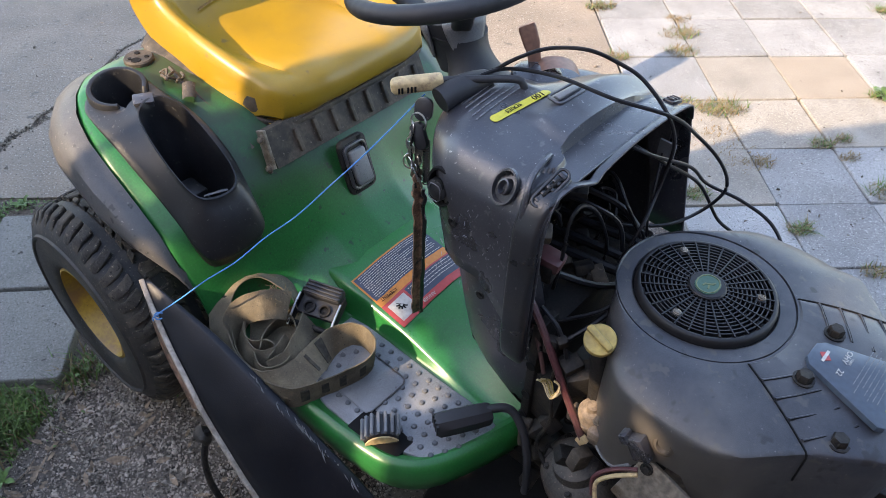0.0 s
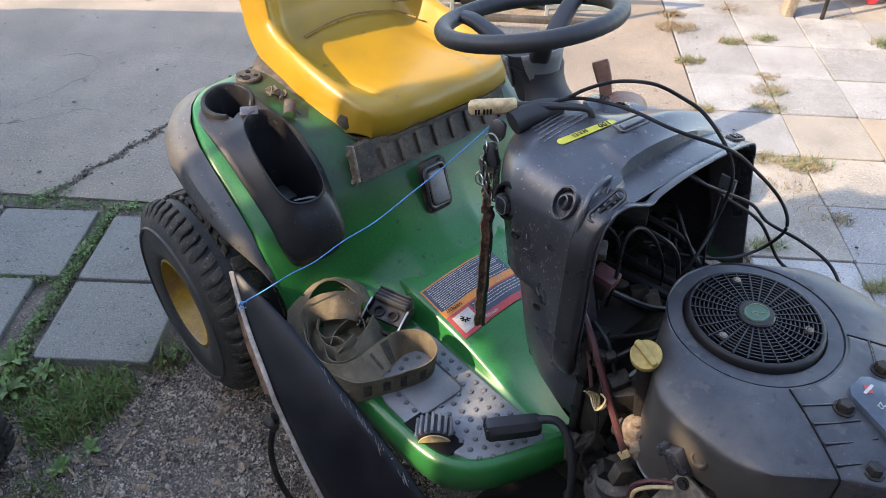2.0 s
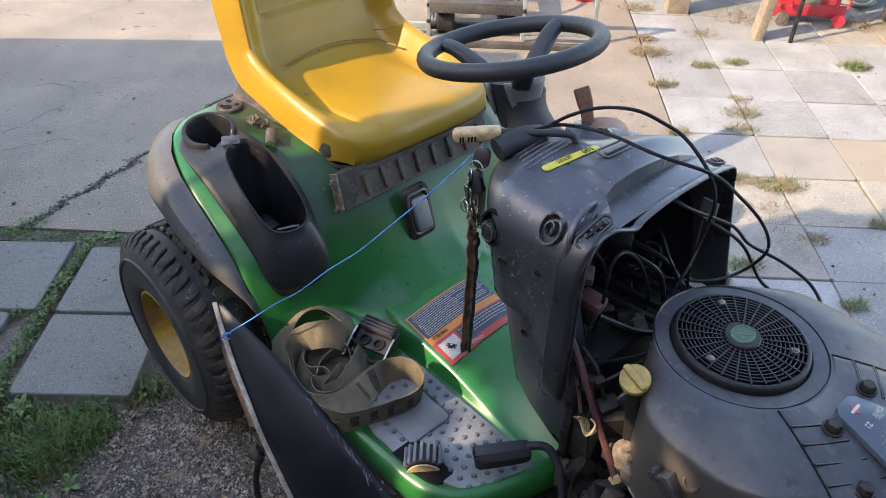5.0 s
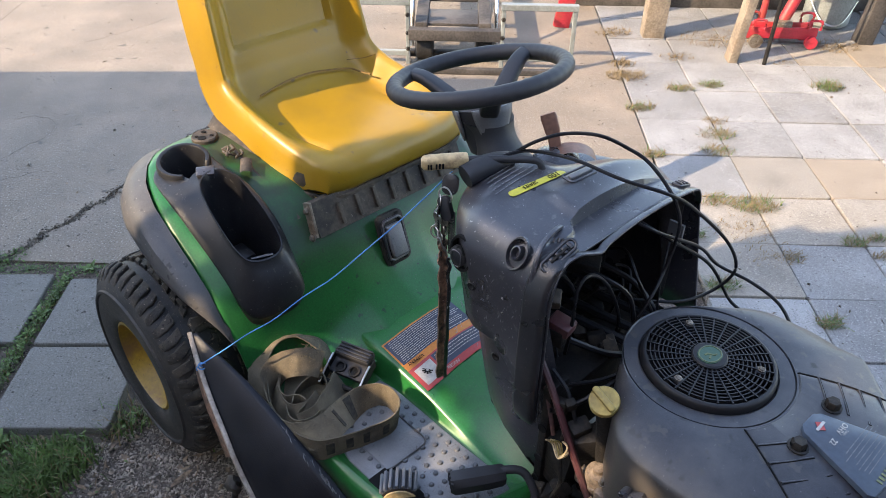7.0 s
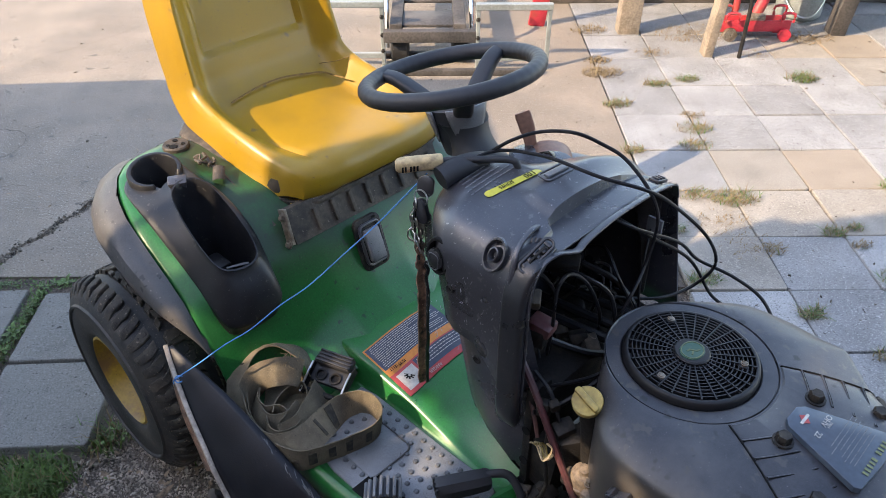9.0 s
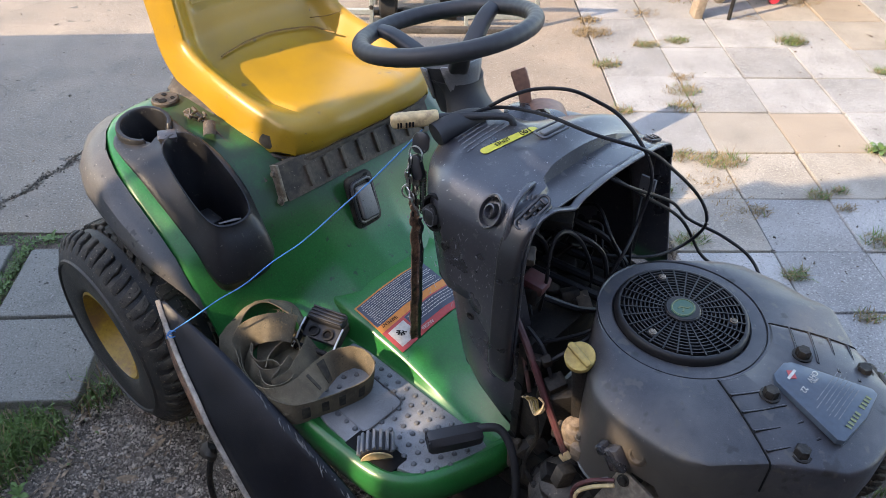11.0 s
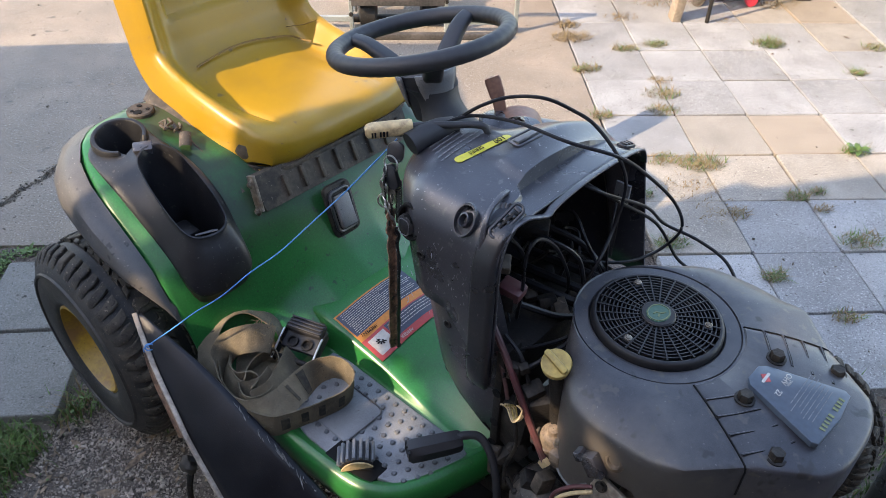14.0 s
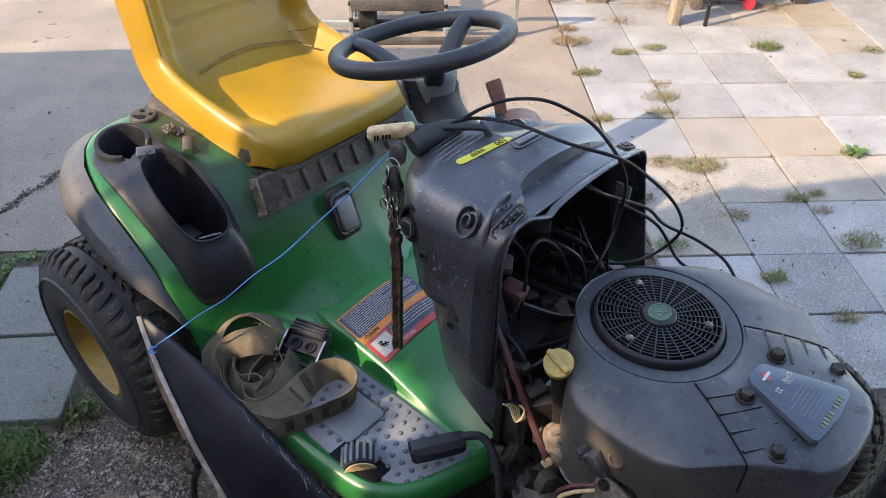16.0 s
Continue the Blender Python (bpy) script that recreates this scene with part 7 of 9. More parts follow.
def levers():
    bm = bmesh.new()
    tube(bm, [(-0.368, -0.012, 0.862), (-0.372, -0.012, 0.880), (-0.383, -0.018, 0.890), (-0.42, -0.052, 0.890), (-0.47, -0.100, 0.887), (-0.50, -0.143, 0.885)], 0.0065, 10)
    lv = part("control_lever", bm, RUBBERG, mower, "black bent control lever")
    bm = bmesh.new()
    d = (Vector((-0.516, -0.163, 0.884)) - Vector((-0.470, -0.100, 0.887)))
    a, b = Vector((-0.468, -0.098, 0.887)), Vector((-0.517, -0.164, 0.884))
    path = [a.lerp(b, t) for t in (0, 0.04, 0.3, 0.6, 0.85, 0.95, 1.0)]
    sweep(bm, path, rrect2(0.023, 0.026, 0.008, 4), scales=[0.80, 0.95, 0.98, 1.0, 1.0, 0.9, 0.55])
    g = part("grip", bm, CREAM, lv, "worn cream plastic grip")
    for t in (0.80, 0.86, 0.55, 0.62, 0.69):
        bm = bmesh.new()
        p = a.lerp(b, t)
        n = d.normalized().cross(Vector((0, 0, 1))).normalized()
        box(bm, -0.0016, 0.0016, -0.005, 0.005, -0.0006, 0.0006, 0, Matrix.Translation(p + n * 0.0118 * (1 if n.y < 0 else -1) + Vector((0, 0, -0.003))) @ Matrix.Rotation(math.atan2(d.y, d.x), 4, 'Z') @ Matrix.Rotation(radians(90), 4, 'X'))
        part("marking", bm, SHADEINK, g, smooth=False)
    # throttle paddle
    bm = bmesh.new()
    m = Matrix.Translation((-0.396, 0.112, 0.832)) @ Matrix.Rotation(radians(45), 4, 'Z')
    rings = []
    for k in range(9):
        a2 = radians(-80 + 160 * k / 8)
        rings.append([m @ Vector((0.045 * math.sin(a2), y, 0.030 * math.cos(a2))) for y in (-0.02, -0.012, 0.012, 0.02)])
    loft(bm, rings, closed=False)
    th = part("throttle_lever", bm, CLAY, mower, "pinkish brown throttle lever")
    bm = bmesh.new()
    path = smooth_path([(-0.424, 0.102, 0.828), (-0.431, 0.101, 0.852), (-0.441, 0.100, 0.882), (-0.456, 0.099, 0.913)], 4)
    sweep(bm, path, rrect2(0.032, 0.013, 0.005, 3), up=(0.7, -0.75, 0.4), scales=[0.62 + 0.02 * i + (0.12 if 7 < i < 12 else 0) for i in range(13)])
    part("paddle", bm, CLAY, th)
    bm = bmesh.new()
    revolve(bm, [(0.045, 0), (0.043, 0.012), (0.030, 0.020), (0.0005, 0.022)], 24, Matrix.Translation((-0.414, 0.084, 0.834)))
    part("boot", bm, BLACKP, th)

levers()


def cables():
    runs = [
        ([(-0.46, -0.05, 0.872), (-0.433, -0.024, 0.885), (-0.39, -0.009, 0.922), (-0.36, 0.028, 0.935), (-0.30, 0.041, 0.951), (-0.26, 0.07, 0.933), (-0.22, 0.083, 0.915), (-0.17, 0.087, 0.875), (-0.15, 0.094, 0.83), (-0.15, 0.098, 0.781), (-0.15, 0.081, 0.728), (-0.14, 0.032, 0.697), (-0.15, 0.0, 0.63)], 0.0033),
        ([(-0.48, -0.09, 0.868), (-0.442, -0.066, 0.885), (-0.41, -0.013, 0.896), (-0.327, 0.008, 0.908), (-0.226, 0.017, 0.908), (-0.153, 0.070, 0.885), (-0.150, 0.19, 0.79), (-0.125, 0.25, 0.725), (-0.101, 0.26, 0.687), (-0.099, 0.26, 0.65), (-0.125, 0.235, 0.605), (-0.150, 0.16, 0.61), (-0.20, 0.08, 0.631)], 0.0033),
        ([(-0.24, 0.02, 0.84), (-0.17, 0.06, 0.812), (-0.150, 0.20, 0.72), (-0.135, 0.27, 0.65), (-0.073, 0.30, 0.626), (-0.01, 0.30, 0.609), (0.034, 0.28, 0.578), (0.05, 0.26, 0.53)], 0.0033),
        ([(-0.24, 0.06, 0.82), (-0.17, 0.10, 0.78), (-0.140, 0.24, 0.665), (-0.098, 0.28, 0.579), (-0.05, 0.27, 0.568), (-0.02, 0.255, 0.53)], 0.0033),
        ([(-0.19, 0.16, 0.75), (-0.172, 0.12, 0.72), (-0.16, 0.10, 0.66), (-0.15, 0.10, 0.60)], 0.0022),
        ([(-0.165, -0.19, 0.56), (-0.15, -0.16, 0.555), (-0.12, -0.10, 0.585), (-0.105, -0.03, 0.605)], 0.005),
    ]
    for pts, r in runs:
        bm = bmesh.new()
        tube(bm, pts, r, 8, 8)
        part("control_cable", bm, CABLE, mower, "looping black control cable")


cables()

# ---- loose things on the mower, in its own axes ----
ON = pose(0, 0, 0, 0, 0, -45)


def key_bunch():
    k = thing("key_bunch", "bunch of keys on a worn leather lanyard hanging from the ignition", "keys", ON)
    c = Vector((-0.476, -0.132, 0.846))
    # flat black head of the ignition key and its fob
    bm = bmesh.new()
    m = Matrix.Translation(c) @ Matrix.Rotation(radians(28), 4, 'Z') @ Matrix.Rotation(radians(68), 4, 'X')
    slab_shape(bm, rrect2(0.030, 0.038, 0.013, 5), -0.004, 0.004, 0.002)
    bmesh.ops.transform(bm, matrix=m, verts=bm.verts)
    part("key_head", bm, FLANGEP, k, "black plastic key head")
    bm = bmesh.new()
    m = Matrix.Translation(c + Vector((0.006, -0.016, -0.040))) @ Matrix.Rotation(radians(10), 4, 'Z') @ Matrix.Rotation(radians(80), 4, 'X') @ Matrix.Rotation(radians(24), 4, 'Z')
    slab_shape(bm, rrect2(0.024, 0.046, 0.010, 5), -0.005, 0.005, 0.002)
    bmesh.ops.transform(bm, matrix=m, verts=bm.verts)
    part("fob", bm, FLANGEP, k, "black plastic fob")
    for j, (dx, dy, dz, r, tx) in enumerate(((0.0, -0.012, -0.018, 0.015, 20), (0.002, -0.020, -0.056, 0.016, 70), (-0.004, -0.022, -0.092, 0.015, 40))):
        bm = bmesh.new()
        m = Matrix.Translation(c + Vector((dx, dy, dz))) @ Euler((radians(80), radians(tx), radians(20 * j))).to_matrix().to_4x4()
        sweep(bm, [m @ Vector((r * math.cos(2 * math.pi * i / 24), r * math.sin(2 * math.pi * i / 24), 0)) for i in range(24)], circle2(0.0016, 6), closed=True)
        part("ring", bm, CHROME, k, "steel split ring")
    rng = random.Random(14)
    for j in range(15):
        bm = bmesh.new()
        dz = -0.030 - 0.0062 * j
        m = Matrix.Translation(c + Vector((rng.uniform(-0.010, 0.008), -0.020 + rng.uniform(-0.008, 0.008), dz))) @ Euler((rng.uniform(1.1, 2.0), rng.uniform(0.7, 1.9), rng.uniform(-1.0, 0.6))).to_matrix().to_4x4()
        revolve(bm, [(0.0005, -0.001), (0.0105, -0.001), (0.011, 0.0), (0.0105, 0.001), (0.0005, 0.001)], 14, m)
        box(bm, 0.008, 0.036, -0.0035, 0.0035, -0.0009, 0.0009, 0.0003, m)
        for q in range(4):
            box(bm, 0.014 + 0.005 * q, 0.0165 + 0.005 * q, 0.003, 0.0052, -0.0009, 0.0009, 0, m)
        part("key", bm, (CHROME, KEYSTEEL, CHROME, GREASE, KEYSTEEL)[j % 5], k)
    bm = bmesh.new()
    for j in range(16):
        revolve(bm, [(0.0048, -0.002), (0.0068, 0), (0.0048, 0.002)], 10, Matrix.Translation(c + Vector((0.016, -0.010, -0.050 - 0.0056 * j))) @ Matrix.Rotation(radians(15), 4, 'X'))
    part("coil", bm, FLANGEP, k, "black coiled cord", kind="stuff")
    # leather strip: two curled layers
    path = smooth_path([(-0.466, -0.158, 0.742), (-0.465, -0.158, 0.715), (-0.464, -0.157, 0.68), (-0.466, -0.154, 0.60), (-0.472, -0.150, 0.50), (-0.477, -0.147, 0.42), (-0.481, -0.145, 0.366)], 8)
    n = len(path)
    path = [p + Vector((0.004 * noise.noise(Vector((i * 0.3, 0, 5))), 0.004 * noise.noise(Vector((i * 0.37, 4, 0))), 0)) for i, p in enumerate(path)]
    sc = [0.45 + 0.40 * min(1, i / 12) + 0.30 * noise.noise(Vector((i * 0.33, 2, 0))) for i in range(n)]
    sc[-1], sc[-2], sc[-3] = 0.25, 0.55, 0.75
    bm = bmesh.new()
    sweep(bm, path, [(-0.012, -0.002), (-0.006, -0.006), (0.004, -0.005), (0.012, -0.001), (0.011, 0.003), (0.003, -0.001), (-0.005, -0.002), (-0.011, 0.002)], up=(1, -0.4, 0), scales=sc)
    part("lanyard", bm, BARK, k, "cracked brown and black leather strip")
    bm = bmesh.new()
    sweep(bm, [p + Vector((0.007, 0.007, -0.004)) for p in path[10:-2]], rrect2(0.009, 0.005, 0.002, 2), up=(1, -0.4, 0), scales=[0.7 + 0.5 * abs(noise.noise(Vector((i * 0.4, 9, 0)))) for i in range(len(path[10:-2]))])
    part("lanyard_back", bm, FLANGEP, k, "dark second layer of the strip")
    return k


key_bunch()


def ratchet_strap():
    s = thing("ratchet_strap", "dirty tan webbing ratchet strap coiled on the green footrest", "strap", ON)
    half, thin = 0.029, 0.0011
    def course(pts, across, per=7):
        path, way = smooth_path(pts, per), [v.normalized() for v in smooth_path(across, per)]
        out = []
        for i, p in enumerate(path):
            d = (path[min(i + 1, len(path) - 1)] - path[max(i - 1, 0)]).normalized()
            a = (way[i] - d * way[i].dot(d)).normalized()
            out.append((p, a, d.cross(a).normalized()))
        return out
    def band(rows, nm="webbing", lab="", w=half, mt=None, lift=0.0, under=None):
        bm = bmesh.new()
        rings = []
        for i, (p, a, n) in enumerate(rows):
            p = p + a * 0.0016 * noise.noise(Vector((i * 0.35, p.x * 30, 0))) + n * lift
            sag = 0.0025 * noise.noise(Vector((i * 0.25, p.y * 40, 2)))
            ring = [p + a * (w * x) + n * (sag * (1 - x * x)) for x in (-1, -0.6, -0.2, 0.2, 0.6, 1)]
            rings.append([q + n * thin for q in ring] + [q - n * thin for q in ring[::-1]])
        loft(bm, rings)
        return part(nm, bm, mt or WEB, under or s, lab)
    Z = (0, 0, 1)
    # outer coil, leaning inwards, sunlit over the top
    q = course([(-0.662, -0.300, 0.352), (-0.692, -0.283, 0.366), (-0.730, -0.284, 0.384), (-0.768, -0.308, 0.397), (-0.783, -0.352, 0.400), (-0.770, -0.398, 0.391), (-0.737, -0.432, 0.374), (-0.690, -0.453, 0.354), (-0.640, -0.464, 0.350), (-0.590, -0.462, 0.350), (-0.555, -0.445, 0.350)],
               [Z, (0.1, -0.5, 0.8), (0.25, -0.75, 0.55), (0.65, -0.5, 0.5), (0.85, 0.0, 0.48), (0.75, 0.35, 0.5), (0.5, 0.55, 0.62), (0.15, 0.45, 0.85), (0, 0.25, 1), (0, 0.1, 1), Z])
    outer = band(q, lab="outer coil of the webbing")
    for a, b in ((30, 33), (34, 36), (38, 42), (43, 45), (46, 49)):
        band(q[a:b], "stencil", w=0.013, mt=STENCIL, lift=-0.0017, under=outer)
    # the long run: right loop on edge, across to the front, round the left and up into a fold
    p = course([(-0.560, -0.462, 0.350), (-0.512, -0.441, 0.350), (-0.489, -0.391, 0.350), (-0.472, -0.345, 0.351), (-0.463, -0.298, 0.351), (-0.476, -0.266, 0.352), (-0.511, -0.252, 0.352), (-0.541, -0.262, 0.352), (-0.553, -0.292, 0.355), (-0.545, -0.330, 0.366), (-0.533, -0.362, 0.376), (-0.527, -0.402, 0.376),
                (-0.536, -0.436, 0.370), (-0.560, -0.458, 0.362), (-0.600, -0.468, 0.358), (-0.655, -0.457, 0.360), (-0.700, -0.430, 0.372), (-0.708, -0.402, 0.396), (-0.690, -0.376, 0.412), (-0.668, -0.348, 0.414), (-0.650, -0.326, 0.404)],
               [Z, Z, (0.1, -0.06, 1), (0.12, 0, 1), (0.12, 0, 1), (0.05, 0.1, 1), (0, 0.1, 1), (-0.1, 0.1, 1), (-0.3, 0.1, 0.9), (-0.6, 0.2, 0.7), (-0.8, 0.25, 0.5), (-0.75, 0.4, 0.5), (-0.5, 0.5, 0.7), (-0.1, 0.35, 0.9), (0, 0.1, 1), (-0.05, 0.0, 1), (-0.1, -0.1, 1), (-0.4, -0.05, 0.9), (-0.6, 0.1, 0.75), (-0.55, 0.2, 0.75), (-0.4, 0.35, 0.75)])
    run = band(p, lab="long run of the webbing, its fold sunlit")
    for a, b, w in ((9, 12, 0.016), (14, 17, 0.015), (19, 22, 0.016), (25, 28, 0.014)):
        band(p[a:b], "stencil", w=w, mt=STENCIL, lift=0.0017, under=run)
        band(p[a:b], "stencil", w=w, mt=STENCIL, lift=-0.0017, under=run)
    for a, b, w in ((63, 68, 0.024), (72, 74, 0.02)):
        band(p[a:b], "stencil", w=w, mt=STENCIL, lift=-0.0017, under=run)
        band(p[a:b], "stencil", w=w, mt=STENCIL, lift=0.0017, under=run)
    # inner turns standing on edge
    band(course([(-0.632, -0.436, 0.349), (-0.600, -0.450, 0.349), (-0.572, -0.438, 0.349), (-0.560, -0.405, 0.349), (-0.582, -0.362, 0.350), (-0.618, -0.332, 0.351), (-0.652, -0.325, 0.351), (-0.670, -0.352, 0.350), (-0.660, -0.398, 0.349), (-0.634, -0.424, 0.349)],
                [(0.1, 0.1, 1), (0, 0.2, 1), (-0.2, 0.1, 1), (-0.35, 0.1, 1), (-0.3, -0.2, 1), (0, -0.3, 1), (0.2, -0.1, 1), (0.3, 0, 1), (0.3, 0.2, 1), (0.2, 0.2, 1)]), lab="inner turn of the webbing")
    band(course([(-0.690, -0.300, 0.350), (-0.722, -0.330, 0.351), (-0.722, -0.380, 0.352), (-0.692, -0.418, 0.351), (-0.655, -0.420, 0.349), (-0.632, -0.395, 0.349), (-0.610, -0.400, 0.349), (-0.598, -0.425, 0.349)],
                [Z, (0.2, 0, 1), (0.2, 0.1, 1), (0.1, 0.2, 1), Z, (-0.1, -0.1, 1), (0, 0.1, 1), Z]), lab="inner turn of the webbing")
    band(course([(-0.612, -0.305, 0.366), (-0.596, -0.330, 0.372), (-0.577, -0.362, 0.370), (-0.566, -0.396, 0.362), (-0.580, -0.432, 0.352)],
                [(-0.6, -0.2, 0.7), (-0.6, 0.1, 0.75), (-0.65, 0.25, 0.7), (-0.5, 0.3, 0.8), (-0.2, 0.4, 0.9)]), lab="fold of the webbing leaving the buckle")
    # turns lying flat under the coil, and a slack inner wall
    band(course([(-0.728, -0.330, 0.332), (-0.700, -0.352, 0.331), (-0.668, -0.380, 0.330), (-0.635, -0.405, 0.329), (-0.598, -0.428, 0.328)], [(0.6, 0.75, 0.12), (0.6, 0.75, -0.1), (0.55, 0.8, 0.15), (0.6, 0.75, 0.0), (0.6, 0.75, 0.15)]), lab="turn of the webbing lying flat", w=0.034)
    band(course([(-0.700, -0.300, 0.336), (-0.665, -0.318, 0.336), (-0.625, -0.342, 0.336), (-0.590, -0.365, 0.336), (-0.562, -0.390, 0.335)], [(0.5, 0.8, 0.2), (0.5, 0.8, 0.0), (0.55, 0.8, 0.25), (0.55, 0.8, 0.1), (0.6, 0.75, 0.1)]), lab="turn of the webbing lying flat", w=0.034)
    band(course([(-0.742, -0.345, 0.350), (-0.722, -0.392, 0.352), (-0.684, -0.428, 0.350), (-0.640, -0.440, 0.350), (-0.606, -0.425, 0.352), (-0.594, -0.392, 0.356), (-0.606, -0.362, 0.360)],
                [(0.3, 0.2, 0.9), (0.3, 0.3, 0.9), (0.15, 0.45, 0.9), (-0.1, 0.45, 0.9), (-0.45, 0.2, 0.85), (-0.5, -0.2, 0.8), (-0.2, -0.5, 0.8)]), lab="slack inner turn of the webbing")
    # frayed end by the buckle
    rng = random.Random(41)
    bm = bmesh.new()
    for k in range(46):
        c = Vector((-0.684 + rng.uniform(-0.016, 0.020), -0.334 + rng.uniform(-0.018, 0.018), 0.420 + rng.uniform(-0.012, 0.010)))
        d = Vector((rng.uniform(-1, 1), rng.uniform(-1, 1), rng.uniform(-0.2, 1))).normalized() * rng.uniform(0.008, 0.022)
        tube(bm, [c, c + d * 0.5 + Vector((rng.uniform(-1, 1), rng.uniform(-1, 1), 0)) * 0.004, c + d], 0.0009, 4, 2)
    part("frayed_end", bm, STRAW, s, "frayed pale threads", kind="stuff")
    m = Matrix.Translation((-0.624, -0.268, 0.384)) @ Matrix.Rotation(radians(20), 4, 'Z') @ Matrix.Rotation(radians(22), 4, 'X')
    bm = bmesh.new()
    box(bm, -0.044, 0.040, -0.030, 0.030, -0.016, 0.0, 0.004, m)
    b = part("ratchet_body", bm, RUBBERG, s, "black steel ratchet buckle")
    bm = bmesh.new()
    box(bm, -0.042, 0.040, 0.004, 0.036, 0.0, 0.018, 0.005, m @ Matrix.Rotation(radians(-6), 4, 'X'))
    part("ratchet_handle", bm, RUBBERG, b)
    for kk in range(4):
        bm = bmesh.new()
        box(bm, -0.040, 0.038, 0.006 + 0.008 * kk, 0.0105 + 0.008 * kk, 0.016, 0.0225, 0.0015, m @ Matrix.Rotation(radians(-6), 4, 'X'))
        part("ridge", bm, RUBBERG, b)
    for x in (-0.020, 0.014):
        bm = bmesh.new()
        revolve(bm, [(0.013, 0.0), (0.013, 0.005), (0.009, 0.006), (0.008, 0.0), (0.0005, 0.0)], 18, m @ Matrix.Translation((x, -0.014, 0.0)))
        part("rivet", bm, GREASE, b)
    for x in (-0.047, 0.043):
        bm = bmesh.new()
        box(bm, x - 0.0015, x + 0.0015, -0.060, 0.022, -0.018, 0.006, 0.001, m)
        part("cheek", bm, GREASE, b)
        bm = bmesh.new()
        tube(bm, [m @ Vector((x, -0.062, 0.002)), m @ Vector((x, -0.02, 0.009)), m @ Vector((x, 0.006, 0.010))], 0.0026, 7, 3)
        part("pin", bm, CHROME, b, "bright steel pin")
    bm = bmesh.new()
    tube(bm, [m @ Vector((-0.046, -0.052, -0.004)), m @ Vector((0.042, -0.052, -0.004))], 0.006, 10, 0)
    part("spindle", bm, GREASE, b)
    return s


ratchet_strap()


def blue_cord():
    bm = bmesh.new()
    pts = [(-0.772, -0.528, 0.446), (-0.768, -0.533, 0.455), (-0.760, -0.525, 0.466), (-0.738, -0.490, 0.492), (-0.712, -0.447, 0.525), (-0.682, -0.402, 0.556), (-0.653, -0.350, 0.600), (-0.620, -0.300, 0.640), (-0.585, -0.242, 0.698), (-0.552, -0.192, 0.752), (-0.520, -0.148, 0.808), (-0.494, -0.110, 0.856)]
    tube(bm, pts, 0.0013, 6, 8)
    ob = solo("cord", bm, BLUE, "thin blue cord tied from the chute to the dash", "cord")
    ob.matrix_basis = ON
    # one turn round the chute's edge and a short tail
    bm = bmesh.new()
    c = Vector((-0.764, -0.528, 0.455))
    tube(bm, [c + Vector((0.004, 0.004, 0.006)), c + Vector((-0.004, -0.003, 0.006)), c + Vector((-0.007, -0.008, -0.002)), c + Vector((-0.003, -0.006, -0.009)), c + Vector((0.004, 0.0, -0.005))], 0.0015, 6)
    tube(bm, [c + Vector((-0.004, -0.006, 0.002)), c + Vector((-0.009, -0.011, -0.006)), c + Vector((-0.007, -0.012, -0.012))], 0.0012, 5)
    part("knot", bm, BLUE, ob)


blue_cord()


def chute_cord():
    bm = bmesh.new()
    tube(bm, [(-0.66, -0.552, 0.215), (-0.665, -0.575, 0.13), (-0.645, -0.585, 0.06), (-0.60, -0.58, 0.0), (-0.53, -0.56, -0.022), (-0.45, -0.55, -0.025)], 0.007, 8)
    ob = solo("rope", bm, GREASE, "frayed dark rope hanging from the chute to the soil", "rope")
    ob.matrix_basis = ON
    bm = bmesh.new()
    rng = random.Random(3)
    c = Vector((-0.668, -0.560, 0.195))
    r = bmesh.ops.create_icosphere(bm, subdivisions=2, radius=0.017, matrix=Matrix.Translation(c) @ Matrix.Diagonal((1.2, 0.9, 0.9, 1)))
    for v in r["verts"]:
        v.co += (v.co - c) * 0.7 * noise.noise(v.co * 90)
    part("knot", bm, DUSTY, ob, "frayed pale knot")


chute_cord()

# ---- yard pieces: slabs, weeds, leaves ----
def rand_outline(x0, x1, y0, y1, rng, j=0.004, r=0.008):
    pts = []
    for x, y in rrect2(x1 - x0, y1 - y0, r, 2):
        pts.append(((x0 + x1) / 2 + x + rng.uniform(-j, j) * 0.5, (y0 + y1) / 2 + y + rng.uniform(-j, j) * 0.5))
    return pts


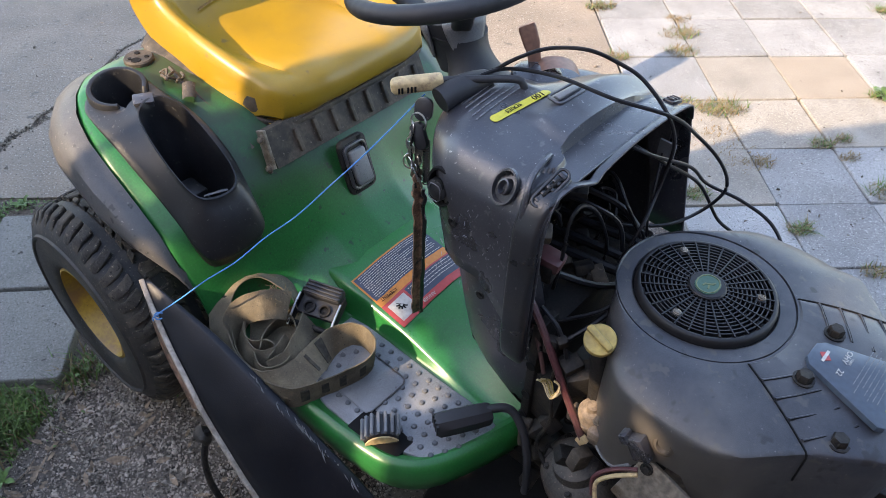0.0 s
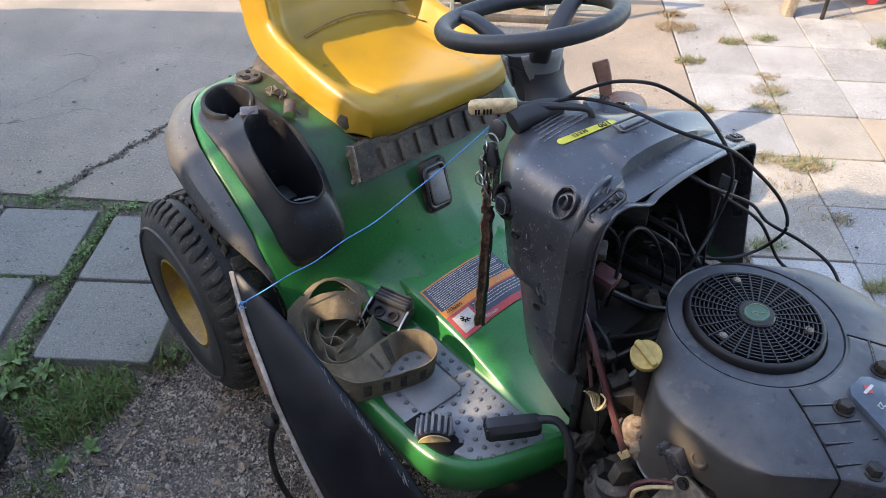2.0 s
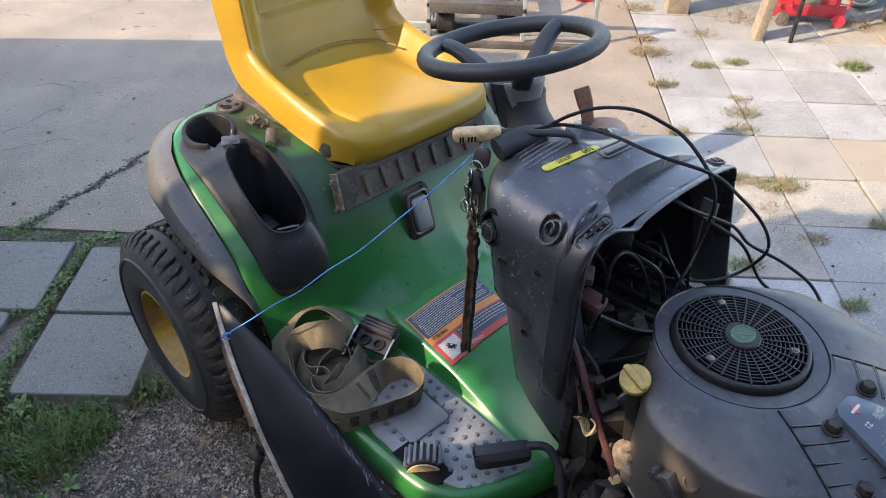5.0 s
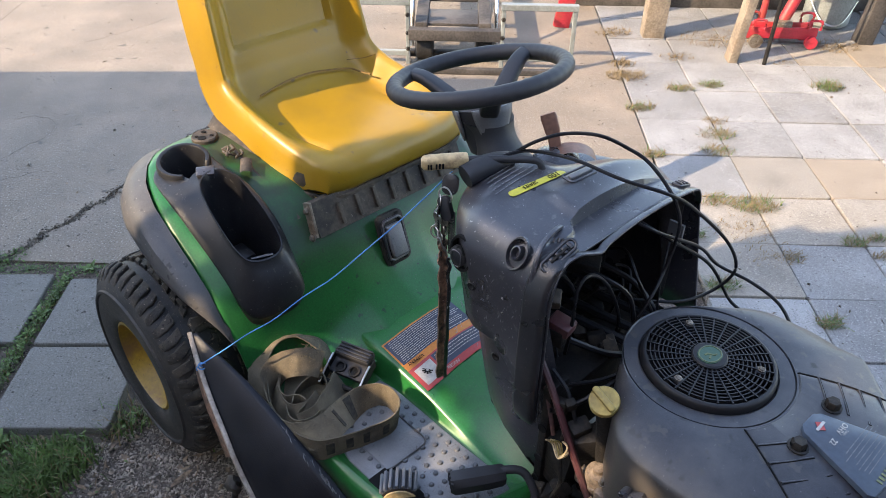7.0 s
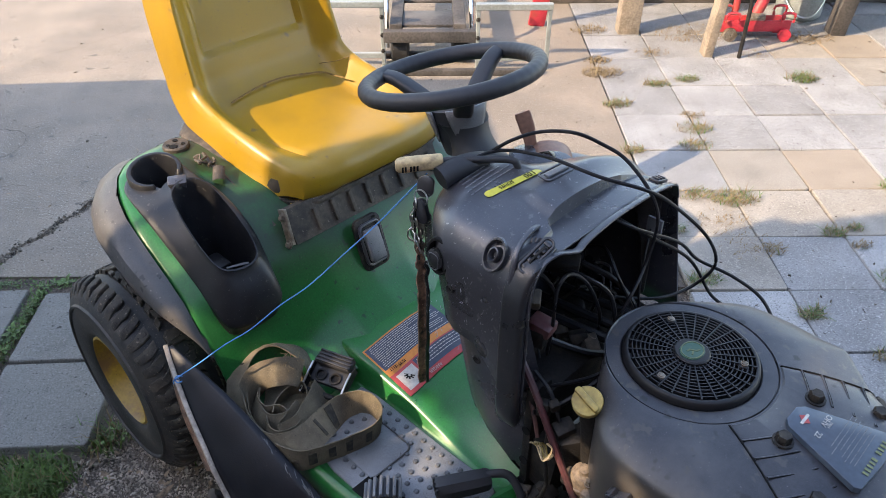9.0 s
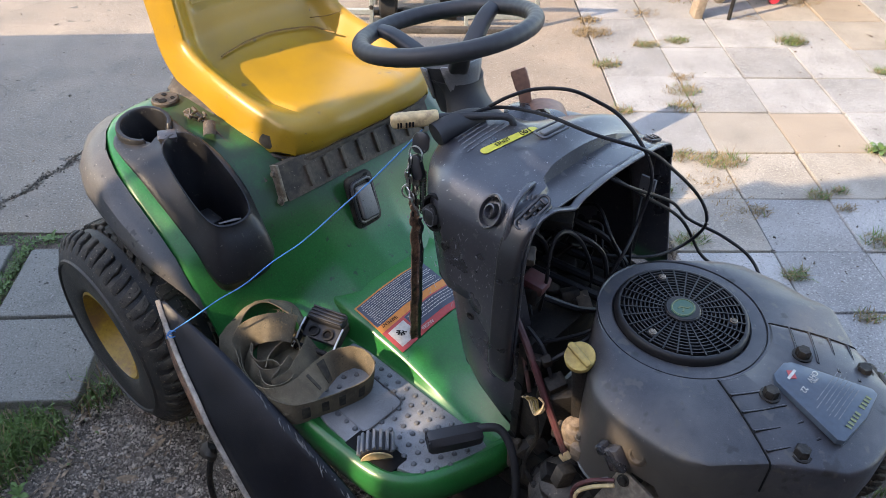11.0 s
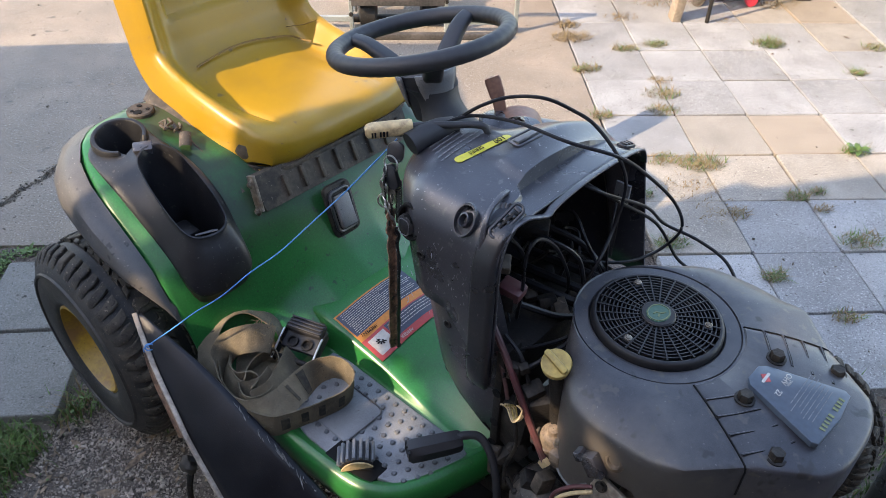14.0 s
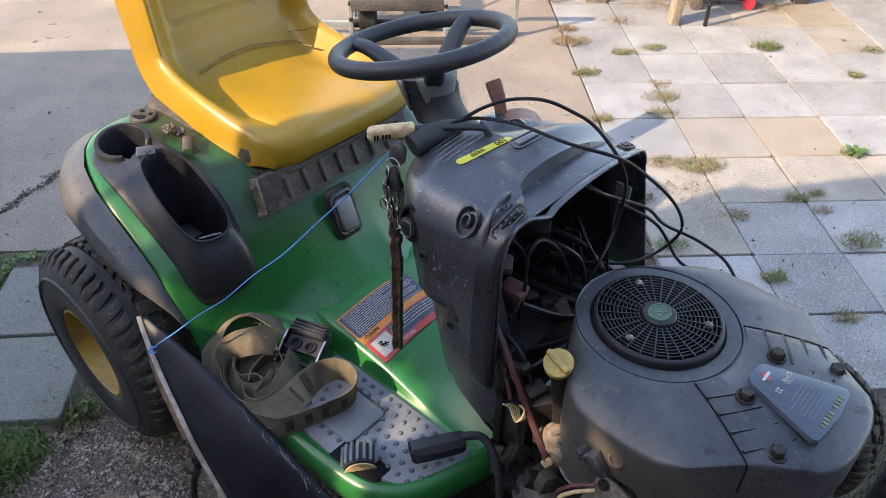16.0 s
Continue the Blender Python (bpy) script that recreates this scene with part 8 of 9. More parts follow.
pavement = thing("pavement", "weathered grey and tan concrete pavers with weeds in the joints", "pavement", kind="structure")
rng = random.Random(44)
COLS = [0.387, 0.705, 1.005, 1.317, 1.625, 1.935, 2.245, 2.555, 2.865, 3.175]
ROWS_Y = [0.11, 0.40, 0.69, 0.97, 1.262, 1.562, 1.865, 2.175, 2.482, 2.815, 3.12, 3.43, 3.74, 4.05]
TAN = {(2, 5), (4, 9)}
PALE = {(2, 4), (3, 4), (0, 4), (1, 4), (1, 5), (4, 8), (3, 9), (0, 3)}
for i in range(len(COLS) - 1):
    for j in range(len(ROWS_Y) - 1):
        if i < 1 and ROWS_Y[j] < 0.6 or (ROWS_Y[j] < 0.35 and COLS[i] < 1.2):
            continue
        bm = bmesh.new()
        g = 0.0027
        slab_shape(bm, rand_outline(COLS[i] + g, COLS[i + 1] - g, ROWS_Y[j] + g, ROWS_Y[j + 1] - g, rng), -0.05, rng.uniform(-0.004, 0.004), 0.004)
        tl = (rng.uniform(-0.006, 0.006), rng.uniform(-0.006, 0.006))
        for v in bm.verts:
            v.co.z += (v.co.x - COLS[i]) * tl[0] + (v.co.y - ROWS_Y[j]) * tl[1]
        part("paver", bm, PAVERTAN if (i, j) in TAN else PAVERMID if (i, j) in PALE else PAVER, pavement, smooth=False)
bed = bmesh.new()
box(bed, 0.386, 3.2, 0.42, 4.05, -0.06, -0.028, 0)
part("joint_sand", bed, DIRT, pavement, smooth=False)

slabs = thing("slab_path", "large grey concrete slabs beside the driveway, grass between them", "slab path", kind="structure")
for x0, x1, y0, y1, a in ((-1.618, -1.302, 0.370, 0.668, 2), (-1.632, -1.325, 0.680, 0.978, 2), (-1.995, -1.690, 0.668, 0.985, 3), (-2.02, -1.738, 0.352, 0.650, 3), (-2.32, -2.015, 0.655, 0.99, 2), (-2.34, -2.045, 0.335, 0.64, 2), (-2.05, -1.755, 0.03, 0.335, 4), (-2.36, -2.07, 0.02, 0.32, 2), (-2.66, -2.35, 0.65, 0.99, 2), (-2.67, -2.37, 0.33, 0.63, 2)):
    bm = bmesh.new()
    slab_shape(bm, rand_outline(x0, x1, y0, y1, rng, 0.003, 0.012), -0.045, 0.003, 0.005)
    c = Vector(((x0 + x1) / 2, (y0 + y1) / 2, 0))
    bmesh.ops.transform(bm, matrix=Matrix.Translation(c) @ Matrix.Rotation(radians(a), 4, 'Z') @ Matrix.Rotation(radians(rng.uniform(-0.6, 0.6)), 4, 'X') @ Matrix.Translation(-c), verts=bm.verts)
    part("slab", bm, SLAB, slabs, smooth=False)


def blade(bm, p, h, lean, az, w, mi=0):
    d = Vector((math.cos(az), math.sin(az), 0))
    s = Vector((-d.y, d.x, 0))
    a = [p - s * w, p + s * w]
    m1 = p + Vector((0, 0, h * 0.6)) + d * lean * 0.35
    t = p + Vector((0, 0, h)) + d * lean
    v = [bm.verts.new(x) for x in (a[0], a[1], m1 + s * w * 0.7, m1 - s * w * 0.7, t)]
    bm.faces.new((v[0], v[1], v[2], v[3])).material_index = mi
    bm.faces.new((v[3], v[2], v[4])).material_index = mi


def tuft(x, y, r, n, h, rng, dry=0.3, z=0.0, stretch=1.0, ang=0.0):
    bm = bmesh.new()
    for k in range(int(n * 1.4)):
        a, q = rng.uniform(0, 2 * math.pi), r * 0.9 * rng.random() ** 0.7
        dx, dy = q * math.cos(a) * stretch, q * math.sin(a)
        px, py = x + dx * math.cos(ang) - dy * math.sin(ang), y + dx * math.sin(ang) + dy * math.cos(ang)
        hh = h * 0.42 * rng.uniform(0.3, 1.15)
        blade(bm, Vector((px, py, z)), hh, hh * rng.uniform(0.8, 2.8), rng.uniform(0, 2 * math.pi), rng.uniform(0.0010, 0.0022), 1 if rng.random() < dry + 0.05 else 0)
    return bm


gr = random.Random(71)
for x, y, r, n, h, dry in ((0.64, 2.50, 0.07, 150, 0.045, 0.45), (0.79, 2.54, 0.07, 150, 0.045, 0.4), (0.69, 2.04, 0.09, 200, 0.05, 0.55), (0.66, 1.90, 0.08, 170, 0.045, 0.55), (0.41, 2.28, 0.07, 160, 0.05, 0.5), (0.40, 1.86, 0.05, 110, 0.05, 0.6), (0.70, 1.50, 0.10, 260, 0.05, 0.5),
                           (0.56, 1.53, 0.08, 120, 0.04, 0.6), (1.36, 2.55, 0.09, 220, 0.06, 0.35), (0.73, 0.85, 0.045, 120, 0.05, 0.4), (0.98, 1.28, 0.05, 100, 0.04, 0.4), (1.33, 1.57, 0.06, 90, 0.06, 0.05), (1.09, 1.02, 0.08, 180, 0.05, 0.45), (0.88, 0.67, 0.05, 90, 0.03, 0.6),
                           (1.06, 1.30, 0.035, 70, 0.04, 0.4), (1.04, 1.20, 0.04, 70, 0.03, 0.8), (1.87, 2.51, 0.08, 120, 0.04, 0.4), (1.65, 2.24, 0.06, 90, 0.05, 0.3), (0.42, 1.30, 0.05, 90, 0.05, 0.3), (0.45, 1.02, 0.06, 120, 0.05, 0.3), (0.72, 1.18, 0.06, 80, 0.03, 0.8)):
    solo("weed_clump", tuft(x, y, r * 0.62, n, h, gr, dry + 0.12, 0.0, 1.75, 0.12), [GRASS, STRAW], "low green and straw weed clump in a paver joint", "weed", "weeds in the paver joints", "stuff", smooth=False)
for x, y, r, n, h in ((0.72, 2.17, 0.06, 120, 0.03), (0.43, 3.19, 0.10, 200, 0.05), (0.40, 2.63, 0.10, 260, 0.05), (0.41, 2.78, 0.07, 150, 0.05), (0.71, 2.88, 0.09, 120, 0.03), (0.97, 3.14, 0.20, 360, 0.04), (1.6, 3.06, 0.13, 200, 0.04), (1.25, 2.84, 0.1, 60, 0.02), (0.60, 1.35, 0.12, 110, 0.02), (0.66, 1.2, 0.12, 130, 0.02)):
    solo("dry_grass", tuft(x, y, r * 0.75, n, h, gr, 1.0, 0.0, 1.5, 0.1), [STRAW, STRAW], "dry straw-coloured dead grass on the pavers", "dry grass", "dry grass on the pavers", "stuff", smooth=False)
# grass between slabs and along the driveway edge, and the patch by the soil
bm = bmesh.new()
def strip(x0, y0, x1, y1, w, n, h, dry=0.12, z=-0.03):
    for k in range(n):
        t = gr.random()
        x, y = x0 + (x1 - x0) * t + gr.gauss(0, w), y0 + (y1 - y0) * t + gr.gauss(0, w)
        hh = h * 0.66 * gr.uniform(0.3, 1.15)
        blade(bm, Vector((x, y, z)), hh, hh * gr.uniform(0.2, 1.1), gr.uniform(0, 6.28), gr.uniform(0.0013, 0.0028), 1 if gr.random() < dry else 0)
strip(-1.665, 0.36, -1.66, 1.00, 0.013, 1100, 0.055)
strip(-1.75, 0.10, -1.55, 0.33, 0.04, 700, 0.06, 0.2)
strip(-2.3, 1.02, -1.2, 1.03, 0.014, 520, 0.055)
strip(-1.95, 1.06, -1.83, 1.10, 0.02, 150, 0.06)
strip(-1.72, 0.66, -2.05, 0.655, 0.010, 260, 0.06)
strip(-1.70, 0.31, -1.35, 0.345, 0.015, 260, 0.06)
strip(-1.50, 0.20, -1.36, 0.29, 0.034, 2000, 0.065, 0.08)
strip(-1.47, 0.13, -1.40, 0.20, 0.030, 500, 0.06, 0.12)
strip(-1.68, 0.22, -1.62, 0.34, 0.02, 120, 0.08)
strip(-1.30, 0.36, -1.22, 0.45, 0.025, 160, 0.09, 0.25)
strip(-1.45, -0.02, -1.36, 0.02, 0.03, 120, 0.05, 0.3)
strip(-1.10, 0.40, -1.05, 0.38, 0.03, 60, 0.05, 0.4)
strip(0.62, 0.05, 1.2, 0.36, 0.10, 1800, 0.06, 0.15)
solo("grass", bm, [GRASS, STRAW], "green grass growing at slab edges and in the soil", "grass", kind="stuff", smooth=False)
# broad-leaved weeds
bm = bmesh.new()
for x, y, n, s, z in ((-1.66, 0.36, 9, 0.06, -0.02), (-1.62, 0.26, 8, 0.05, -0.02), (-1.67, 0.23, 7, 0.05, -0.02), (-1.56, 0.33, 7, 0.045, -0.02), (-1.66, 0.50, 6, 0.035, -0.01), (-1.665, 0.80, 7, 0.035, -0.01), (-1.60, 1.03, 8, 0.035, -0.01), (-1.45, 1.03, 7, 0.035, -0.01), (1.33, 1.57, 10, 0.05, 0.0), (-1.40, 0.06, 8, 0.04, -0.03), (-1.35, 0.12, 6, 0.03, -0.03)):
    for k in range(n):
        a = 2 * math.pi * k / n + gr.uniform(-0.3, 0.3)
        L = s * gr.uniform(0.6, 1.1)
        d, q = Vector((math.cos(a), math.sin(a), 0)), Vector((-math.sin(a), math.cos(a), 0))
        o = Vector((x, y, z + 0.004))
        w = L * gr.uniform(0.16, 0.26)
        h = L * gr.uniform(0.25, 0.8)
        rows = [[o - q * 0.001, o, o + q * 0.001], [o + d * L * 0.4 + Vector((0, 0, h * 0.7)) - q * w, o + d * L * 0.4 + Vector((0, 0, h * 0.62)), o + d * L * 0.4 + Vector((0, 0, h * 0.7)) + q * w],
                [o + d * L * 0.75 + Vector((0, 0, h * 0.9)) - q * w * 0.8, o + d * L * 0.75 + Vector((0, 0, h * 0.83)), o + d * L * 0.75 + Vector((0, 0, h * 0.9)) + q * w * 0.8], [o + d * L + Vector((0, 0, h * 0.75)) - q * 0.001, o + d * L + Vector((0, 0, h * 0.75)), o + d * L + Vector((0, 0, h * 0.75)) + q * 0.001]]
        loft(bm, rows, closed=False)
solo("broadleaf_weeds", bm, GRASS, "broad-leaved green weeds between slabs", "weeds", kind="stuff")


def soil_z(x, y):
    return -0.035 + 0.012 * noise.noise(Vector((x * 2.3, y * 2.3, 0))) + 0.006 * noise.noise(Vector((x * 9, y * 9, 3)))


# gravel chips: dense near the wheel
lr = random.Random(15)
verts, faces = [], []
for k in range(68000):
    x, y = lr.uniform(-1.72, -0.5), lr.uniform(-0.62, 0.56)
    if x < -1.28 and y > 0.35:
        continue
    if lr.random() > 0.62 + 0.6 * noise.noise(Vector((x * 4, y * 4, 7))):
        continue
    s = lr.uniform(0.0016, 0.0047) * (2.2 if lr.random() < 0.03 else 1)
    z = soil_z(x, y)
    m = Matrix.Translation((x, y, z + s * 0.4)) @ Euler((lr.uniform(0, 6), lr.uniform(0, 6), lr.uniform(0, 6))).to_matrix().to_4x4() @ Matrix.Diagonal((s * lr.uniform(0.7, 1.4), s, s * lr.uniform(0.5, 0.9), 1))
    b = len(verts)
    verts += [m @ Vector(p) for p in ((1, 0, 0), (-1, 0.2, 0), (0, 1, 0), (0.1, -1, 0), (0, 0, 1), (0, 0.1, -1))]
    faces += [(b, b + 2, b + 4), (b + 2, b + 1, b + 4), (b + 1, b + 3, b + 4), (b + 3, b, b + 4), (b + 2, b, b + 5), (b + 1, b + 2, b + 5), (b + 3, b + 1, b + 5), (b, b + 3, b + 5)]
me = bpy.data.meshes.new("gravel")
me.from_pydata(verts, [], faces)
me.materials.append(STONE)
tagged(new("gravel", me), "fine grey gravel and grit on the soil", "gravel", kind="stuff")
# loose grit and scraps on the driveway and pavers
verts, faces = [], []
for k in range(900):
    x, y = (lr.uniform(-3.0, 0.36), lr.uniform(1.08, 3.6)) if k < 600 else (lr.uniform(0.4, 2.6), lr.uniform(0.5, 3.2))
    sz = lr.uniform(0.0015, 0.0045) * (2.2 if lr.random() < 0.08 else 1)
    m = Matrix.Translation((x, y, sz * 0.35 + 0.002)) @ Euler((lr.uniform(-0.5, 0.5), lr.uniform(-0.5, 0.5), lr.uniform(0, 6))).to_matrix().to_4x4() @ Matrix.Diagonal((sz * lr.uniform(0.8, 2.2), sz, sz * 0.5, 1))
    b = len(verts)
    verts += [m @ Vector(p) for p in ((1, 0, 0), (-1, 0.2, 0), (0, 1, 0), (0.1, -1, 0), (0, 0, 1), (0, 0.1, -1))]
    faces += [(b, b + 2, b + 4), (b + 2, b + 1, b + 4), (b + 1, b + 3, b + 4), (b + 3, b, b + 4), (b + 2, b, b + 5), (b + 1, b + 2, b + 5), (b + 3, b + 1, b + 5), (b, b + 3, b + 5)]
me = bpy.data.meshes.new("grit")
me.from_pydata(verts, [], faces)
me.materials.append(DIRT)
tagged(new("grit", me), "dark grit and scraps scattered on concrete and pavers", "grit", kind="stuff")
# dead leaves and twigs
bm = bmesh.new()
for k in range(1320):
    if k < 1200:
        x, y = lr.uniform(-1.72, -0.55), lr.uniform(-0.6, 0.5)
        if x < -1.29 and y > 0.36:
            continue
        if lr.random() > 0.6 + 0.7 * noise.noise(Vector((x * 3, y * 3, 2))):
            continue
        z = soil_z(x, y) + 0.004
    else:
        x, y = lr.uniform(-2.6, 0.3), lr.uniform(1.2, 3.2)
        z = 0.003
    L, w = lr.uniform(0.007, 0.026), lr.uniform(0.003, 0.007)
    if k % 9 == 0 and -1.75 < x < -0.9:
        L, w = L * 1.35, w * 2.1
    if k >= 1200:
        L, w = L * 0.5, w * 0.5
    a = lr.uniform(0, 6.28)
    m = Matrix.Translation((x, y, z)) @ Euler((lr.uniform(-0.4, 0.4), lr.uniform(-0.4, 0.4), a)).to_matrix().to_4x4()
    c = lr.uniform(-0.004, 0.008)
    rows = [[m @ Vector((-L, -w * 0.15, 0)), m @ Vector((-L, w * 0.15, 0))], [m @ Vector((-L * 0.4, -w, c)), m @ Vector((-L * 0.4, w, c * 0.4))], [m @ Vector((L * 0.4, -w * 0.9, c * 0.3)), m @ Vector((L * 0.4, w * 0.9, c))], [m @ Vector((L, -w * 0.1, c)), m @ Vector((L, w * 0.1, c))]]
    loft(bm, rows, closed=False)
solo("dead_leaves", bm, LEAF, "curled brown dead leaves on the soil", "leaves", kind="stuff")
bm = bmesh.new()
for k in range(60):
    x, y = lr.uniform(-1.6, -0.6), lr.uniform(-0.6, 0.4)
    if x < -1.29 and y > 0.36:
        continue
    a, L = lr.uniform(0, 6.28), lr.uniform(0.02, 0.07)
    z = soil_z(x, y) + 0.004
    tube(bm, [(x, y, z), (x + L * math.cos(a) * 0.5, y + L * math.sin(a) * 0.5, z + 0.004), (x + L * math.cos(a + 0.3), y + L * math.sin(a + 0.3), z)], 0.0013, 4, 2)
solo("twigs", bm, LEAF, "thin brown twigs on the soil", "twigs", kind="stuff")
# crumbs lying in and beside the driveway crack
verts, faces = [], []
for k in range(1500):
    i = lr.randrange(0, len(CRACK) - 1)
    (x0, y0), (x1, y1) = CRACK[i], CRACK[i + 1]
    if y0 > 3.4:
        continue
    t = lr.random()
    spread = 0.013 if y0 < 1.5 else 0.006
    x, y = x0 + (x1 - x0) * t + lr.gauss(0, spread), y0 + (y1 - y0) * t + lr.gauss(0, 0.006)
    sz = lr.uniform(0.0015, 0.0045) * (1.8 if lr.random() < 0.1 else 1)
    m = Matrix.Translation((x, y, sz * 0.3)) @ Euler((lr.uniform(0, 6), lr.uniform(0, 6), lr.uniform(0, 6))).to_matrix().to_4x4() @ Matrix.Diagonal((sz * lr.uniform(0.8, 1.6), sz, sz * 0.7, 1))
    b = len(verts)
    verts += [m @ Vector(p) for p in ((1, 0, 0), (-1, 0.2, 0), (0, 1, 0), (0.1, -1, 0), (0, 0, 1), (0, 0.1, -1))]
    faces += [(b, b + 2, b + 4), (b + 2, b + 1, b + 4), (b + 1, b + 3, b + 4), (b + 3, b, b + 4), (b + 2, b, b + 5), (b + 1, b + 2, b + 5), (b + 3, b + 1, b + 5), (b, b + 3, b + 5)]
me = bpy.data.meshes.new("crack_crumbs")
me.from_pydata(verts, [], faces)
me.materials.append(CRUMB)
tagged(new("crack_crumbs", me), "broken concrete crumbs along the driveway crack", "crumbs", kind="stuff")
# low leafy weeds in the slab joints
bm = bmesh.new()
for x0, y0, x1, y1, w, n in ((-1.662, 0.36, -1.655, 1.02, 0.012, 900), (-2.35, 1.02, -1.20, 1.022, 0.014, 900), (-1.95, 1.05, -1.84, 1.10, 0.018, 160), (-2.05, 0.655, -1.70, 0.66, 0.008, 130), (-1.74, 0.12, -1.58, 0.33, 0.05, 500), (-1.60, 0.30, -1.33, 0.345, 0.012, 160), (-1.48, 0.14, -1.36, 0.28, 0.05, 220), (-1.26, 0.40, -1.20, 0.47, 0.02, 60)):
    for k in range(n):
        t = lr.random() if lr.random() < 0.5 else (lr.randrange(0, 7) + lr.gauss(0.5, 0.2)) / 7
        o = Vector((x0 + (x1 - x0) * t + lr.gauss(0, w), y0 + (y1 - y0) * t + lr.gauss(0, w), (-0.008 if y0 > 0.34 else -0.03) + abs(lr.gauss(0.004, 0.008))))
        a, L = lr.uniform(0, 6.28), lr.uniform(0.005, 0.014)
        d, q, up = Vector((math.cos(a), math.sin(a), lr.uniform(-0.1, 0.9))).normalized(), Vector((-math.sin(a), math.cos(a), lr.uniform(-0.3, 0.3))), Vector((0, 0, 0.002))
        wd = L * lr.uniform(0.25, 0.42)
        vs = [bm.verts.new(p) for p in (o, o + d * L * 0.5 - q * wd + up, o + d * L * 0.55, o + d * L * 0.5 + q * wd + up, o + d * L)]
        bm.faces.new((vs[0], vs[2], vs[1])); bm.faces.new((vs[0], vs[3], vs[2])); bm.faces.new((vs[1], vs[2], vs[4])); bm.faces.new((vs[2], vs[3], vs[4]))
solo("joint_weeds", bm, WEEDM, "small leafy green weeds in the slab joints", "weeds", kind="stuff", smooth=False)
# crack filling along the driveway joint
bm = bmesh.new()
box(bm, -8, 0.385, 1.0, 9.0, -0.16, -0.010, 0)
solo("driveway_bed", bm, DIRT, "dark soil bed under the driveway", "ground", kind="structure", smooth=False)


# ---- across the yard ----
def steel_frame(x0, x1, y, h):
    f = thing("saw_horse", "pale grey steel tube stand on the driveway", "stand", group="steel stands beside the cart")
    for nm, pts in (("post", [(x0, y, 0), (x0, y, h)]), ("post", [(x1, y, 0), (x1, y, h)]), ("top_rail", [(x0 - 0.012, y, h), (x1 + 0.012, y, h)]), ("lower_rail", [(x0, y, 0.055), (x1, y, 0.055)])):
        bm = bmesh.new()
        w, deep = (0.034, 0.030) if nm == "top_rail" else (0.020, 0.028) if nm == "lower_rail" else (0.020, 0.022)
        sweep(bm, pts, rrect2(w, deep, 0.003, 1), up=(0, 1, 0) if nm == "post" else (0, 0, 1))
        part(nm, bm, GREYMETAL, f)
    for z in (0.08, 0.16, 0.25):
        bm = bmesh.new()
        bolt(bm, Matrix.Translation((x1 if x1 < -0.5 else x0, y - 0.013, z)) @ Matrix.Rotation(radians(90), 4, 'X'), 0.008, 0.008, 0.011)
        part("bolt", bm, GREASE, f)
    return f


steel_frame(-0.205, 0.135, 2.69, 0.31)
steel_frame(-0.99, -0.665, 2.73, 0.31)


def cart():
    c = thing("cart", "weathered dark wooden cart between two steel frames", "cart")
    bm = bmesh.new(); box(bm, -0.66, -0.21, 2.68, 2.73, 0.135, 0.19, 0.004); part("front_beam", bm, DARKWOOD, c)
    for x in (-0.60, -0.29):
        bm = bmesh.new(); box(bm, x - 0.03, x + 0.03, 2.73, 4.2, 0.16, 0.21, 0.004); part("side_rail", bm, DARKWOOD, c)
    for k, y in enumerate((2.75, 3.10, 3.45)):
        bm = bmesh.new(); box(bm, -0.57, -0.32, y, y + (0.20 if k == 0 else 0.06), 0.185, 0.200, 0.003); part("board", bm, DARKWOOD, c)
    for x in (-0.585, -0.285):
        bm = bmesh.new()
        revolve(bm, [(0.02, -0.04), (0.06, -0.045), (0.078, -0.035), (0.078, 0.035), (0.06, 0.045), (0.02, 0.04)], 24, Matrix.Translation((x, 2.80, 0.078)) @ Matrix.Rotation(radians(90), 4, 'Y'))
        part("wheel", bm, RUBBER, c)
    for x in (-0.655, -0.225):
        bm = bmesh.new(); tube(bm, [(x, 2.9, 0.02), (x, 3.0, 0.25), (x, 3.2, 0.30), (x, 3.8, 0.33)], 0.012, 8); part("chrome_bar", bm, CHROME, c)
    bm = bmesh.new(); box(bm, -0.66, -0.21, 2.76, 2.80, 0.02, 0.05, 0.004); part("axle", bm, GREASE, c)
    bm = bmesh.new(); box(bm, -0.64, 0.10, 2.60, 2.63, 0.0, 0.03, 0.004); part("ground_bar", bm, DARKWOOD, c)


cart()


def post(name, x, y, w, d, h, lean, mt, label, cat):
    bm = bmesh.new()
    box(bm, -w / 2, w / 2, -d / 2, d / 2, 0, h, 0.005, Matrix.Translation((x, y, 0)) @ Matrix.Rotation(radians(lean), 4, 'Y'))
    return solo(name, bm, mt, label, cat)


post("wooden_post", 0.635, 3.17, 0.115, 0.09, 0.9, 0.5, WOOD, "pale weathered wooden post on the pavers", "post")
post("wooden_plank", 0.975, 2.85, 0.045, 0.085, 1.1, 5.0, WOOD, "thin leaning wooden plank on the pavers", "plank")
post("wooden_post", 1.76, 3.14, 0.085, 0.085, 0.9, 6.0, DARKWOOD, "grey leaning wooden post beside the jack", "post")
post("red_board", 0.15, 3.27, 0.090, 0.03, 0.7, 8.0, REDP, "red painted board leg on the driveway", "board")
bm = bmesh.new()
tube(bm, [(1.132, 2.805, 0), (1.134, 2.81, 0.5), (1.136, 2.815, 1.0)], 0.010, 10)
solo("steel_rod", bm, GREASE, "dark upright steel rod on the pavers", "rod")
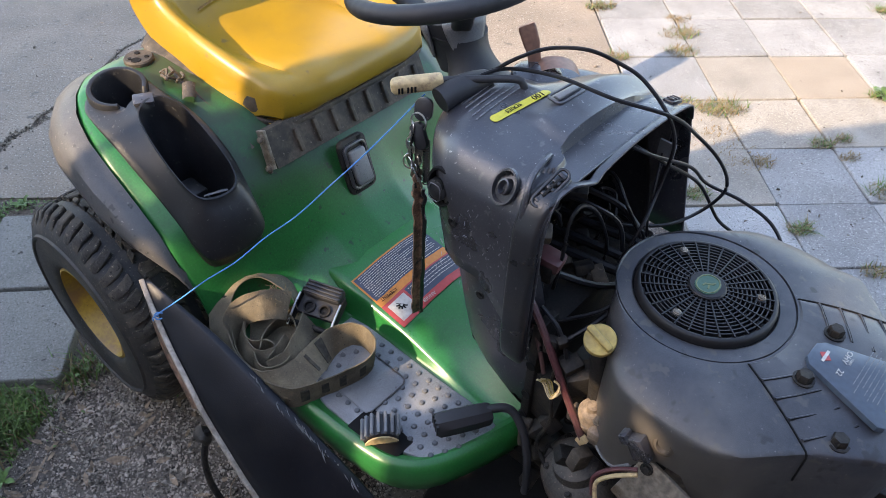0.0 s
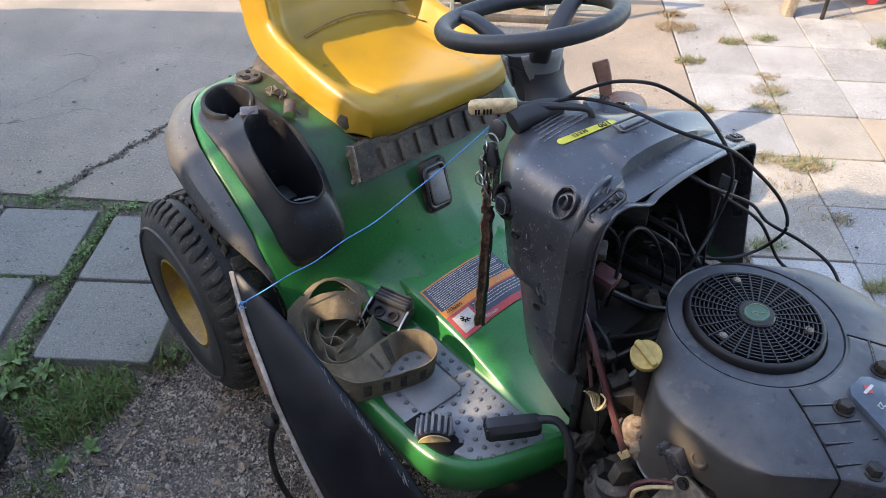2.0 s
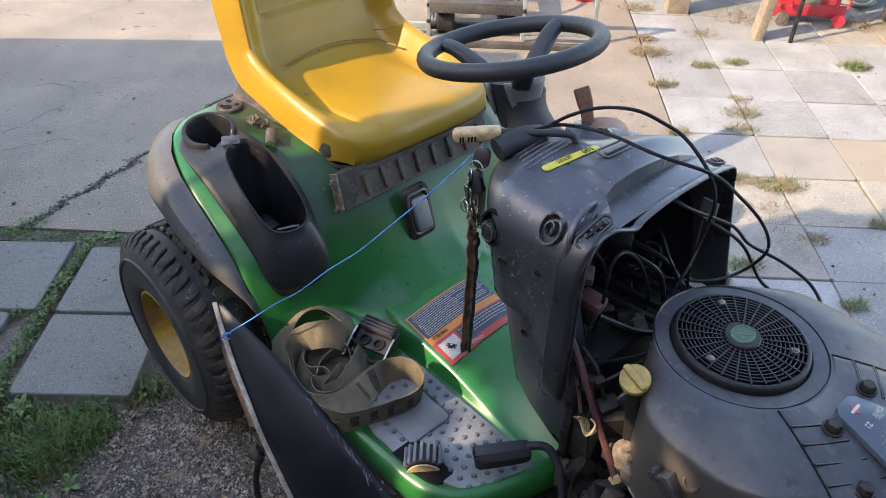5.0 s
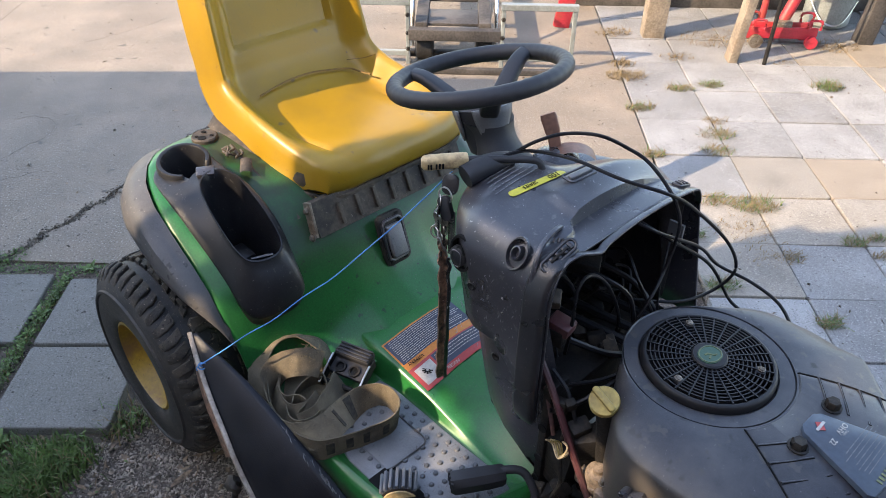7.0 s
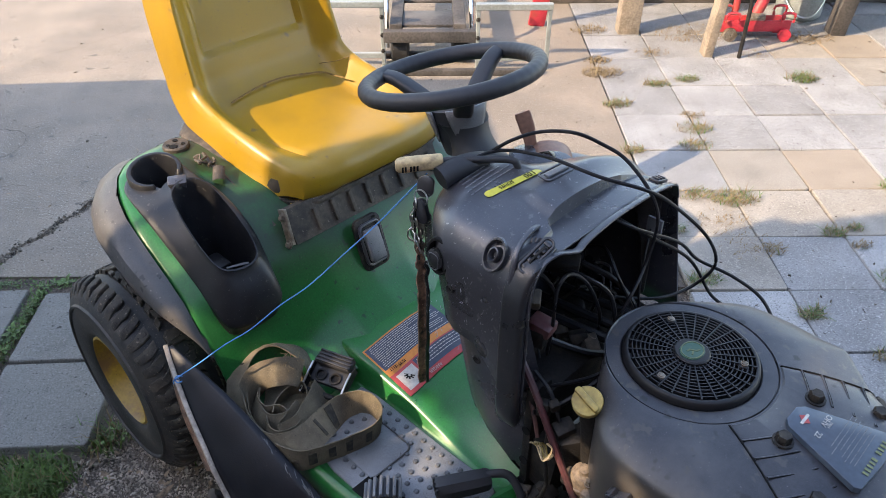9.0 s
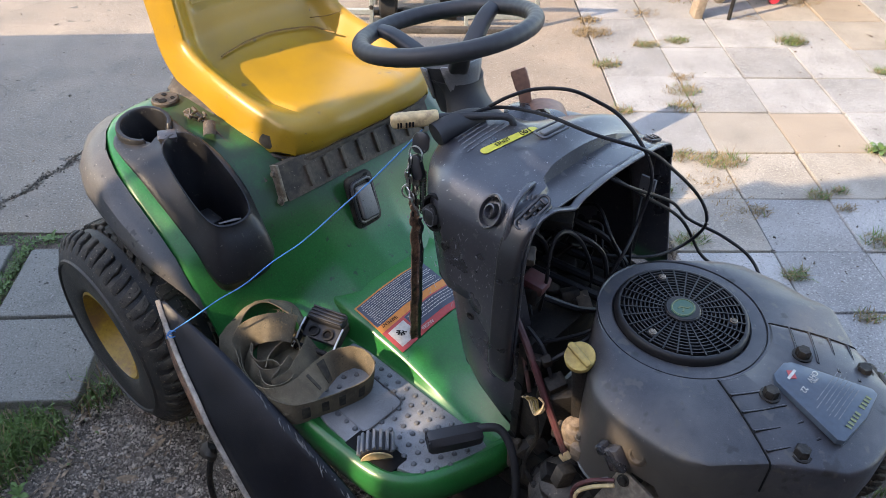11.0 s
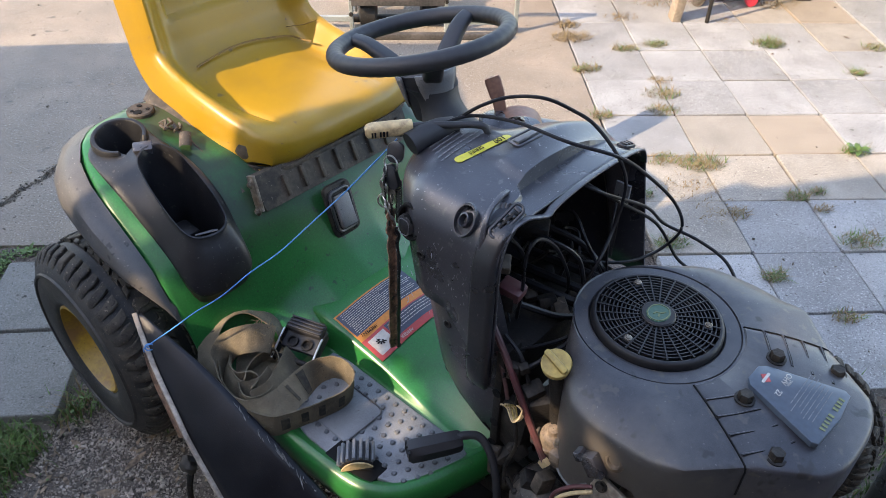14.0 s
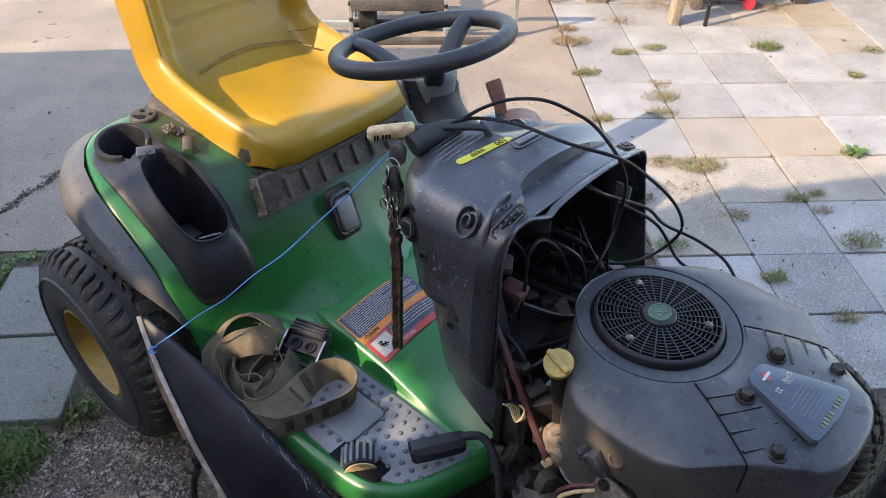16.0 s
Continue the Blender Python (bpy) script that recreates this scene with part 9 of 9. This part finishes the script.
for y, x0, x1, z0, z1, d in ((3.62, 0.2, 2.9, 0.0, 0.09, 0.10), (4.1, 0.1, 2.9, 0.0, 0.5, 0.05)):
    bm = bmesh.new()
    box(bm, x0, x1, y, y + d, z0, z1, 0.006)
    solo("timber", bm, DARKWOOD, "long dark timber lying at the yard's edge", "timber")
# unseen top, added so the ground around the posts falls dark
bm = bmesh.new()
box(bm, 0.55, 2.9, 2.75, 4.3, 0.92, 0.97, 0.006)
solo("shade_top", bm, DARKWOOD, "unseen plank top added over the posts to cast shade", "bench")


def floor_jack():
    j = thing("floor_jack", "red painted steel floor jack on the pavers", "floor jack")
    for y in (3.055, 3.135):
        bm = bmesh.new(); box(bm, 1.10, 1.47, y - 0.006, y + 0.006, 0.045, 0.105, 0.004); part("side_plate", bm, REDP, j)
    bm = bmesh.new(); box(bm, 1.16, 1.42, 3.06, 3.13, 0.05, 0.075, 0.004); part("floor_pan", bm, REDP, j)
    for x, r in ((1.15, 0.035), (1.44, 0.032)):
        for y in (3.035, 3.155):
            bm = bmesh.new()
            revolve(bm, [(0.004, -0.012), (r, -0.012), (r, 0.012), (0.004, 0.012)], 20, Matrix.Translation((x, y, r)) @ Matrix.Rotation(radians(90), 4, 'X'))
            part("caster", bm, STEEL if x < 1.3 else REDP, j)
            bm = bmesh.new()
            tube(bm, [(x - 0.03, y, 0.10), (x - 0.03, y, 0.145), (x + 0.03, y, 0.145), (x + 0.03, y, 0.10)], 0.007, 7, 3)
            part("handle_loop", bm, REDP, j)
    bm = bmesh.new(); tube(bm, [(1.28, 3.10, 0.08), (1.33, 3.12, 0.22), (1.42, 3.16, 0.45)], 0.030, 12); part("lift_arm", bm, REDP, j)
    bm = bmesh.new(); tube(bm, [(1.20, 3.16, 0.12), (1.21, 3.17, 0.30), (1.26, 3.18, 0.55)], 0.018, 10); part("strut", bm, REDP, j)
    bm = bmesh.new(); box(bm, 1.24, 1.33, 3.05, 3.10, 0.10, 0.135, 0.01, Matrix.Identity(4)); part("saddle", bm, STEEL, j)


floor_jack()
bm = bmesh.new()
revolve(bm, [(0.10, 0.0), (0.125, 0.02), (0.128, 0.18), (0.13, 0.20), (0.122, 0.20), (0.12, 0.03)], 28, Matrix.Translation((1.66, 3.42, 0.0)))
bk = solo("bucket", bm, GREYMETAL, "dusty grey metal bucket behind the posts", "bucket")
bm = bmesh.new()
tube(bm, [(1.535, 3.40, 0.15), (1.58, 3.28, 0.06), (1.68, 3.27, 0.05), (1.78, 3.36, 0.15)], 0.005, 7)
part("bail", bm, CHROME, bk)
# a second tyre lying near, and a dark cover
def lone_tyre():
    bm = bmesh.new()
    m = Matrix.Translation((-1.648, 0.03, 0.125)) @ Matrix.Rotation(radians(90), 4, 'X')
    revolve(bm, [(0.085, -0.05), (0.11, -0.066), (0.155, -0.06), (0.17, -0.042), (0.173, 0), (0.17, 0.042), (0.155, 0.06), (0.11, 0.066), (0.085, 0.05)], 48, m)
    t = solo("tyre", bm, RUBBER, "small black rubber tyre standing on the soil", "tyre")
    bm = bmesh.new()
    for k in range(40):
        a = 2 * math.pi * k / 40
        for s in (-1, 1):
            mm = m @ Matrix.Rotation(a + 0.04 * s, 4, 'Z')
            box(bm, 0.165, 0.178, -0.008, 0.008, s * 0.024 - 0.018, s * 0.024 + 0.018, 0.001, mm, seg=1)
    part("tread", bm, RUBBER, t, "worn tread blocks", kind="stuff")


lone_tyre()
bm = bmesh.new()
box(bm, 0.625, 1.10, -0.30, 0.085, -0.03, 0.20, 0.04, seg=4)
solo("plastic_cover", bm, BLACKP, "black moulded plastic cover lying on the grass", "cover")

# ---- unseen wall, added to shade the mower; outline follows the wanted shadow edge ----
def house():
    """Added shade wall: its top is cut to the shadow edge, its openings to the sun patches."""
    h = thing("house", "unseen pale wall added to cast the yard's shade and sun patches", "house", kind="structure")
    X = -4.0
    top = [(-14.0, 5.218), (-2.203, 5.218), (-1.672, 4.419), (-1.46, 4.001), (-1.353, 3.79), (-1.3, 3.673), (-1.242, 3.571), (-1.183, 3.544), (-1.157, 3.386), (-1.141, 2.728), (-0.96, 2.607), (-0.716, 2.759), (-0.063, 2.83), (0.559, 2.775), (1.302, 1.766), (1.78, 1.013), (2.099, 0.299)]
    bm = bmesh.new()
    ys = sorted({round(p[0], 3) for p in top} | {g[0] for g in SUN_GAPS} | {g[1] for g in SUN_GAPS})
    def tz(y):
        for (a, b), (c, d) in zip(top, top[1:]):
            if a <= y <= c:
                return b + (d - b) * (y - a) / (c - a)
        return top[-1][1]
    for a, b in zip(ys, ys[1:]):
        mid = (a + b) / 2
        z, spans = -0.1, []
        for lo, hi in sorted([(g[2], g[3]) for g in SUN_GAPS if g[0] <= mid <= g[1]]):
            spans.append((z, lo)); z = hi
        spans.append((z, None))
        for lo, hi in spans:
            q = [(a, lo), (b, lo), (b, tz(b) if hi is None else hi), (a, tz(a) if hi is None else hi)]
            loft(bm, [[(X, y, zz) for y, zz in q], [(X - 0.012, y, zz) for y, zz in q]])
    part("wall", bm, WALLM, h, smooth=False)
    # unseen wall added behind the camera, holds back skylight
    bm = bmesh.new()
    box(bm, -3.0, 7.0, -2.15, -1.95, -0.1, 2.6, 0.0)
    part("sky_block_wall", bm, BRICKM, h, "unseen dark brown wall added to block skylight", smooth=False)


# openings cut to throw sun patches on the mower: y from, y to, z from, z to
SUN_GAPS = [(-1.29, -1.157, 2.818, 2.860), (-1.43, -1.345, 2.712, 2.808), (-1.53, -1.43, 2.765, 2.835), (-1.60, -1.53, 2.868, 2.925), (-1.68, -1.60, 2.875, 2.95), (-1.75, -1.68, 2.90, 2.985), (-1.81, -1.75, 2.935, 3.0), (-1.868, -1.81, 2.925, 2.99), (-1.935, -1.868, 2.80, 2.905), (-2.155, -2.09, 3.28, 3.37), (-2.298, -2.240, 3.432, 3.480), (-2.32, -2.219, 3.746, 3.816)]
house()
